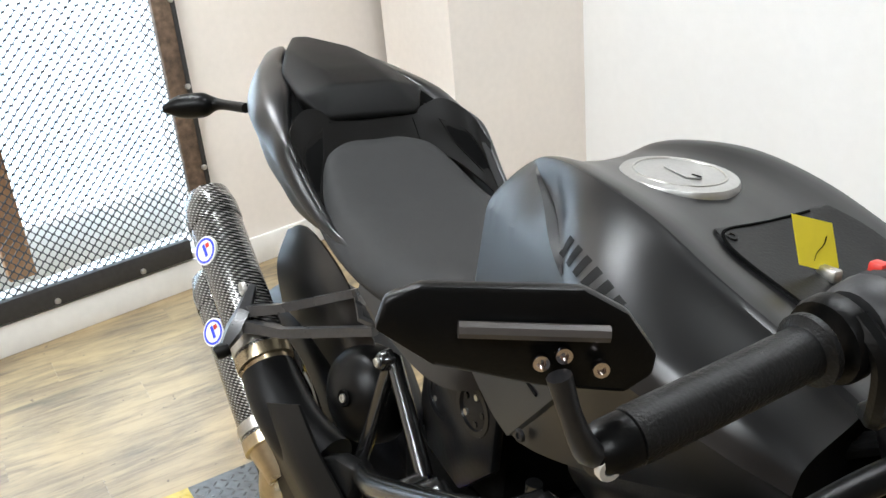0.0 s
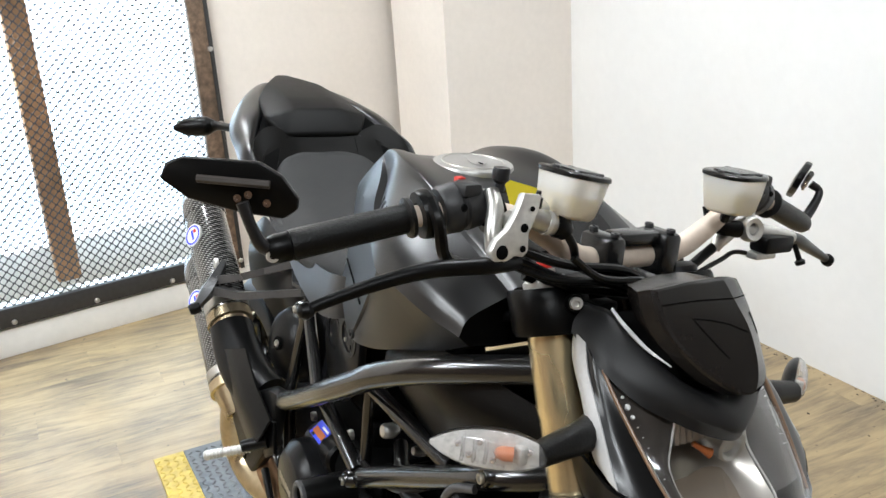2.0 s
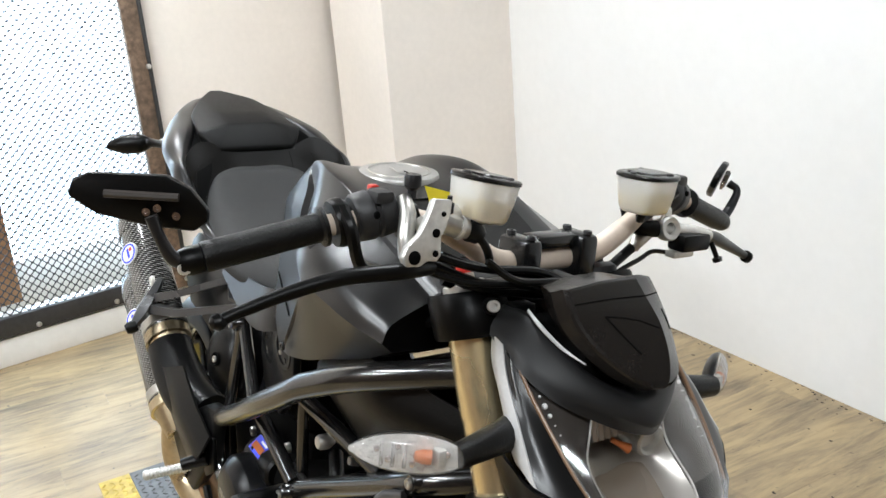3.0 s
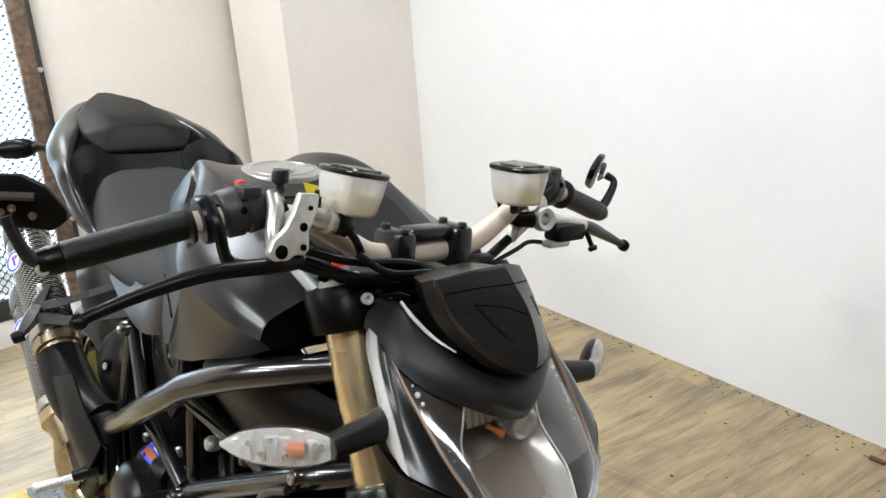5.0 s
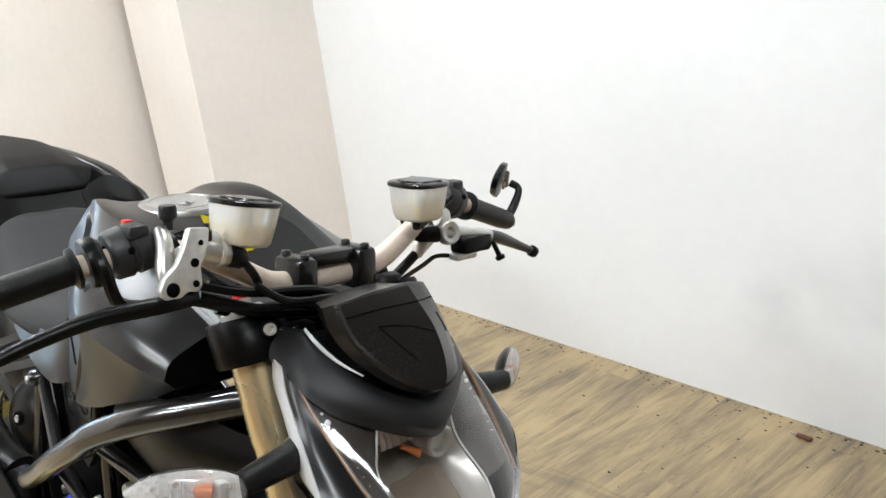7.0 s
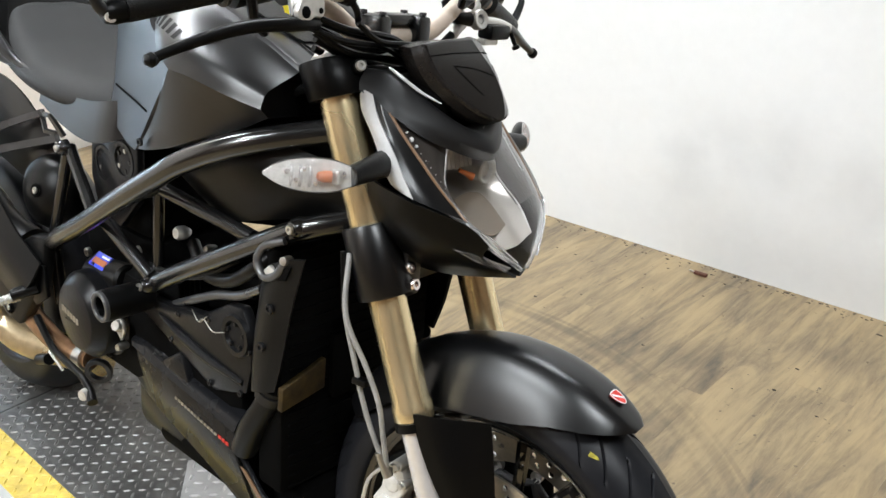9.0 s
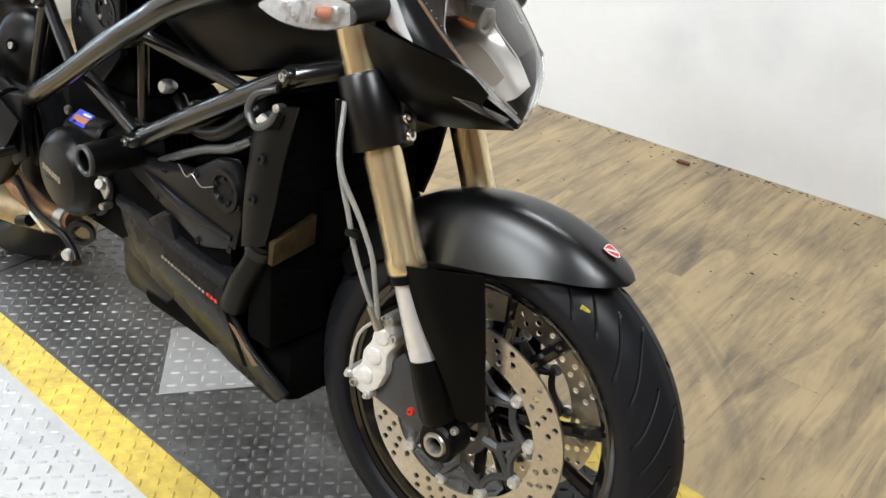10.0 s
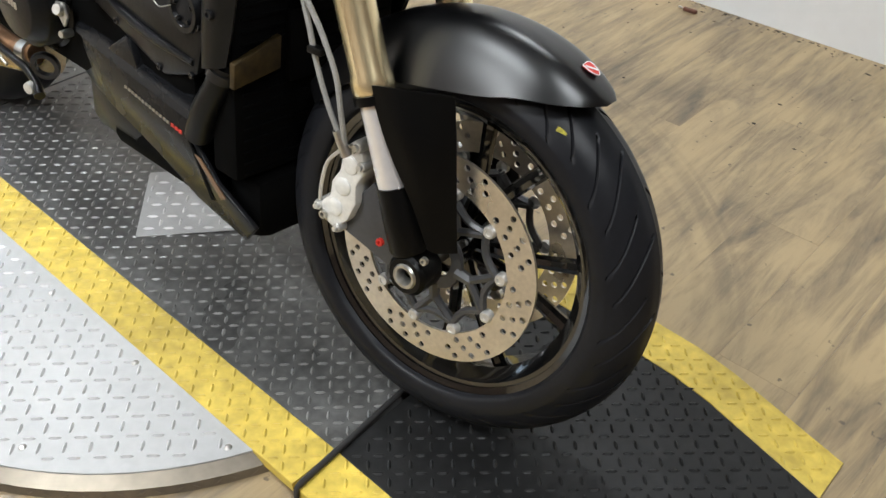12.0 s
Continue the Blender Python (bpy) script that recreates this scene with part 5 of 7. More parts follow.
for side in (-1, 1):
    y = lambda v: v * -side
    p, q = along_bar(0.0, 0.98, side)
    pv, qv = Vector(p), Vector(q)
    ax = (qv - pv).normalized()
    ln = (qv - pv).length
    prof = [(0.010, 0.0), (0.0146, 0.001)]
    for k in range(22):
        t = 0.004 + (ln - 0.010) * k / 22
        prof += [(0.0149, t), (0.0151, t + (ln - 0.01) / 22 * 0.45), (0.0149, t + (ln - 0.01) / 22 * 0.9)]
    prof += [(0.0155, ln - 0.006), (0.0205, ln - 0.004), (0.0205, ln), (0.011, ln)]
    grip = s("grip", lathed(prof, pv, ax, 24), M_GRIP, handlebar, "black ribbed rubber grip")
    flat = qv + ax * 0.012
    if side < 0:
        s("throttle_collar", lathed([(0.012, -0.004), (0.0235, -0.004), (0.0250, 0.0), (0.0250, 0.008), (0.0215, 0.012), (0.012, 0.012)], flat, ax, 24), M_PLASTIC, handlebar)
        s("throttle_tube", tubed([flat + Vector((0.012, 0.0, 0.018)), flat + Vector((0.030, 0.0, 0.0)), flat + Vector((0.028, 0.012, -0.035)), flat + Vector((0.010, 0.045, -0.050))], 0.0065, 8, 6), M_PLASTIC, handlebar)
    sw = flat + ax * 0.040
    pod = s("switch_pod", lathed([(0.012, -0.022), (0.022, -0.022), (0.025, -0.018), (0.026, -0.004), (0.0235, -0.002), (0.0235, 0.001), (0.026, 0.003), (0.0245, 0.018), (0.021, 0.022), (0.012, 0.022)], sw, ax, 20), M_POD, handlebar, "black switch pod")
    for dy in (-0.010, 0.010):
        s("screw", lathed([(0.0, 0.0005), (0.0030, 0.0005), (0.0040, -0.001)], (sw.x + 0.0245, sw.y + dy, sw.z + 0.004), (1, 0, 0.2), 10), M_DEEP, pod)
    s("switch_tab", boxed(sw.x + 0.012, sw.y, sw.z + 0.020, 0.022, 0.022, 0.014, 0.004), M_POD, pod)
    if side < 0:
        s("kill_switch", boxed(sw.x - 0.008, sw.y + 0.004, sw.z + 0.025, 0.009, 0.010, 0.007, 0.002), M_RED, pod, "red kill switch")
    # master cylinder with its clamp
    mc = Vector((-0.222, y(-0.200), 1.096))
    if side < 0:
        body = tubed([mc + Vector((0.0, y(0.052), 0.004)), mc + Vector((0.010, y(0.020), 0.002)), mc + Vector((0.016, y(-0.012), -0.004))], [0.013, 0.014, 0.0125], 12, 4)
        master = s("master_cylinder", body, M_CAST, None, "silver lever master cylinder")
        plate = [(-0.186, 1.120), (-0.208, 1.122), (-0.216, 1.104), (-0.226, 1.088), (-0.240, 1.078), (-0.246, 1.068), (-0.242, 1.058), (-0.228, 1.056), (-0.216, 1.062), (-0.206, 1.060), (-0.200, 1.066), (-0.200, 1.084), (-0.190, 1.098)]
        s("clamp_plate", slab([(-0.206 + (1.12 - pz) * 0.12, y(py), pz) for py, pz in plate], (1, 0, 0.12), 0.010, 0.0025), M_CAST, master)
        for py, pz, pr in ((-0.198, 1.108, 0.0026), (-0.207, 1.090, 0.0045), (-0.208, 1.070, 0.0034), (-0.233, 1.068, 0.0070)):
            s("socket", lathed([(0.0, 0.0012), (pr * 0.7, 0.0012), (pr, 0.0), (pr, -0.003)], (-0.195 + (1.12 - pz) * 0.12, y(py), pz), (1, 0, 0.12), 14), M_DEEP, master)
        s("clamp_body", tubed([(-0.240, y(-0.214), 1.116), (-0.226, y(-0.218), 1.102), (-0.216, y(-0.226), 1.082), (-0.210, y(-0.228), 1.062)], [0.0075, 0.0085, 0.0085, 0.0075], 10, 4), M_STEEL, master)
        s("barrel", tubed([(-0.206, y(-0.196), 1.100), (-0.200, y(-0.180), 1.094), (-0.196, y(-0.166), 1.090)], [0.011, 0.0115, 0.0105], 14, 3), M_STEEL, master, "clear grey cylinder barrel")
        s("barrel_ring", tubed([(-0.1985, y(-0.176), 1.0925), (-0.1975, y(-0.172), 1.0913)], 0.0125, 14, 1), M_CAST, master)
        s("barrel_cap", tubed([(-0.196, y(-0.166), 1.090), (-0.194, y(-0.159), 1.088), (-0.192, y(-0.152), 1.082)], [0.0118, 0.0122, 0.009], 14, 3), M_PLASTIC, master)
        s("outlet", tubed([(-0.192, y(-0.153), 1.083), (-0.190, y(-0.143), 1.070), (-0.196, y(-0.132), 1.056)], 0.0045, 10, 4), M_PLASTIC, master)
        s("bleed_nipple", lathed([(0.0, 0.014), (0.0025, 0.014), (0.003, 0.008), (0.0055, 0.007), (0.0055, -0.004)], (-0.203, y(-0.186), 1.110), (0.1, 0, 1), 10), M_DARKALU, master)
        s("pivot", lathed([(0.0, 0.016), (0.006, 0.016), (0.008, 0.013), (0.0085, -0.012)], (-0.205, y(-0.228), 1.058), (0, 0, 1), 16), M_DARKALU, master)
        s("bar_clamp", lathed([(0.012, -0.010), (0.0195, -0.010), (0.0205, 0.0), (0.0195, 0.010), (0.012, 0.010)], (-0.256, y(-0.200), 1.090), ax, 20), M_PLASTIC, master)
        s("knob", lathed([(0.0, 0.012), (0.008, 0.012), (0.009, 0.009), (0.009, 0.0), (0.005, -0.004), (0.005, -0.012)], (-0.238, y(-0.206), 1.128), (0, 0, 1), 14), M_STEEL if side > 0 else M_DARKALU, master)
        lv = [(-0.200, y(-0.205), 1.054), (-0.196, y(-0.240), 1.054), (-0.212, y(-0.298), 1.049), (-0.226, y(-0.345), 1.036), (-0.236, y(-0.390), 1.020), (-0.239, y(-0.409), 1.012)]
        lever = s("lever", tubed(lv, [0.0085, 0.0085, 0.0078, 0.0070, 0.0058, 0.0055], 12, 6), M_PLASTIC if side < 0 else M_DARKALU, master, "black lever with a ball end")
        s("ball", lathed([(0.0001, -0.0085), (0.006, -0.006), (0.0085, 0.0), (0.006, 0.006), (0.0001, 0.0085)], lv[-1], (0, 1, 0), 14), M_PLASTIC, lever)
    else:
        master = s("master_cylinder", boxed(-0.226, 0.238, 1.040, 0.030, 0.056, 0.024, 0.006), M_PLASTIC, None, "silver and black clutch lever perch")
        s("perch", tubed([(-0.246, 0.192, 1.058), (-0.238, 0.215, 1.054), (-0.226, 0.245, 1.052), (-0.220, 0.270, 1.046)], [0.011, 0.010, 0.009, 0.008], 12, 4), M_CAST, master)
        s("bar_clamp", lathed([(0.0125, -0.008), (0.0165, -0.008), (0.0175, 0.0), (0.0165, 0.008), (0.0125, 0.008)], (-0.252, 0.198, 1.076), ax, 22), M_CAST, master)
        s("clamp_ring", lathed([(0.008, 0.0), (0.008, 0.004), (0.014, 0.006), (0.016, 0.003), (0.016, -0.008)], (-0.232, 0.200, 1.058), (1, -0.2, 0.2), 20), M_CAST, master)
        s("lower_bracket", boxed(-0.230, 0.226, 1.024, 0.018, 0.040, 0.010, 0.003), M_CAST, master)
        s("pivot_screw", lathed([(0.0, 0.018), (0.006, 0.017), (0.007, 0.012), (0.0035, 0.010), (0.0035, -0.01)], (-0.209, 0.270, 1.030), (0.4, 0.3, -1), 12), M_PLASTIC, master)
        s("elbow", tubed([(-0.262, 0.150, 1.084), (-0.256, 0.153, 1.068), (-0.248, 0.164, 1.058), (-0.240, 0.185, 1.057)], [0.010, 0.010, 0.0105, 0.011], 12, 5), M_PLASTIC, master)
        s("banjo", tubed([(-0.246, 0.176, 1.050), (-0.249, 0.162, 1.040), (-0.250, 0.156, 1.030)], [0.008, 0.009, 0.007], 12, 3), M_STEEL, master)
        s("hose", tubed([(-0.250, 0.160, 1.036), (-0.250, 0.130, 1.018), (-0.243, 0.090, 1.000), (-0.230, 0.050, 0.975)], 0.0065, 10, 5), M_PLASTIC, master)
        s("switch_wire", tubed([(-0.240, 0.212, 1.024), (-0.238, 0.180, 1.028), (-0.232, 0.150, 1.022), (-0.222, 0.090, 1.008), (-0.215, 0.050, 0.980)], 0.0030, 8, 5), M_PLASTIC, master)
        lv = [(-0.222, 0.268, 1.047), (-0.228, 0.300, 1.038), (-0.238, 0.345, 1.022), (-0.243, 0.385, 1.007), (-0.244, 0.402, 1.000)]
        lever = s("lever", tubed(lv, [0.0080, 0.0088, 0.0075, 0.0058, 0.0055], 12, 6), M_DARKALU, master, "black lever with a ball end")
        s("ball", lathed([(0.0001, -0.0095), (0.0067, -0.0067), (0.0095, 0.0), (0.0067, 0.0067), (0.0001, 0.0095)], lv[-1], (0, 1, 0), 16), M_PLASTIC, lever)
    # reservoir
    rc = Vector((-0.208, -0.142, 1.1005) if side < 0 else (-0.208, 0.116, 1.095))
    TIP = Matrix.Translation(rc) @ Matrix.Rotation(radians(-8 if side < 0 else 0), 4, "X") @ Matrix.Translation(-rc)   # the near pot leans
    def tipped(bm):
        bm.transform(TIP)
        return bm
    def squarish(r, z, k):
        r *= 1.03
        return [rc + Vector(((r * (abs(math.cos(t)) ** k) * (1 if math.cos(t) >= 0 else -1)), (r * (abs(math.sin(t)) ** k) * (1 if math.sin(t) >= 0 else -1)), z)) for t in [2 * math.pi * i / 32 for i in range(32)]]
    bm = bmesh.new()
    loft(bm, [squarish(0.010, -0.006, 0.7), squarish(0.0225, -0.005, 0.66), squarish(0.0255, -0.001, 0.66), squarish(0.0290, 0.018, 0.66), squarish(0.0312, 0.036, 0.68)])
    pot = s("fluid_reservoir", tipped(bm), M_TANKLET, None, "milky fluid reservoir with a black lid", 50)
    bm = bmesh.new()
    loft(bm, [squarish(0.0215, -0.003, 0.66), squarish(0.0245, 0.001, 0.66), squarish(0.0275, 0.018, 0.66)])
    s("fluid", tipped(bm), M_FLUID, pot)
    bm = bmesh.new()
    loft(bm, [squarish(0.0308, 0.0362, 0.72), squarish(0.0330, 0.0368, 0.72), squarish(0.0332, 0.0405, 0.72), squarish(0.0312, 0.0420, 0.72), squarish(0.023, 0.0420, 0.75), squarish(0.021, 0.0440, 0.75), squarish(0.009, 0.0444, 0.8)])
    s("lid", tipped(bm), M_LID, pot, "black screwed lid")
    for k in range(3):
        t = 2 * math.pi * k / 3 + 0.5
        bolt(tuple(TIP @ (rc + Vector((0.026 * math.cos(t), 0.026 * math.sin(t), 0.042)))), (0, 0, 1), 0.004, 0.002, M_DARKALU, pot)
    s("reservoir_arm", tubed([rc + Vector((0, 0, -0.002)), rc + Vector((-0.010, y(-0.012), -0.016)), mc + Vector((0.0, y(0.010), 0.012))], 0.006, 8, 4), M_PLASTIC, pot)
    # bar end mirror
    arm = [(-0.297, y(-0.412), 1.055), (-0.296, y(-0.428), 1.058), (-0.298, y(-0.440), 1.078), (-0.302, y(-0.447), 1.098)]
    if side > 0:
        arm = [(-0.291, 0.394, 1.044), (-0.294, 0.416, 1.060), (-0.295, 0.430, 1.086), (-0.306, 0.422, 1.096)]
    # the far mirror is folded over a little
    FOLD = Matrix.Translation((-0.318, 0.416, 1.0955)) @ Matrix.Rotation(radians(-29), 4, "X") @ Matrix.Translation((0.322, -0.450, -1.108)) if side > 0 else Matrix()
    def folded(bm):
        bm.transform(FOLD)
        return bm
    mirror = s("bar_end_mirror", folded(slab([(-0.362, y(-0.504), 1.1088), (-0.360, y(-0.500), 1.1241), (-0.350, y(-0.488), 1.1313), (-0.306, y(-0.432), 1.1340), (-0.294, y(-0.414), 1.1232), (-0.286, y(-0.400), 1.1034), (-0.287, y(-0.400), 1.0926), (-0.294, y(-0.410), 1.0827), (-0.318, y(-0.440), 1.0836), (-0.346, y(-0.482), 1.0926)],
                                       (-0.8, y(0.6), 0), 0.010, 0.003)), M_PLASTIC, None, "black bar-end mirror on a short arm")
    s("mirror_glass", folded(slab([(-0.366, y(-0.494), 1.1106), (-0.358, y(-0.484), 1.1250), (-0.314, y(-0.428), 1.1286), (-0.298, y(-0.405), 1.1016), (-0.302, y(-0.412), 1.0890), (-0.326, y(-0.442), 1.0890)], (-0.8, y(0.6), 0), 0.001)), M_CHROME, mirror)
    s("mirror_rib", folded(tubed([(-0.335, y(-0.478), 1.1142), (-0.296, y(-0.424), 1.1151)], 0.004, 8, 1)), M_BEZEL, mirror)
    s("mirror_arm", tubed(arm, [0.0075, 0.0070, 0.0055, 0.0060], 10, 5), M_DARKALU, mirror)
    s("bar_end_plug", lathed([(0.0, 0.012), (0.010, 0.011), (0.0125, 0.006), (0.0140, 0.0), (0.0140, -0.012)], tuple(pv - ax * 0.012), -ax, 18), M_PLASTIC, mirror)
    bolt((pv.x + 0.004, pv.y + y(-0.018), pv.z - 0.007), (1, y(-0.3), 0), 0.0065, 0.004, M_CAST, mirror)
    for my, mz in ((-0.424, 1.098), (-0.438, 1.104), (-0.446, 1.100)):
        at = FOLD @ Vector((-0.3155 + (my + 0.447) * 0.72, y(my), mz))
        bolt(tuple(at), (0.8, y(-0.6), 0), 0.0042, 0.004, M_CHROME, mirror)
# bar risers
for y0 in (-0.045, 0.045):
    riser = s("bar_clamp_block", boxed(-0.245, y0, 1.037, 0.050, 0.030, 0.052, 0.008), M_LID, None, "black handlebar clamp")
    for dx in (-0.017, 0.017):
        bolt((-0.245 + dx, y0, 1.063), (0, 0, 1), 0.0055, 0.004, M_DARKALU, riser)
s("clamp_bridge", boxed(-0.245, 0, 1.056, 0.030, 0.065, 0.016, 0.005), M_LID, handlebar)
# air box between the frame tubes and wiring loom before the tank, blackened for the shade there
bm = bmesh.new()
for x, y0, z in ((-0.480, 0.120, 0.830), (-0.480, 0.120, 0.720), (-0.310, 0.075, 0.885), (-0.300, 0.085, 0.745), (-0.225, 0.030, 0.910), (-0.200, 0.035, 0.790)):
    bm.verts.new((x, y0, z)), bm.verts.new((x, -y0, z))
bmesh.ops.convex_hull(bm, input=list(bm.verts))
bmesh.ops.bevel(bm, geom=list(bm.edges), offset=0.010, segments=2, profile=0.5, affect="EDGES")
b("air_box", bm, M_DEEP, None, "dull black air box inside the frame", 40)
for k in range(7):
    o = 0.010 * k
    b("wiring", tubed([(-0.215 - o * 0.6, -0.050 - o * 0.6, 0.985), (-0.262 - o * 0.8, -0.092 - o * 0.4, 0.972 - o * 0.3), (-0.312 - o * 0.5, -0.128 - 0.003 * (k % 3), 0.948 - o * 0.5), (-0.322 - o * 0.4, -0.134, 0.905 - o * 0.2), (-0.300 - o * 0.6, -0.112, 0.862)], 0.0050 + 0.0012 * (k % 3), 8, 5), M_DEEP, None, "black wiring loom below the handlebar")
# cables and hoses about the head
for pts, r in (([(-0.215, -0.19, 1.060), (-0.200, -0.14, 1.046), (-0.196, -0.06, 1.036), (-0.200, 0.0, 1.012)], 0.0045),
               ([(-0.210, -0.21, 1.050), (-0.196, -0.16, 1.034), (-0.186, -0.09, 1.026), (-0.196, -0.02, 1.000)], 0.0040),
               ([(-0.230, -0.17, 1.055), (-0.215, -0.12, 1.040), (-0.205, -0.05, 1.028), (-0.215, 0.0, 1.000)], 0.0050),
               ([(-0.196, -0.060, 1.022), (-0.188, -0.010, 1.012), (-0.205, 0.030, 0.985)], 0.0040),
               ([(-0.222, -0.185, 1.048), (-0.205, -0.125, 1.026), (-0.190, -0.070, 1.024), (-0.178, -0.020, 1.016), (-0.190, 0.040, 0.995)], 0.0045),
               ([(-0.240, -0.165, 1.040), (-0.222, -0.120, 1.016), (-0.208, -0.075, 1.010), (-0.200, -0.030, 1.004), (-0.215, 0.015, 0.985)], 0.0050),
               ([(-0.250, -0.150, 1.030), (-0.240, -0.105, 1.008), (-0.226, -0.060, 0.998), (-0.222, -0.010, 0.990)], 0.0055),
               ([(-0.262, -0.140, 1.016), (-0.252, -0.095, 1.000), (-0.244, -0.050, 1.006), (-0.240, 0.010, 0.996)], 0.0050),
               ([(-0.190, -0.140, 1.056), (-0.180, -0.105, 1.034), (-0.172, -0.050, 1.030), (-0.176, 0.010, 1.018), (-0.196, 0.045, 1.000)], 0.0042)):
    s("cable", tubed(pts, r, 8, 6), M_PLASTIC, None, "black control cable")
for off in (0.0, 0.010):
    s("brake_hose", tubed([(-0.186 + off, -0.142, 0.760), (-0.174 + off, -0.146 - off, 0.680), (-0.152 + off * 2, -0.144, 0.610), (-0.140 + off * 3, -0.138, 0.560), (-0.122 + off * 2, -0.132, 0.510), (-0.100, -0.118, 0.450)], 0.0038, 8, 6), M_HOSE, None, "grey braided brake hose")
s("hose_clip", boxed(-0.140, -0.142, 0.585, 0.024, 0.014, 0.010, 0.002), M_PLASTIC)
s("hose_sleeve", tubed([(-0.186, -0.142, 0.760), (-0.174, -0.146, 0.680)], 0.0052, 8, 1), M_PLASTIC)
s("hose_union", tubed([(-0.112, -0.126, 0.480), (-0.098, -0.118, 0.445)], [0.006, 0.008], 10, 1), M_STEEL)
tag = b("key_tag", slab([(-0.419, -0.062, 1.0915), (-0.417, -0.009, 1.0760), (-0.411, 0.0065, 1.0285), (-0.413, -0.049, 1.0470)], (1, 0, 0.1), 0.0006), M_TAG, None, "yellow paper tag on the key")
b("tag_scribble", tubed([(-0.4145, -0.016, 1.066), (-0.4140, -0.019, 1.059), (-0.4135, -0.027, 1.054), (-0.4130, -0.030, 1.047)], 0.0006, 5, 3), M_INK, tag)
b("key", boxed(-0.405, -0.018, 1.036, 0.020, 0.012, 0.012, 0.003), M_STEEL, tag, "small steel key")

# ---- tank ----
TANK = [(-0.815, 0.925, 0.050, 0.925, 0.078, 0.890, 0.100, 0.855), (-0.795, 0.985, 0.062, 0.987, 0.093, 0.920, 0.124, 0.845), (-0.760, 1.040, 0.076, 1.048, 0.102, 0.944, 0.140, 0.835),
        (-0.715, 1.072, 0.086, 1.085, 0.113, 0.954, 0.155, 0.825), (-0.655, 1.085, 0.100, 1.099, 0.122, 0.965, 0.164, 0.818), (-0.590, 1.085, 0.116, 1.099, 0.162, 0.962, 0.181, 0.822),
        (-0.510, 1.074, 0.121, 1.085, 0.198, 0.966, 0.183, 0.842), (-0.430, 1.050, 0.123, 1.058, 0.203, 0.965, 0.182, 0.872), (-0.350, 1.022, 0.119, 1.030, 0.192, 0.950, 0.172, 0.900), (-0.297, 0.994, 0.108, 1.002, 0.174, 0.938, 0.161, 0.925)]
rings = []
for x, zc, yr, zr, ym, zm, yb, zb in TANK:
    zc, zr = zc - 0.012, zr - 0.012
    half = smooth_path([(0.0, zc), (yr * 0.55, zc + (zr - zc) * 0.30), (yr * 0.94, zr), (yr * 1.06, zr - 0.010), (ym * 0.93, zm + (zr - zm) * 0.42), (ym, zm)], 4) + smooth_path([(ym, zm), (ym * 0.47 + yb * 0.53, zm - (zm - zb) * 0.5), (yb, zb)], 4)[1:]
    ring = [(x, -p[0], p[1]) for p in half] + [(x, -yb * 0.6, zb - 0.004), (x, yb * 0.6, zb - 0.004)] + [(x, p[0], p[1]) for p in half[:0:-1]]
    rings.append(ring)
cols = [smooth_path(c, 9) for c in zip(*rings)]
bm = bmesh.new()
loft(bm, [list(r) for r in zip(*cols)])
facet = lambda x, z: 0.178 + 0.280 * (x + 0.60) - 0.13 * (z - 0.85)
crease_x = lambda z: -0.470 - ((z - 0.967) * 2.30 if z > 0.967 else (0.967 - z) * 0.94)
for dx, dz in ((-2.30, 1.0), (-0.94, -1.0)):
    for back in (0.0, 0.005):
        bmesh.ops.bisect_plane(bm, geom=bm.verts[:] + bm.edges[:] + bm.faces[:], dist=0.0002, plane_co=(-0.470 - back, 0, 0.967), plane_no=(dz, 0, -dx))
for v in bm.verts:
    # behind the bent crease the flank is a flat facet
    behind = crease_x(v.co.z) - v.co.x
    if behind > 0.0 and abs(v.co.y) > 0.07 and 0.80 < v.co.z < 1.07 and v.co.x > -0.80:
        w = min(1.0, behind / 0.005) * min(1.0, (1.07 - v.co.z) / 0.06) * min(1.0, (v.co.x + 0.80) / 0.03)
        v.co.y += (math.copysign(facet(v.co.x, v.co.z), v.co.y) - v.co.y) * w
bm.transform(Matrix.Translation((0, -0.006, 0)))
tank = b("fuel_tank", bm, M_SATIN, None, "satin black sculpted fuel tank", 17)
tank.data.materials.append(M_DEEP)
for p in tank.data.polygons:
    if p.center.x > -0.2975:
        p.material_index = 1            # front end behind the yoke, blackened for the shade there
cap = b("filler_cap", lathed([(0.0, 0.006), (0.022, 0.006), (0.040, 0.005), (0.050, 0.0058), (0.054, 0.0045), (0.058, 0.004), (0.060, 0.0), (0.060, -0.006)], (-0.590, -0.010, 1.0735), (0.06, 0, 1), 48), M_CAPMETAL, tank, "brushed steel filler cap")
b("cap_ring", lathed([(0.044, 0.0), (0.0445, 0.0014), (0.0465, 0.0014), (0.047, 0.0)], (-0.590, -0.010, 1.0788), (0.06, 0, 1), 48), M_STEEL, cap)
b("cap_flap", slab([(-0.570, -0.022, 1.0792), (-0.560, -0.010, 1.0785), (-0.570, 0.002, 1.0792), (-0.606, -0.003, 1.0812), (-0.606, -0.017, 1.0812)], (0.06, 0, 1), 0.0010, 0.0004, 1), M_CAPMETAL, cap)
b("keyhole", boxed(-0.568, -0.010, 1.0804, 0.012, 0.0022, 0.001), M_DEEP, cap)
skin = BVHTree.FromPolygons([v.co for v in tank.data.vertices], [p.vertices for p in tank.data.polygons])
def on_tank(p, lift):
    """The nearest point of the tank's skin, lifted off it."""
    hit, nor = skin.find_nearest(Vector(p))[:2]
    return hit + nor * lift
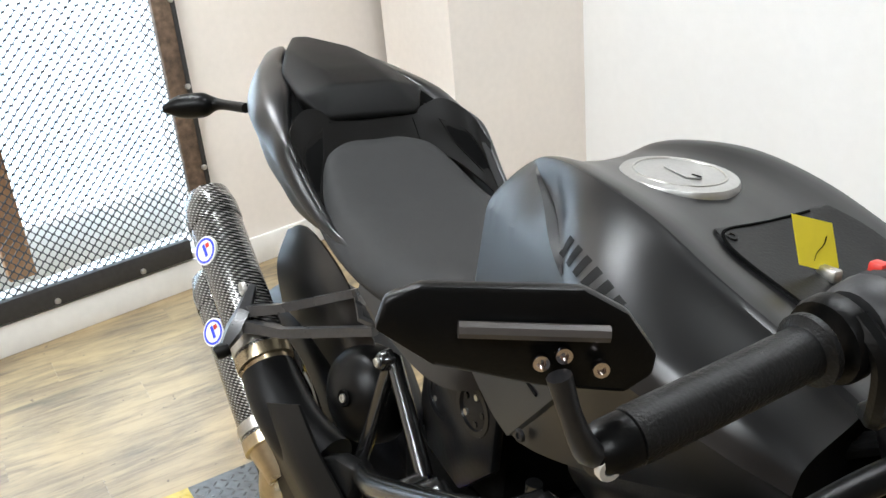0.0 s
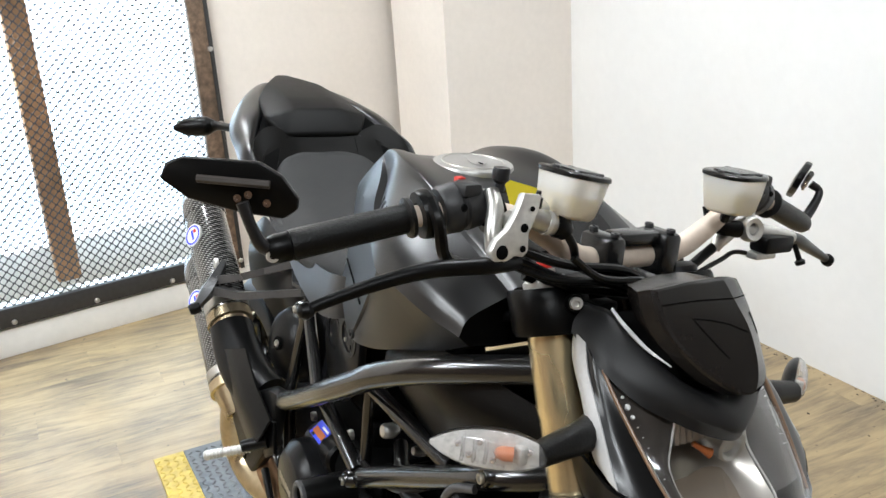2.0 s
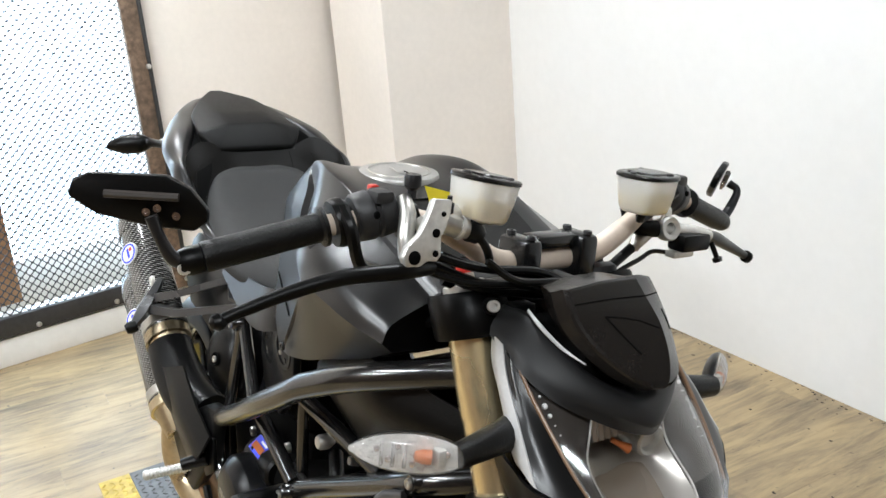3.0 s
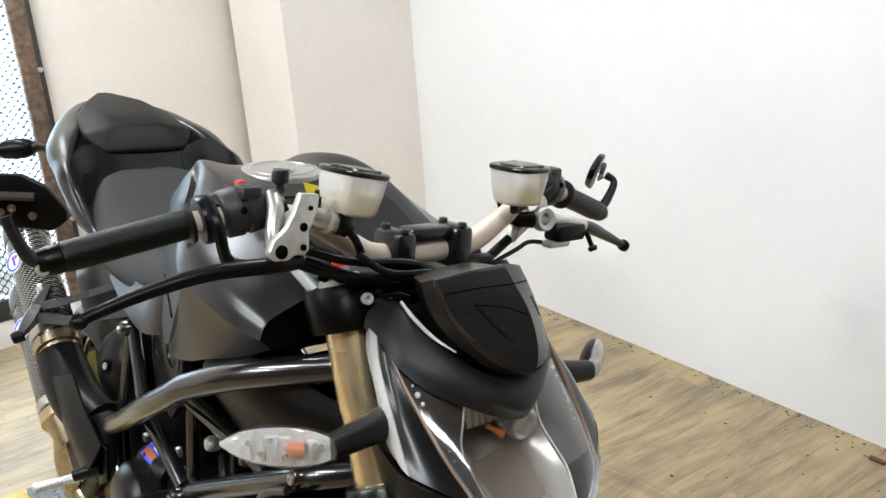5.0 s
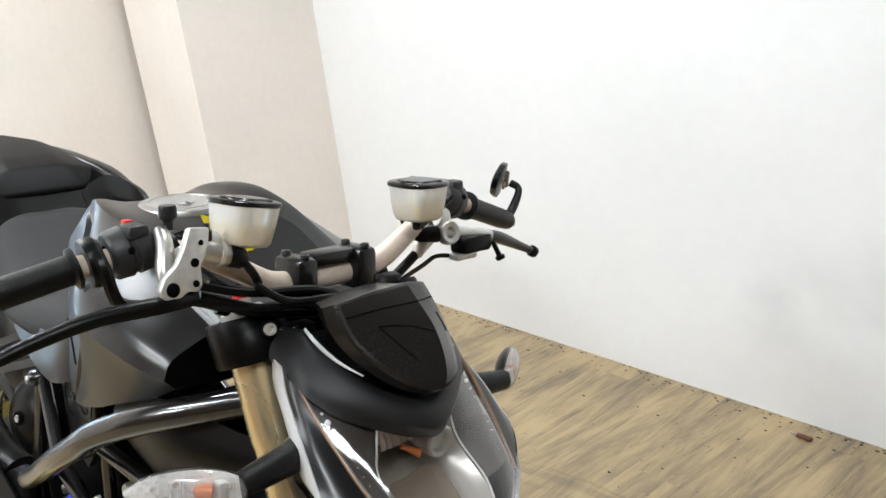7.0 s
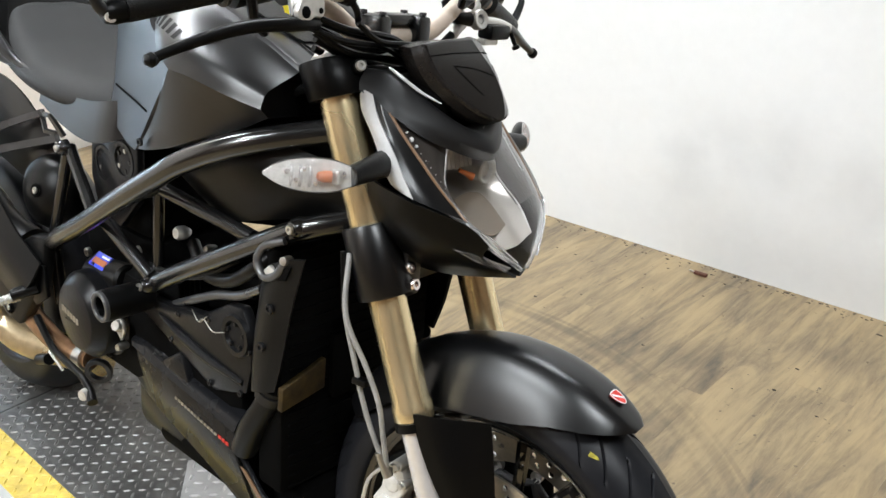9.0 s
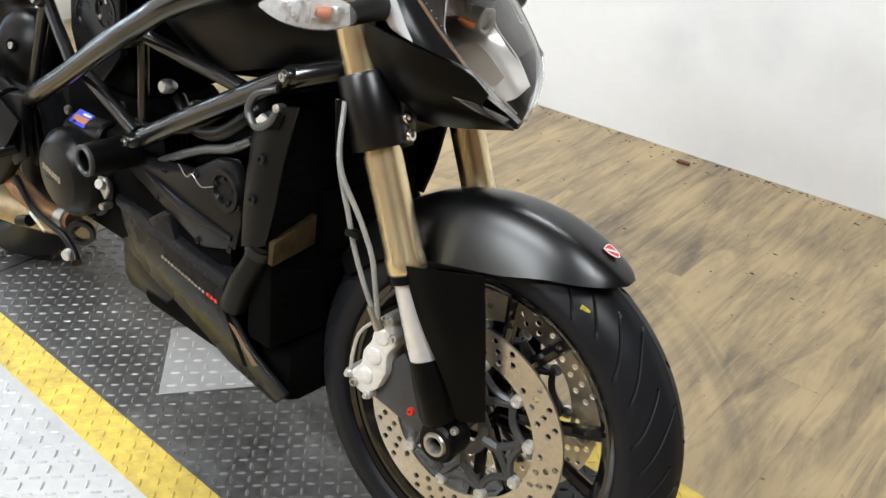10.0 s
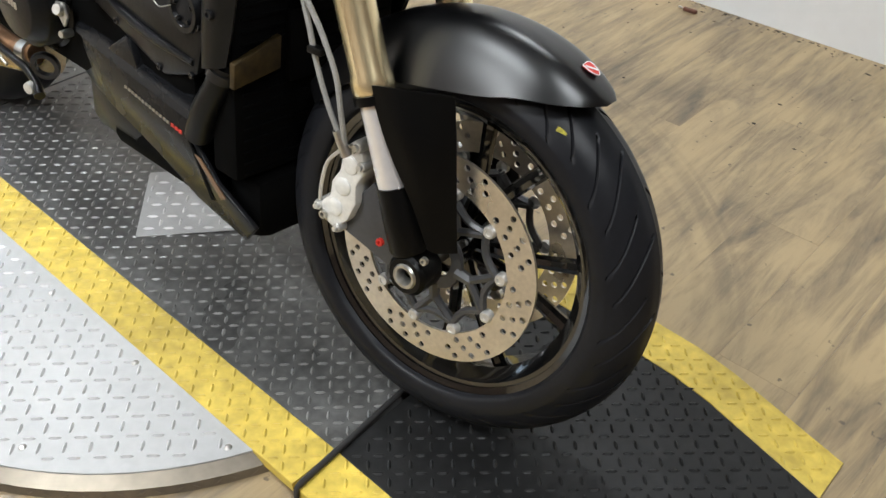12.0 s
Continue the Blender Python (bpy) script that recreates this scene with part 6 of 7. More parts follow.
rows = [[on_tank((x, y, 1.1), lift) for y in (-w, -w * 0.6, -w * 0.2, w * 0.2, w * 0.6, w)] for x, w, lift in ((-0.474, 0.068, 0.0005), (-0.468, 0.070, 0.003), (-0.430, 0.078, 0.003), (-0.390, 0.076, 0.003), (-0.350, 0.070, 0.003), (-0.312, 0.060, 0.003))]
b("tank_panel", shell(rows, 0.003, 3), M_PLASTIC, tank, "", 50)
b("panel_seam", tubed([on_tank(p, 0.0030) for p in ((-0.315, -0.064, 1.02), (-0.372, -0.076, 1.03), (-0.432, -0.083, 1.05), (-0.462, -0.080, 1.06), (-0.476, -0.064, 1.07), (-0.478, -0.030, 1.07), (-0.478, 0.0, 1.07), (-0.478, 0.050, 1.07))], 0.0016, 6, 5), M_DEEP, tank)
bolt(tuple(on_tank((-0.462, -0.066, 1.08), 0.003)), (0.3, 0, 1), 0.006, 0.002, M_PLASTIC, tank, False)
# maker's lettering on the tank side as plain dark bars that follow the paint
for side in (-1, 1):
    for k in range(6):
        c = Vector((-0.580, -0.156, 1.027)) + Vector((0.0205, -0.0072, -0.0018)) * k
        across, upward = Vector((0.94, -0.33, -0.08)) * 0.0062, Vector((0.30, 0.38, 0.86)) * 0.0105
        quad = [c + across * h + upward * v for h, v in ((-1, -1), (-0.4, -1), (0.4, -1), (1, -1), (1, 1), (0.4, 1), (-0.4, 1), (-1, 1))]
        bm = bmesh.new()
        rows = []
        for f in (0, 0.25, 0.5, 0.75, 1):
            rows.append([on_tank(Vector((a.x + (d.x - a.x) * f, (a.y + (d.y - a.y) * f) * -side, a.z + (d.z - a.z) * f)), 0.0007) for a, d in zip(quad[:4], quad[:3:-1])])
        grid(bm, rows)
        b("decal_bar", bm, M_INK, tank)
for side in (-1, 1):
    q = lambda pts: [(x, y * -side, z) for x, y, z in pts]
    b("panel_seam", tubed([on_tank((x, side * facet(x, z) - 0.006, z), 0.0006) for x, z in ((-0.755, 0.893), (-0.700, 0.891), (-0.630, 0.889), (-0.570, 0.886))], 0.0018, 6, 3), M_DEEP, tank)
    # lower front panel under the tank
    b("air_intake", shell([q([(-0.560, -0.150, 0.812), (-0.500, -0.160, 0.850), (-0.420, -0.165, 0.885), (-0.330, -0.160, 0.895), (-0.215, -0.110, 0.870)]),
                             q([(-0.550, -0.150, 0.790), (-0.500, -0.168, 0.815), (-0.420, -0.175, 0.835), (-0.320, -0.168, 0.840), (-0.200, -0.112, 0.835)]),
                             q([(-0.470, -0.130, 0.735), (-0.440, -0.140, 0.742), (-0.390, -0.145, 0.750), (-0.320, -0.138, 0.770), (-0.200, -0.100, 0.800)])], 0.004, 4), M_PLASTIC, tank, "black air box side", 50)
    bolt(q([(-0.585, -0.192, 0.836)])[0], (0, side, 0), 0.007, 0.004, M_DARKALU, tank, False)

# ---- seat and tail ----
SEAT = [(-0.770, 0.868, 0.095, 0.842), (-0.830, 0.878, 0.125, 0.845), (-0.920, 0.884, 0.150, 0.850), (-1.020, 0.892, 0.158, 0.858), (-1.120, 0.912, 0.150, 0.872), (-1.190, 0.942, 0.138, 0.892), (-1.232, 0.966, 0.118, 0.915), (-1.258, 0.972, 0.085, 0.930)]
rings = []
for x, zt, w, ze in SEAT:
    half = smooth_path([(0.0, zt), (w * 0.5, zt + 0.001), (w * 0.82, zt - 0.008), (w, ze), (w * 0.97, ze - 0.022), (w * 0.8, ze - 0.034)], 4)
    rings.append([(x, -p[0], p[1]) for p in half] + [(x, p[0], p[1]) for p in half[:0:-1]])
cols = [smooth_path(c, 4) for c in zip(*rings)]
bm = bmesh.new()
loft(bm, [list(r) for r in zip(*cols)])
b("rider_seat", bm, M_SEAT, None, "dark grey textured rider seat", 50)
OFF = Vector((0, 0.010, 0))
bm = bmesh.new()
for x, y0, z in ((-1.604, 0.010, 1.090), (-1.579, 0.014, 1.101), (-1.500, 0.060, 1.092), (-1.380, 0.050, 1.072), (-1.314, 0.052, 1.056), (-1.426, 0.102, 1.065), (-1.324, 0.116, 1.040), (-1.277, 0.086, 1.008), (-1.286, 0.084, 0.998), (-1.330, 0.104, 1.004), (-1.420, 0.094, 1.030), (-1.590, 0.030, 1.058)):
    bm.verts.new((x, y0 + OFF.y, z)), bm.verts.new((x, OFF.y - y0, z))
bmesh.ops.convex_hull(bm, input=list(bm.verts))
bmesh.ops.dissolve_limit(bm, angle_limit=radians(4), verts=list(bm.verts), edges=list(bm.edges))
bmesh.ops.bevel(bm, geom=list(bm.edges), offset=0.007, segments=3, profile=0.5, affect="EDGES")
b("pillion_pad", bm, M_PAD, None, "black faceted pillion pad", 60)
OFF = Vector((0, 0.018, 0))
# x, rim y, rim z, half width, height of the widest line, lower edge
TAIL = [(-0.880, 0.140, 0.862, 0.146, 0.856, 0.840), (-0.960, 0.152, 0.872, 0.158, 0.864, 0.842), (-1.040, 0.160, 0.877, 0.166, 0.868, 0.846), (-1.110, 0.164, 0.886, 0.171, 0.874, 0.850), (-1.170, 0.172, 0.925, 0.182, 0.902, 0.856),
        (-1.215, 0.178, 0.967, 0.190, 0.935, 0.864), (-1.250, 0.176, 0.993, 0.194, 0.960, 0.874), (-1.300, 0.158, 1.012, 0.190, 0.978, 0.890), (-1.360, 0.132, 1.040, 0.188, 0.998, 0.912), (-1.430, 0.108, 1.058, 0.170, 1.012, 0.940),
        (-1.500, 0.088, 1.072, 0.140, 1.026, 0.966), (-1.570, 0.056, 1.080, 0.098, 1.042, 0.995), (-1.630, 0.028, 1.078, 0.064, 1.050, 1.018), (-1.665, 0.010, 1.066, 0.020, 1.054, 1.035)]
tail = b("tail_unit", boxed(-1.330, 0.010, 0.955, 0.012, 0.20, 0.08, 0.004), M_SATIN, None, "satin black tail unit round the seat")
hump = [[(-1.250, 0.0, 0.950), (-1.246, -0.060, 0.948), (-1.222, -0.105, 0.935), (-1.175, -0.142, 0.900), (-1.110, -0.156, 0.868)],
        [(-1.270, 0.0, 0.975), (-1.266, -0.062, 0.974), (-1.244, -0.110, 0.962), (-1.205, -0.150, 0.930), (-1.140, -0.162, 0.884)],
        [(-1.282, 0.0, 0.992), (-1.279, -0.066, 0.991), (-1.262, -0.118, 0.990), (-1.232, -0.156, 0.962), (-1.172, -0.166, 0.905)],
        [(-1.292, 0.0, 1.004), (-1.290, -0.070, 1.006), (-1.290, -0.125, 1.022), (-1.258, -0.168, 0.996), (-1.205, -0.1765, 0.958)]]
bm = shell(both(hump), 0.004, 5)
bm.transform(Matrix.Translation(OFF))
hump_part = b("seat_hump", bm, M_TRIM, tail, "", 50)
wall_skin = BVHTree.FromPolygons([v.co for v in hump_part.data.vertices], [p.vertices for p in hump_part.data.polygons])
b("hump_seam", tubed([wall_skin.find_nearest(Vector((x, 0.082, z)))[0] for x, z in ((-1.236, 0.952), (-1.256, 0.972), (-1.280, 0.996))], 0.0011, 6, 3), M_DEEP, tail)
for side in (-1, 1):
    rows = []
    for x, yr, zr, w, zw, zl in TAIL:
        rows.append([(x, side * y + OFF.y, z) for y, z in ((yr - 0.014, zr - 0.012), (yr - 0.003, zr - 0.001), (yr + 0.62 * (w - yr), zw + 0.70 * (zr - zw)), (w, zw), (w * 0.95, zw - 0.35 * (zw - zl)), (w * 0.86, zl + 0.006), (w * 0.70, zl))])
    b("corner_filler", shell([[(-1.284, side * 0.105 + OFF.y, 1.010), (-1.270, side * 0.140 + OFF.y, 1.000), (-1.252, side * 0.170 + OFF.y, 0.986)], [(-1.325, side * 0.105 + OFF.y, 1.012), (-1.318, side * 0.130 + OFF.y, 1.010), (-1.310, side * 0.155 + OFF.y, 1.000)]], 0.004, 2), M_TRIM, tail)
    b("tail_side", shell(rows, 0.006, 4), M_SATIN, tail, "", 45)
    vent = []
    for x, y, z in ((-1.272, 0.114, 0.988), (-1.244, 0.152, 0.974), (-1.212, 0.166, 0.940), (-1.158, 0.164, 0.893), (-1.200, 0.150, 0.920), (-1.240, 0.126, 0.956)):
        hit, nor = wall_skin.find_nearest(Vector((x, side * y + OFF.y, z)))[:2]
        vent.append(hit + Vector((0.0016, -side * 0.0030, 0.0010)))
    b("vent", slab(vent, (0.5, -side, 0.3), 0.002, 0.0006, 1), M_DEEP, tail)
    b("vent_lip", tubed([p + Vector((0.0010, -side * 0.0016, 0.0006)) for p in vent + vent[:1]], 0.0013, 8, 4), M_TRIM, tail)
    q = lambda pts: [(x, y * -side, z) for x, y, z in pts]
    sig = b("rear_signal", tubed(q([(-1.600, -0.095, 0.970), (-1.680, -0.120, 0.965), (-1.700, -0.145, 0.962), (-1.725, -0.185, 0.957), (-1.735, -0.215, 0.953)]), [0.010, 0.011, 0.024, 0.022, 0.006], 12, 5), M_PLASTIC, None, "black rear turn signal")
    lean = lambda x, drop: -(0.144 + 0.04 * (x + 0.85) - max(0.0, x + 0.76) * 0.55 + 0.34 * drop - 1.7 * drop * drop)
    b("under_panel", shell([q([(x, lean(x, f * deep), z - f * deep) for x, z, deep in ((-0.690, 0.872, 0.050), (-0.750, 0.866, 0.070), (-0.830, 0.852, 0.070), (-0.930, 0.847, 0.055), (-1.030, 0.852, 0.035))]) for f in (0.0, 0.33, 0.67, 1.0)], 0.004, 3), M_SATIN, tail, "", 50)
rows = []
for x, yr, zr, w, zw, zl in TAIL[7:]:
    rows.append([(x, 0, zr - 0.006), (x, -yr * 0.5, zr - 0.007), (x, 0.011 - yr, zr - 0.010)])
bm = shell(both(rows), 0.004, 4)
bm.transform(Matrix.Translation(OFF))
b("tail_top", bm, M_DEEP, tail, "", 50)

# ---- trellis frame ----
frame_thing = b("trellis_frame", tubed([(-0.235, 0, 0.985), (-0.145, 0, 0.785)], 0.034, 20, 1), M_TUBE, None, "black tubular trellis frame")
for side in (-1, 1):
    q = lambda pts: [(x, y * -side, z) for x, y, z in pts]
    for pts, r in (([(-1.055, -0.136, 0.515), (-0.900, -0.190, 0.588), (-0.744, -0.210, 0.667), (-0.600, -0.225, 0.745), (-0.490, -0.226, 0.806), (-0.420, -0.218, 0.846), (-0.320, -0.180, 0.889), (-0.205, -0.080, 0.920)], 0.0175),
                   ([(-0.622, -0.160, 0.578), (-0.500, -0.158, 0.645), (-0.370, -0.154, 0.714), (-0.262, -0.146, 0.770), (-0.205, -0.100, 0.792), (-0.165, -0.045, 0.805)], 0.0165)):
        b("tube", tubed(q(pts), r, 14, 6), M_TUBE, frame_thing)
    for a, c, r in (((-0.765, -0.172, 0.662), (-0.622, -0.164, 0.592), 0.0125), ((-0.568, -0.172, 0.764), (-0.366, -0.142, 0.730), 0.0120), ((-0.610, -0.150, 0.752), (-0.622, -0.150, 0.600), 0.0095),
                    ((-0.955, -0.132, 0.742), (-1.040, -0.138, 0.530), 0.0115), ((-0.950, -0.132, 0.742), (-0.815, -0.160, 0.640), 0.0115), ((-1.045, -0.136, 0.520), (-1.020, -0.140, 0.400), 0.013),
                    ((-0.568, -0.170, 0.764), (-0.584, -0.222, 0.752), 0.0120), ((-0.764, -0.170, 0.662), (-0.774, -0.206, 0.652), 0.0125), ((-0.816, -0.158, 0.640), (-0.822, -0.200, 0.628), 0.0115)):
        b("tube", tubed(q([a, c]), r, 12, 1), M_TUBE, frame_thing)
    for p in ((-1.050, -0.150, 0.518), (-0.952, -0.146, 0.742), (-0.618, -0.178, 0.580), (-0.254, -0.152, 0.778)):
        b("lug", lathed([(0.0, 0.010), (0.010, 0.009), (0.014, 0.004), (0.016, -0.010)], q([p])[0], (0, side, 0), 14), M_TUBE, frame_thing)
        bolt((p[0], p[1] * -side + side * 0.010, p[2]), (0, side, 0), 0.007, 0.004, M_STEEL, frame_thing, False)

# ---- pillion peg hanger and exhaust (right side) ----
hanger = b("peg_hanger", tubed([(-1.337, -0.192, 0.722), (-1.300, -0.222, 0.694), (-1.293, -0.240, 0.672), (-1.285, -0.266, 0.641)], [0.008, 0.015, 0.017, 0.008], 5, 1), M_FORGE, None, "black forked footpeg hanger", 20)
for pts, r in (([(-1.302, -0.214, 0.694), (-1.240, -0.184, 0.716), (-1.112, -0.105, 0.776)], [0.013, 0.0105, 0.009]), ([(-1.295, -0.224, 0.674), (-1.220, -0.185, 0.682), (-1.058, -0.105, 0.734)], [0.014, 0.011, 0.010]),
               ([(-1.110, -0.108, 0.770), (-1.085, -0.115, 0.745), (-1.060, -0.105, 0.742)], [0.006] * 3), ([(-1.100, -0.110, 0.775), (-1.060, -0.115, 0.780), (-1.040, -0.100, 0.740)], [0.006] * 3)):
    b("arm", tubed(pts, r, 4, 1), M_FORGE, hanger, "", 20)
b("tip", lathed([(0.0, 0.012), (0.010, 0.011), (0.013, 0.004), (0.013, -0.012)], (-1.285, -0.268, 0.641), (0, -1, -0.3), 14), M_PLASTIC, hanger)
bolt((-1.337, -0.205, 0.720), (0, -1, 0), 0.012, 0.008, M_CAST, hanger, False)

def silencer(a, c, r, name_ring):
    a, c = Vector(a), Vector(c)
    d = (c - a).normalized()
    ln = (c - a).length
    up = Vector((0, 0, 1))
    u = (up - d * up.dot(d)).normalized()
    v = d.cross(u)
    def ring(t, k, e=1.12):
        return [a + d * t + u * r * e * k * math.sin(w) + v * r * k * math.cos(w) for w in [2 * math.pi * i / 36 for i in range(36)]]
    bm = bmesh.new()
    loft(bm, [ring(0.02, 0.97), ring(0.024, 1.0), ring(ln - 0.05, 1.0), ring(ln - 0.045, 0.98)])
    can = b("silencer", bm, M_CARBON, None, "carbon fibre silencer with steel ends", 50)
    bm = bmesh.new()
    loft(bm, [ring(ln - 0.052, 1.03), ring(ln - 0.048, 1.045), ring(ln - 0.020, 1.04), ring(ln + 0.012, 0.90), ring(ln + 0.022, 0.62), ring(ln + 0.022, 0.40), ring(ln - 0.01, 0.38)])
    b("end_cap", bm, M_CARBON, can, "carbon end cap", 50)
    for t in (0.002, 0.030):
        bm = bmesh.new()
        loft(bm, [ring(t, 0.98), ring(t + 0.001, 1.04), ring(t + 0.022, 1.04), ring(t + 0.023, 0.98)])
        b("band", bm, M_STEEL if t > 0.02 else M_TITAN, can)
    bm = bmesh.new()
    loft(bm, [ring(0.004, 0.90), ring(-0.03, 0.72), ring(-0.06, 0.55)])
    b("inlet_cone", bm, M_TITAN, can)
    return can, a, d, u, v, ln
can1, a1, d1, u1, v1, ln1 = silencer((-1.290, -0.190, 0.592), (-1.560, -0.190, 0.806), 0.047, "upper")
can2, a2, d2, u2, v2, ln2 = silencer((-1.275, -0.190, 0.440), (-1.545, -0.190, 0.655), 0.047, "lower")
for can, a, d, u, v, ln in ((can1, a1, d1, u1, v1, ln1), (can2, a2, d2, u2, v2, ln2)):
    out = Vector((0.45, -0.85, 0.28)).normalized()
    out = (out - d * out.dot(d)).normalized()
    c = a + d * (ln - 0.115) + out * 0.0485
    sidev = d.cross(out)
    for r0, r1, m, h in ((0.0, 0.026, M_WHITE, 0.0016), (0.019, 0.023, M_BLUE, 0.0022)):
        b("badge", lathed([(r0, h), (r1, h), (r1, -0.004), (r0, -0.004)], c, out, 28, closed=r0 > 0), m, can)
    b("badge_bar", slab([c + out * 0.0018 + d * p + sidev * w for p, w in ((-0.012, -0.003), (0.012, -0.003), (0.012, 0.003), (-0.012, 0.003))], out, 0.0008), M_BLUE, can)
    b("badge_bar", slab([c + out * 0.0018 + d * p + sidev * w for p, w in ((0.002, 0.005), (0.010, 0.005), (0.010, 0.013), (0.002, 0.013))], out, 0.0008), M_RED, can)
b("exhaust_pipe", tubed([(-1.255, -0.190, 0.420), (-1.262, -0.186, 0.350), (-1.250, -0.170, 0.290), (-1.190, -0.150, 0.262), (-1.080, -0.120, 0.262), (-0.960, -0.090, 0.275)], [0.032, 0.036, 0.038, 0.040, 0.036, 0.034], 20, 6), M_TITAN, None, "gold heat-tinted exhaust pipe")
head2 = b("exhaust_header", tubed([(-1.140, -0.172, 0.372), (-1.060, -0.172, 0.345), (-0.990, -0.170, 0.330), (-0.930, -0.166, 0.326), (-0.870, -0.160, 0.335)], [0.020, 0.021, 0.021, 0.020, 0.019], 16, 6), M_COPPER, None, "browned steel exhaust header")
b("header_clamp", tubed([(-0.905, -0.164, 0.329), (-0.880, -0.161, 0.333)], 0.0245, 18, 1), M_STEEL, head2)
b("joint_ring", lathed([(0.018, -0.006), (0.026, -0.006), (0.028, 0.0), (0.026, 0.006), (0.018, 0.006)], (-0.842, -0.160, 0.322), (0.6, -0.7, -0.1), 24, closed=True), M_DARKALU, head2)
pipe = b("upper_exhaust_pipe", tubed([(-1.284, -0.190, 0.588), (-1.245, -0.190, 0.560), (-1.200, -0.186, 0.532), (-1.160, -0.178, 0.514), (-1.100, -0.160, 0.500)], [0.046, 0.049, 0.050, 0.050, 0.044], 22, 6), M_SHIELD, None, "black shrouded exhaust pipe")
shield_plate = b("heat_shield", slab([(-1.300, -0.200, 0.470), (-1.225, -0.205, 0.395), (-1.140, -0.205, 0.345), (-1.085, -0.205, 0.345), (-1.010, -0.190, 0.440), (-0.985, -0.180, 0.560), (-1.040, -0.185, 0.550), (-1.130, -0.195, 0.500)], (0, 1, 0.1), 0.030, 0.007), M_SHIELD, None, "black moulded heat shield")
b("shield_rib", shell([[(-1.318, -0.205, 0.530), (-1.255, -0.208, 0.480), (-1.205, -0.208, 0.450), (-1.114, -0.205, 0.410)], [(-1.215, -0.226, 0.570), (-1.150, -0.226, 0.535), (-1.100, -0.224, 0.505), (-1.010, -0.214, 0.455)], [(-1.120, -0.205, 0.606), (-1.085, -0.204, 0.578), (-1.050, -0.202, 0.552), (-0.985, -0.194, 0.510)]], 0.005, 4), M_SHIELD, shield_plate, "", 30)
for p in ((-1.150, -0.207, 0.470), (-1.120, -0.207, 0.375)):
    b("recess", lathed([(0.0, -0.002), (0.009, -0.002), (0.013, 0.002), (0.0145, 0.0)], p, (0, -1, 0), 16), M_DEEP, shield_plate)
    bolt((p[0], p[1] - 0.001, p[2]), (0, -1, 0), 0.006, 0.003, M_STEEL, shield_plate, False)
dome = b("swingarm_cover", lathed([(0.0, 0.030), (0.020, 0.029), (0.045, 0.023), (0.066, 0.010), (0.076, -0.008), (0.078, -0.04)], (-1.075, -0.128, 0.622), (0.15, -1, 0.15), 36), M_PLASTIC, None, "black domed swingarm pivot cover")
b("recess", lathed([(0.0, 0.0005), (0.009, 0.0005), (0.012, 0.003), (0.014, 0.001)], (-1.060, -0.156, 0.634), (0.2, -1, 0.2), 16), M_DEEP, dome)
bolt((-1.060, -0.157, 0.634), (0.2, -1, 0.2), 0.007, 0.003, M_STEEL, dome, False)
b("hugger", shell([[(-1.090, -0.090, 0.700), (-1.180, -0.105, 0.790), (-1.300, -0.108, 0.825), (-1.400, -0.100, 0.790)], [(-1.080, -0.105, 0.640), (-1.180, -0.118, 0.705), (-1.300, -0.120, 0.730), (-1.420, -0.115, 0.720)], [(-1.110, -0.100, 0.560), (-1.190, -0.112, 0.610), (-1.300, -0.115, 0.640), (-1.410, -0.110, 0.640)]], 0.004, 4), M_SATIN, None, "black rear wheel hugger", 50)

# ---- rider's peg and brake pedal ----
peg = b("footpeg", tubed([(-1.010, -0.190, 0.452), (-1.030, -0.222, 0.440), (-1.035, -0.235, 0.436)], [0.014, 0.013, 0.011], 12, 4), M_PLASTIC, None, "ribbed alloy footpeg")
prof = [(0.0, 0.0)]
for k in range(12):
    t = 0.0065 * k
    prof += [(0.0098, t), (0.0098, t + 0.0038), (0.0078, t + 0.0042), (0.0078, t + 0.0062)]
prof += [(0.010, 0.078), (0.0105, 0.084), (0.007, 0.089), (0.0, 0.090)]
b("peg_bar", lathed(prof, (-1.037, -0.218, 0.430), (-0.22, -0.95, -0.12), 18), M_CAST, peg)
b("heel_plate", slab([(-1.075, -0.178, 0.500), (-0.990, -0.178, 0.500), (-0.975, -0.182, 0.440), (-1.020, -0.186, 0.410), (-1.070, -0.182, 0.430)], (0, -1, 0), 0.008, 0.002), M_PLASTIC, peg)
pedal = b("brake_pedal", tubed([(-1.030, -0.190, 0.380), (-0.960, -0.196, 0.342), (-0.890, -0.200, 0.336), (-0.830, -0.202, 0.332), (-0.790, -0.206, 0.318), (-0.765, -0.214, 0.305)], [0.008, 0.007, 0.007, 0.007, 0.008, 0.010], 10, 5), M_PLASTIC, None, "black rear brake pedal")
b("pedal_tip", lathed([(0.0, 0.010), (0.010, 0.009), (0.012, 0.0), (0.010, -0.01)], (-0.792, -0.214, 0.312), (0.3, -1, 0), 14), M_CAST, pedal)
b("return_spring", tubed([(-1.000, -0.205, 0.300), (-0.955, -0.205, 0.318)], 0.012, 14, 1), M_PLASTIC, pedal)
b("pedal_link", tubed([(-0.955, -0.204, 0.335), (-0.905, -0.202, 0.312)], 0.003, 8, 1), M_STEEL, pedal)

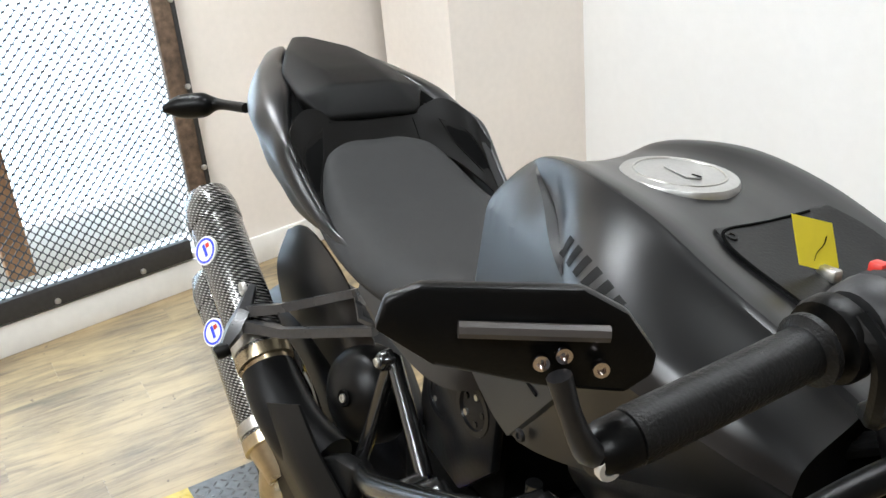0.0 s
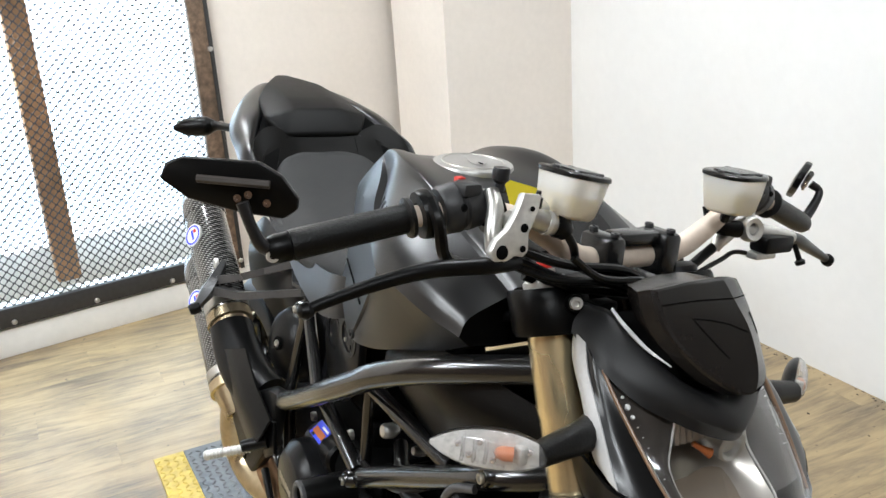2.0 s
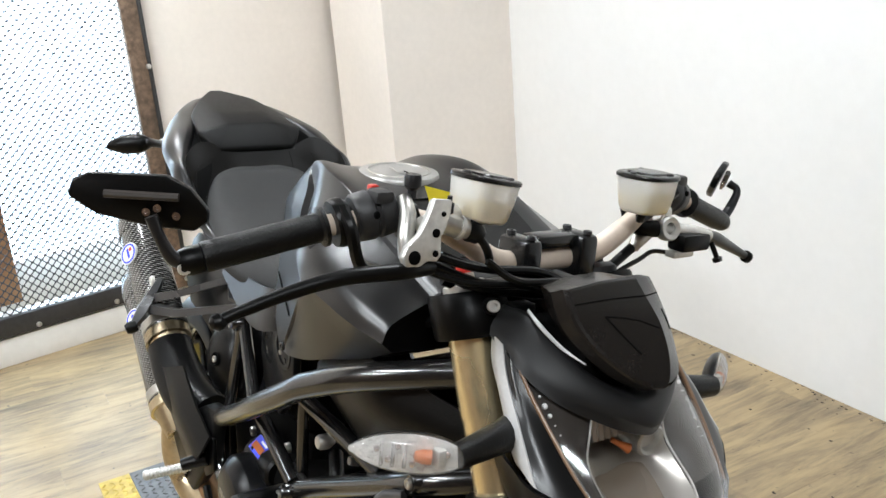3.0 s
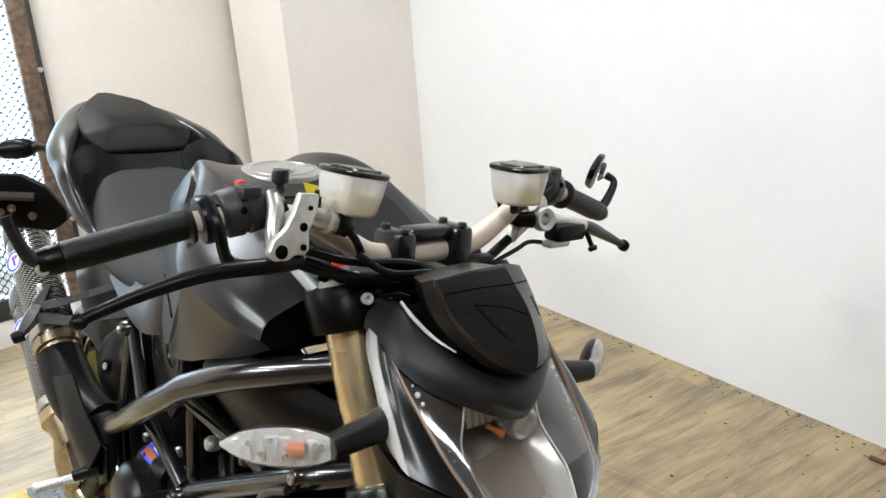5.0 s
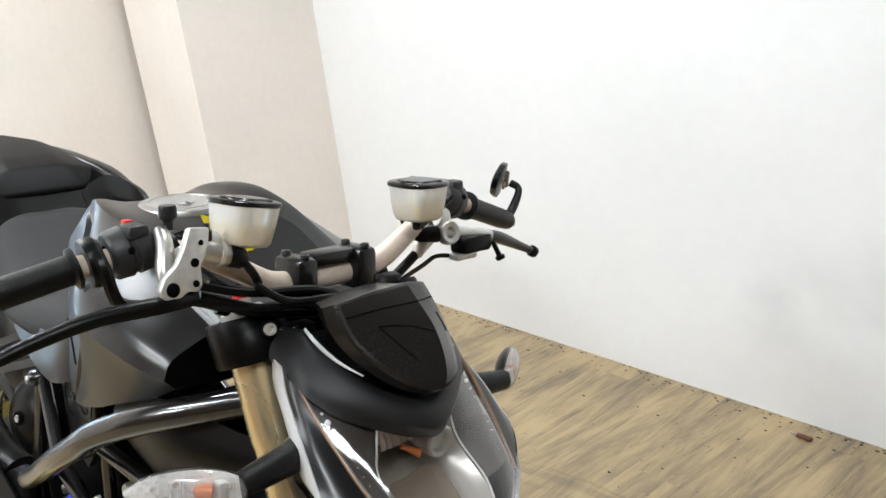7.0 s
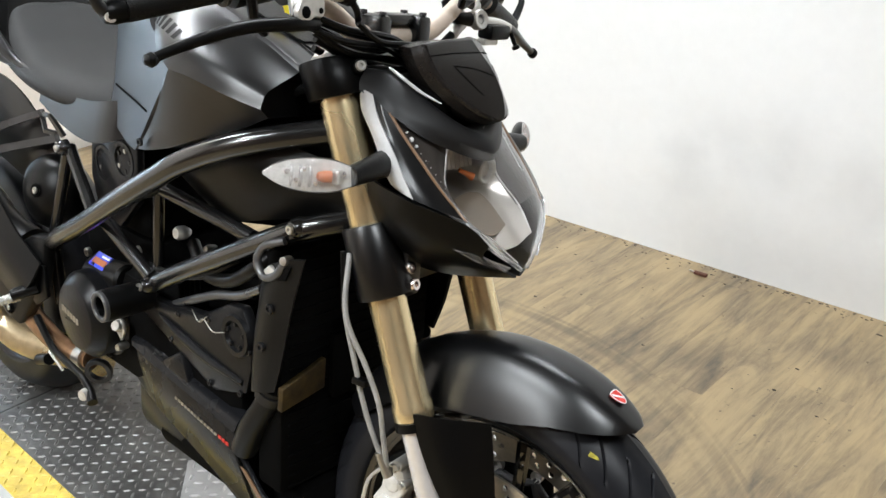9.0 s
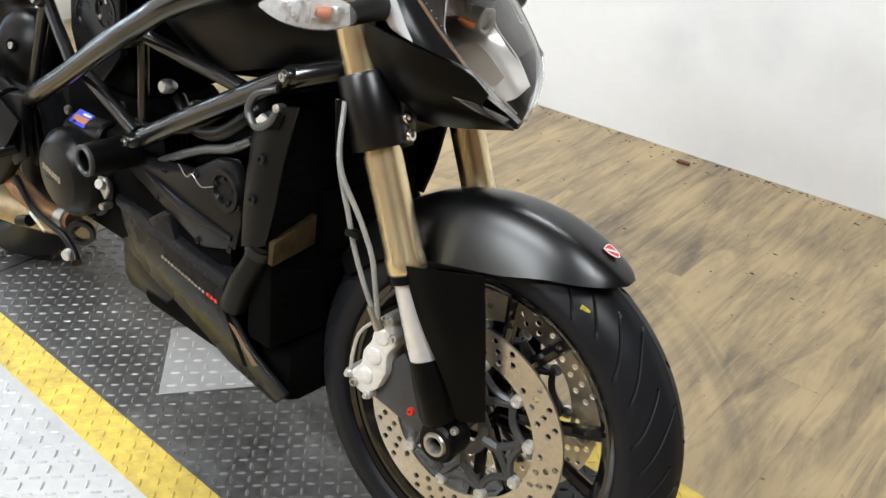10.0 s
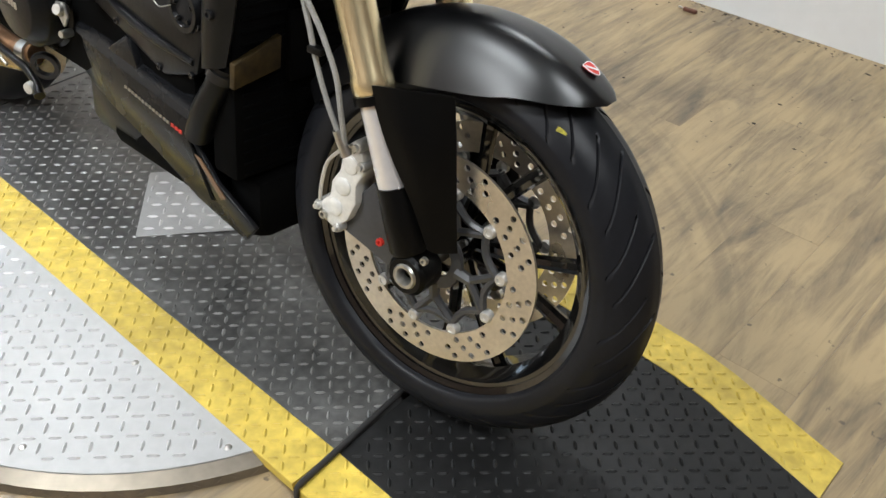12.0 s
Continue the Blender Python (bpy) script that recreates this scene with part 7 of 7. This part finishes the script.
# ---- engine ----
# inner blocks in near-zero black: the engine bay's shade is in their colour
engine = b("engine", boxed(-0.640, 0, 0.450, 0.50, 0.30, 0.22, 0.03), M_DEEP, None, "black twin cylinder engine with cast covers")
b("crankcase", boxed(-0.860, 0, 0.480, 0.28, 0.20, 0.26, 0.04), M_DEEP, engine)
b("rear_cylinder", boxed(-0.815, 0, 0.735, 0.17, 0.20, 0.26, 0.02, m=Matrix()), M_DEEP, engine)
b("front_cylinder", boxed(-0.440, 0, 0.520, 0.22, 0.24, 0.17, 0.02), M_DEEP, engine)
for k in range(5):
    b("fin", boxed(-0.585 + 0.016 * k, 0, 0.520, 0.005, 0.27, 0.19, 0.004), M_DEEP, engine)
clutch = b("clutch_cover", lathed([(0.0, 0.026), (0.060, 0.025), (0.064, 0.023), (0.081, 0.006), (0.083, 0.002), (0.083, -0.03), (0.090, -0.034), (0.091, -0.05)], (-0.822, -0.184, 0.458), (0, -1, 0), 48), M_ENGINE, engine, "black round clutch cover")
for k in range(8):
    a = 2 * math.pi * k / 8 + 0.2
    bolt((-0.822 + 0.088 * math.cos(a), -0.152, 0.458 + 0.088 * math.sin(a)), (0, -1, 0), 0.006, 0.008, M_DARKALU, engine, False)
for k in range(6):
    b("cover_bar", boxed(-0.863 + 0.0105 * k, -0.2105, 0.464 - 0.0022 * k, 0.0075, 0.0010, 0.012), M_STEEL, clutch)
b("cover_bar", boxed(-0.832, -0.2105, 0.446, 0.050, 0.0008, 0.003), M_DARKALU, clutch)
slider_b = b("crash_slider", lathed([(0.0185, -0.004), (0.0185, 0.003), (0.0205, 0.005), (0.0245, 0.005), (0.0265, 0.003), (0.0265, -0.004)], (-0.634, -0.250, 0.556), (0, -1, 0), 32), M_CARRIER, None, "black crash slider with a grey ring")
b("slider_body", lathed([(0.0, -0.030), (0.0175, -0.030), (0.0185, 0.0), (0.0265, -0.002), (0.0275, -0.006), (0.0275, -0.085), (0.020, -0.09)], (-0.634, -0.250, 0.556), (0, -1, 0), 28), M_PLASTIC, slider_b)
for p in ((-0.905, -0.130, 0.545), (-0.700, -0.140, 0.610)):
    bolt(p, (0, -1, 0), 0.009, 0.008, M_STEEL, engine, False)
b("starter_case", lathed([(0.0, 0.06), (0.026, 0.06), (0.031, 0.054), (0.031, -0.06), (0.0, -0.06)], (-0.810, -0.134, 0.526), (1, 0, 0.12), 28), M_PLASTIC, engine)
TILT = Matrix.Translation((-0.828, -0.148, 0.553)) @ Matrix.Rotation(radians(-52), 4, "X")
lab = b("service_label", boxed(0, 0, 0, 0.052, 0.003, 0.030, 0.001, m=TILT), M_BLUE, engine, "small blue and orange label")
b("label_band", boxed(0.002, -0.0021, -0.003, 0.044, 0.001, 0.012, m=TILT), M_ORANGE, lab)
b("label_bar", boxed(0.010, -0.0021, 0.0085, 0.026, 0.001, 0.004, m=TILT), M_WHITE, lab)
belt = b("belt_cover", slab([(-0.905, -0.100, 0.700), (-0.890, -0.104, 0.772), (-0.770, -0.110, 0.805), (-0.715, -0.110, 0.790), (-0.720, -0.112, 0.690), (-0.790, -0.110, 0.625), (-0.880, -0.104, 0.640)], (0, -1, 0), 0.016, 0.005), M_ENGINE, engine, "black belt cover with two round bosses")
for c, r in (((-0.842, -0.119, 0.735), 0.033), ((-0.764, -0.124, 0.756), 0.035)):
    b("boss", lathed([(0.0, -0.002), (r * 0.7, -0.002), (r * 0.78, 0.004), (r, 0.004), (r * 1.05, -0.004)], c, (0, -1, 0), 30), M_ENGINE, belt)
    for k in range(5):
        a = 2 * math.pi * k / 5
        b("notch", lathed([(0.0, 0.003), (r * 0.12, 0.003), (r * 0.14, -0.002)], (c[0] + r * 0.55 * math.cos(a), c[1], c[2] + r * 0.55 * math.sin(a)), (0, -1, 0), 8), M_STEEL if k % 2 else M_ENGINE, belt)
sized = TRUE
front_cover = b("front_belt_cover", slab([(-0.680, -0.140, 0.520), (-0.670, -0.140, 0.556), (-0.592, -0.140, 0.560), (-0.545, -0.140, 0.572), (-0.490, -0.140, 0.580), (-0.420, -0.140, 0.622), (-0.381, -0.140, 0.630), (-0.354, -0.140, 0.590), (-0.358, -0.140, 0.530), (-0.372, -0.140, 0.480), (-0.461, -0.140, 0.450), (-0.596, -0.140, 0.492)], (0, -1, 0), 0.022, 0.008), M_ENGINE, engine, "black cast belt cover")
b("boss", lathed([(0.0, -0.002), (0.022, -0.002), (0.026, 0.005), (0.034, 0.005), (0.037, -0.004)], (-0.392, -0.163, 0.578), (0, -1, 0), 30), M_ENGINE, front_cover)
b("rib", tubed([(-0.620, -0.160, 0.535), (-0.560, -0.163, 0.522), (-0.480, -0.164, 0.508), (-0.378, -0.162, 0.500)], [0.004, 0.008, 0.008, 0.005], 10, 4), M_ENGINE, front_cover)
sized = KEEP
for p in ((-0.573, -0.138, 0.678),):
    b("stud", lathed([(0.0, 0.008), (0.009, 0.007), (0.012, 0.002), (0.012, -0.010), (0.006, -0.02)], p, (0, -1, 0.1), 18), M_CAST, engine)
sized = TRUE
for p in ((-0.660, -0.161, 0.538), (-0.560, -0.161, 0.556), (-0.470, -0.161, 0.578), (-0.362, -0.161, 0.560), (-0.385, -0.161, 0.478), (-0.470, -0.161, 0.462), (-0.585, -0.161, 0.500)):
    bolt(p, (0, -1, 0), 0.0055, 0.004, M_DARKALU, front_cover, False)
for k in range(5):
    a = 2 * math.pi * k / 5 + 0.3
    b("notch", lathed([(0.0, 0.002), (0.003, 0.002), (0.004, -0.002)], (-0.392 + 0.020 * math.cos(a), -0.166, 0.578 + 0.020 * math.sin(a)), (0, -1, 0), 8), M_ENGINE, front_cover)
sized = KEEP
b("coolant_hose", tubed([(-0.560, -0.120, 0.660), (-0.480, -0.150, 0.640), (-0.400, -0.160, 0.655), (-0.330, -0.160, 0.700), (-0.300, -0.120, 0.740)], 0.011, 10, 6), M_PLASTIC, engine)
b("wiring", tubed([(-0.660, -0.150, 0.600), (-0.560, -0.160, 0.615), (-0.470, -0.160, 0.640), (-0.390, -0.150, 0.690)], 0.005, 8, 6), M_PLASTIC, engine)
b("drain_bolt", lathed([(0.0, 0.02), (0.009, 0.02), (0.011, 0.012), (0.011, 0.0)], (-0.726, -0.166, 0.463), (0.3, -1, 0.4), 10), M_CAST, engine)
b("link_plate", slab([(-0.742, -0.168, 0.476), (-0.716, -0.168, 0.480), (-0.708, -0.168, 0.458), (-0.722, -0.168, 0.436), (-0.734, -0.168, 0.448)], (0, -1, 0), 0.006, 0.002), M_CAST, engine, "bright alloy link plate")
b("link_bolt", lathed([(0.0, 0.010), (0.006, 0.010), (0.0075, 0.004), (0.0075, -0.012)], (-0.724, -0.172, 0.424), (0.2, -1, 0.1), 12), M_STEEL, engine)
b("small_stud", lathed([(0.0, 0.008), (0.006, 0.007), (0.008, 0.0), (0.008, -0.012)], (-0.555, -0.094, 0.645), (0, -1, 0.2), 14), M_CAST, engine)
b("frame_pin", lathed([(0.0, 0.012), (0.007, 0.011), (0.009, 0.003), (0.009, -0.012)], (-0.829, -0.174, 0.523), (0, -1, 0.3), 14), M_STEEL, engine)
# clips and short pipes above the radiator shroud
b("hose_clip", slab([(-0.282, -0.180, 0.716), (-0.270, -0.180, 0.727), (-0.252, -0.180, 0.722), (-0.256, -0.180, 0.710), (-0.272, -0.180, 0.706)], (0, -1, 0), 0.008, 0.002), M_CAST, engine, "bright hose clip")
b("clip_screw", lathed([(0.0, 0.008), (0.006, 0.007), (0.007, 0.0), (0.007, -0.008)], (-0.238, -0.182, 0.742), (0.2, -1, 0.2), 12), M_STEEL, engine)
b("overflow_pipe", tubed([(-0.262, -0.165, 0.760), (-0.290, -0.178, 0.748), (-0.300, -0.184, 0.724), (-0.282, -0.186, 0.706), (-0.256, -0.186, 0.716), (-0.240, -0.182, 0.738)], 0.006, 10, 6), M_FORGE, engine)
b("breather_hose", tubed([(-0.590, -0.140, 0.545), (-0.520, -0.150, 0.580), (-0.450, -0.150, 0.612), (-0.380, -0.156, 0.636), (-0.320, -0.160, 0.668)], 0.0075, 10, 6), M_FORGE, engine)
for wire in ([(-0.480, -0.165, 0.560), (-0.455, -0.172, 0.574), (-0.435, -0.170, 0.560), (-0.400, -0.172, 0.572)], [(-0.500, -0.165, 0.575), (-0.470, -0.172, 0.565), (-0.450, -0.170, 0.580)]):
    b("bare_wire", tubed(wire, 0.0009, 6, 5), M_STEEL, engine)

# ---- radiator and belly ----
sized = TRUE
# radiator, fins and belly core are coloured with their shade too
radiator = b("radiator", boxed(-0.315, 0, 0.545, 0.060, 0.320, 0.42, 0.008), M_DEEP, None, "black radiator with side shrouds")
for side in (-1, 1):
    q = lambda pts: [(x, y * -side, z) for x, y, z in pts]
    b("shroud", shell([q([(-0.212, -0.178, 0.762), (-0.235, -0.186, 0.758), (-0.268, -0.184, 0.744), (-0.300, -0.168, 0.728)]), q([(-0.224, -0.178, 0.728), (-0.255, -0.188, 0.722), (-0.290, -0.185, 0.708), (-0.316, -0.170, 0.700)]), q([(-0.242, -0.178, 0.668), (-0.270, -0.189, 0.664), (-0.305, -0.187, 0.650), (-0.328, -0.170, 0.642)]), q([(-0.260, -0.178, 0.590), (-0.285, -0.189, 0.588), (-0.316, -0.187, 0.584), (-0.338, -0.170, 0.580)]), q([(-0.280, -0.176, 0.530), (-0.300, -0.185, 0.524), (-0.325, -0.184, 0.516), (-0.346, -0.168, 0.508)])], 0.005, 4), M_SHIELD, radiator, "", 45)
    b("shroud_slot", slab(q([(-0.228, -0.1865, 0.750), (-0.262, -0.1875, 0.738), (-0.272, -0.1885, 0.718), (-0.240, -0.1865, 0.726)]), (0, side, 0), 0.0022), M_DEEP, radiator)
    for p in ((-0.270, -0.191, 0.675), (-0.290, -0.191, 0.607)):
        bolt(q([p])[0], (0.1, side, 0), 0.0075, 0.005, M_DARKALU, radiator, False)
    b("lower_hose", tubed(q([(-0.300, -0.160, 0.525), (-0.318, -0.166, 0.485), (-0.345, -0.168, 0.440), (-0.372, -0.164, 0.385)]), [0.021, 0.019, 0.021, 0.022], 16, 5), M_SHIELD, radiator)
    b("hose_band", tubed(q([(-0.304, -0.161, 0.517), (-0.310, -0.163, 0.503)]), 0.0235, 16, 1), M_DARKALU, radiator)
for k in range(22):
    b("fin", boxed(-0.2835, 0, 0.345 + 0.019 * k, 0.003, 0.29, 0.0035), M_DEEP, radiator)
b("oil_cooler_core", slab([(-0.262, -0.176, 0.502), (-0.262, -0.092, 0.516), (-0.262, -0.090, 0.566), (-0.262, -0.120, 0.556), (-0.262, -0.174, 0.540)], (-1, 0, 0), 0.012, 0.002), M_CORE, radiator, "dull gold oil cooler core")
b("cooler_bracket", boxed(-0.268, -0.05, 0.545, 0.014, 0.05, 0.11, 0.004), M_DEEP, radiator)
belly = b("belly_pan", slab([(-0.705, -0.166, 0.440), (-0.640, -0.168, 0.432), (-0.392, -0.168, 0.404), (-0.385, -0.168, 0.371), (-0.331, -0.164, 0.316), (-0.255, -0.150, 0.262), (-0.300, -0.135, 0.212), (-0.420, -0.140, 0.238), (-0.515, -0.152, 0.290), (-0.650, -0.160, 0.336)], (0, 1, 0), 0.010, 0.003), M_BELLY, None, "dark grey belly pan side with small lettering bars")
b("ledge", shell([[(-0.712, -0.168, 0.442), (-0.640, -0.171, 0.434), (-0.515, -0.171, 0.420), (-0.392, -0.171, 0.405)], [(-0.722, -0.160, 0.452), (-0.630, -0.163, 0.448), (-0.515, -0.163, 0.436), (-0.390, -0.163, 0.424)], [(-0.720, -0.140, 0.458), (-0.625, -0.142, 0.456), (-0.515, -0.142, 0.444), (-0.390, -0.142, 0.432)]], 0.003, 4), M_BELLY, belly)
b("tooth", slab([(-0.625, -0.166, 0.440), (-0.560, -0.166, 0.484), (-0.548, -0.166, 0.482), (-0.530, -0.166, 0.434)], (0, 1, 0), 0.030, 0.004), M_BELLY, belly)
b("rear_flap", slab([(-0.735, -0.150, 0.440), (-0.700, -0.160, 0.440), (-0.652, -0.158, 0.340), (-0.700, -0.145, 0.332), (-0.760, -0.140, 0.352)], (0, 1, 0), 0.008, 0.003), M_ENGINE, belly)
for k in range(13):
    x = -0.566 + 0.0098 * k
    b("lettering_bar", boxed(x, -0.1690, 0.394 - 0.0014 * k, 0.0066, 0.0012, 0.0052), M_STEEL, belly)
for k in range(3):
    x = -0.436 + 0.0105 * k
    b("lettering_bar", boxed(x, -0.1690, 0.3765 - 0.0014 * k, 0.0078, 0.0012, 0.0062), M_RED, belly)
b("front_plate", slab([(-0.376, -0.170, 0.352), (-0.360, -0.170, 0.350), (-0.310, -0.162, 0.298), (-0.322, -0.162, 0.290)], (0.3, -1, 0), 0.003, 0.001), M_BRONZE, belly)
b("front_slot", slab([(-0.392, -0.1705, 0.372), (-0.384, -0.1705, 0.370), (-0.334, -0.165, 0.284), (-0.344, -0.165, 0.282)], (0, -1, 0), 0.002), M_DEEP, belly)
b("belly_floor", boxed(-0.540, 0, 0.235, 0.40, 0.22, 0.06, 0.02), M_DEEP, belly)
b("belly_nose", boxed(-0.315, 0, 0.270, 0.09, 0.26, 0.12, 0.03), M_DEEP, belly)
b("belly_pan_left", slab([(-0.800, 0.150, 0.345), (-0.735, 0.160, 0.440), (-0.650, 0.172, 0.462), (-0.380, 0.172, 0.395), (-0.268, 0.150, 0.262), (-0.320, 0.130, 0.205), (-0.620, 0.140, 0.300)], (0, -1, 0), 0.010, 0.003), M_SATIN, belly)
b("muffler_box", boxed(-0.720, 0, 0.270, 0.20, 0.22, 0.12, 0.03), M_ENGINE, belly)

sized = KEEP
# ---- rear wheel, swing arm, stand ----
REAR = Vector((-1.462, 0, 0.322))
rear_wheel = b("rear_wheel", lathed([(0.0, -0.10), (0.0125, -0.10), (0.0125, 0.10), (0.0, 0.10)], REAR, (0, 1, 0), 20), M_STEEL, None, "black cast rear wheel with a wide tyre")
tyre_mesh(0.3215, 0.090, 0.217, REAR, False, rear_wheel, False)
wheel_parts(rear_wheel, REAR, 0.075, False)
b("swing_arm", tubed([(-1.020, 0.0, 0.440), (-1.100, 0.105, 0.450), (-1.250, 0.125, 0.430), (-1.462, 0.120, 0.322)], [0.05, 0.045, 0.040, 0.034], 14, 6), M_TUBE, None, "black single-sided swing arm")
b("rear_hub", lathed([(0.0, 0.13), (0.045, 0.13), (0.06, 0.11), (0.06, 0.03), (0.0, 0.03)], REAR, (0, 1, 0), 28), M_ENGINE, rear_wheel)
stand = b("side_stand", tubed([(-0.900, 0.130, 0.300), (-0.890, 0.200, 0.160), (-0.885, 0.262, 0.012 + 0.262 * 0.131)], [0.013, 0.012, 0.011], 10, 4), M_PLASTIC, None, "black side stand")
b("stand_foot", lathed([(0.0, 0.010), (0.024, 0.009), (0.026, 0.0), (0.0, 0.0)], (-0.885, 0.266, 0.0325), (0, -0.131, 1), 20), M_PLASTIC, stand)

# ---- floor boards ----
BW, BL = 0.152, 1.22
board_meshes = {}
def board_mesh(length):
    key = round(length, 3)
    if key not in board_meshes:
        bm = boxed(0, 0, -0.002, BW - 0.0004, length - 0.0004, 0.004)
        me = bpy.data.meshes.new("board")
        bmesh.ops.recalc_face_normals(bm, faces=bm.faces)
        bm.to_mesh(me)
        bm.free()
        me.materials.append(M_BOARD)
        board_meshes[key] = me
    return board_meshes[key]
rest_v, rest_f = [], []
near = 0
i = 0
x = X_MIN - 0.2
while x < X_MAX:
    y = Y_MIN - (0.0, 0.41, 0.83, 0.2, 0.62)[i % 5]
    while y < WALL_Y:
        a, b = max(y, Y_MIN), min(y + BL, WALL_Y)
        if b - a > 0.02:
            cx, cy = x + BW / 2, (a + b) / 2
            if -3.4 < cx < 1.3 and cy > -2.4 and near < 300:
                ob = new("board", board_mesh(b - a))
                ob.parent = floor
                ob.location = (cx, cy, FLOOR)
                near += 1
            else:
                k = len(rest_v)
                g = 0.0003
                rest_v += [(x + g, a + g, FLOOR), (x + BW - g, a + g, FLOOR), (x + BW - g, b - g, FLOOR), (x + g, b - g, FLOOR)]
                rest_f.append((k, k + 1, k + 2, k + 3))
        y += BL
    x += BW
    i += 1
tagged(part("boards", from_lists("boards", rest_v, rest_f), M_BOARD, floor), kind="stuff")
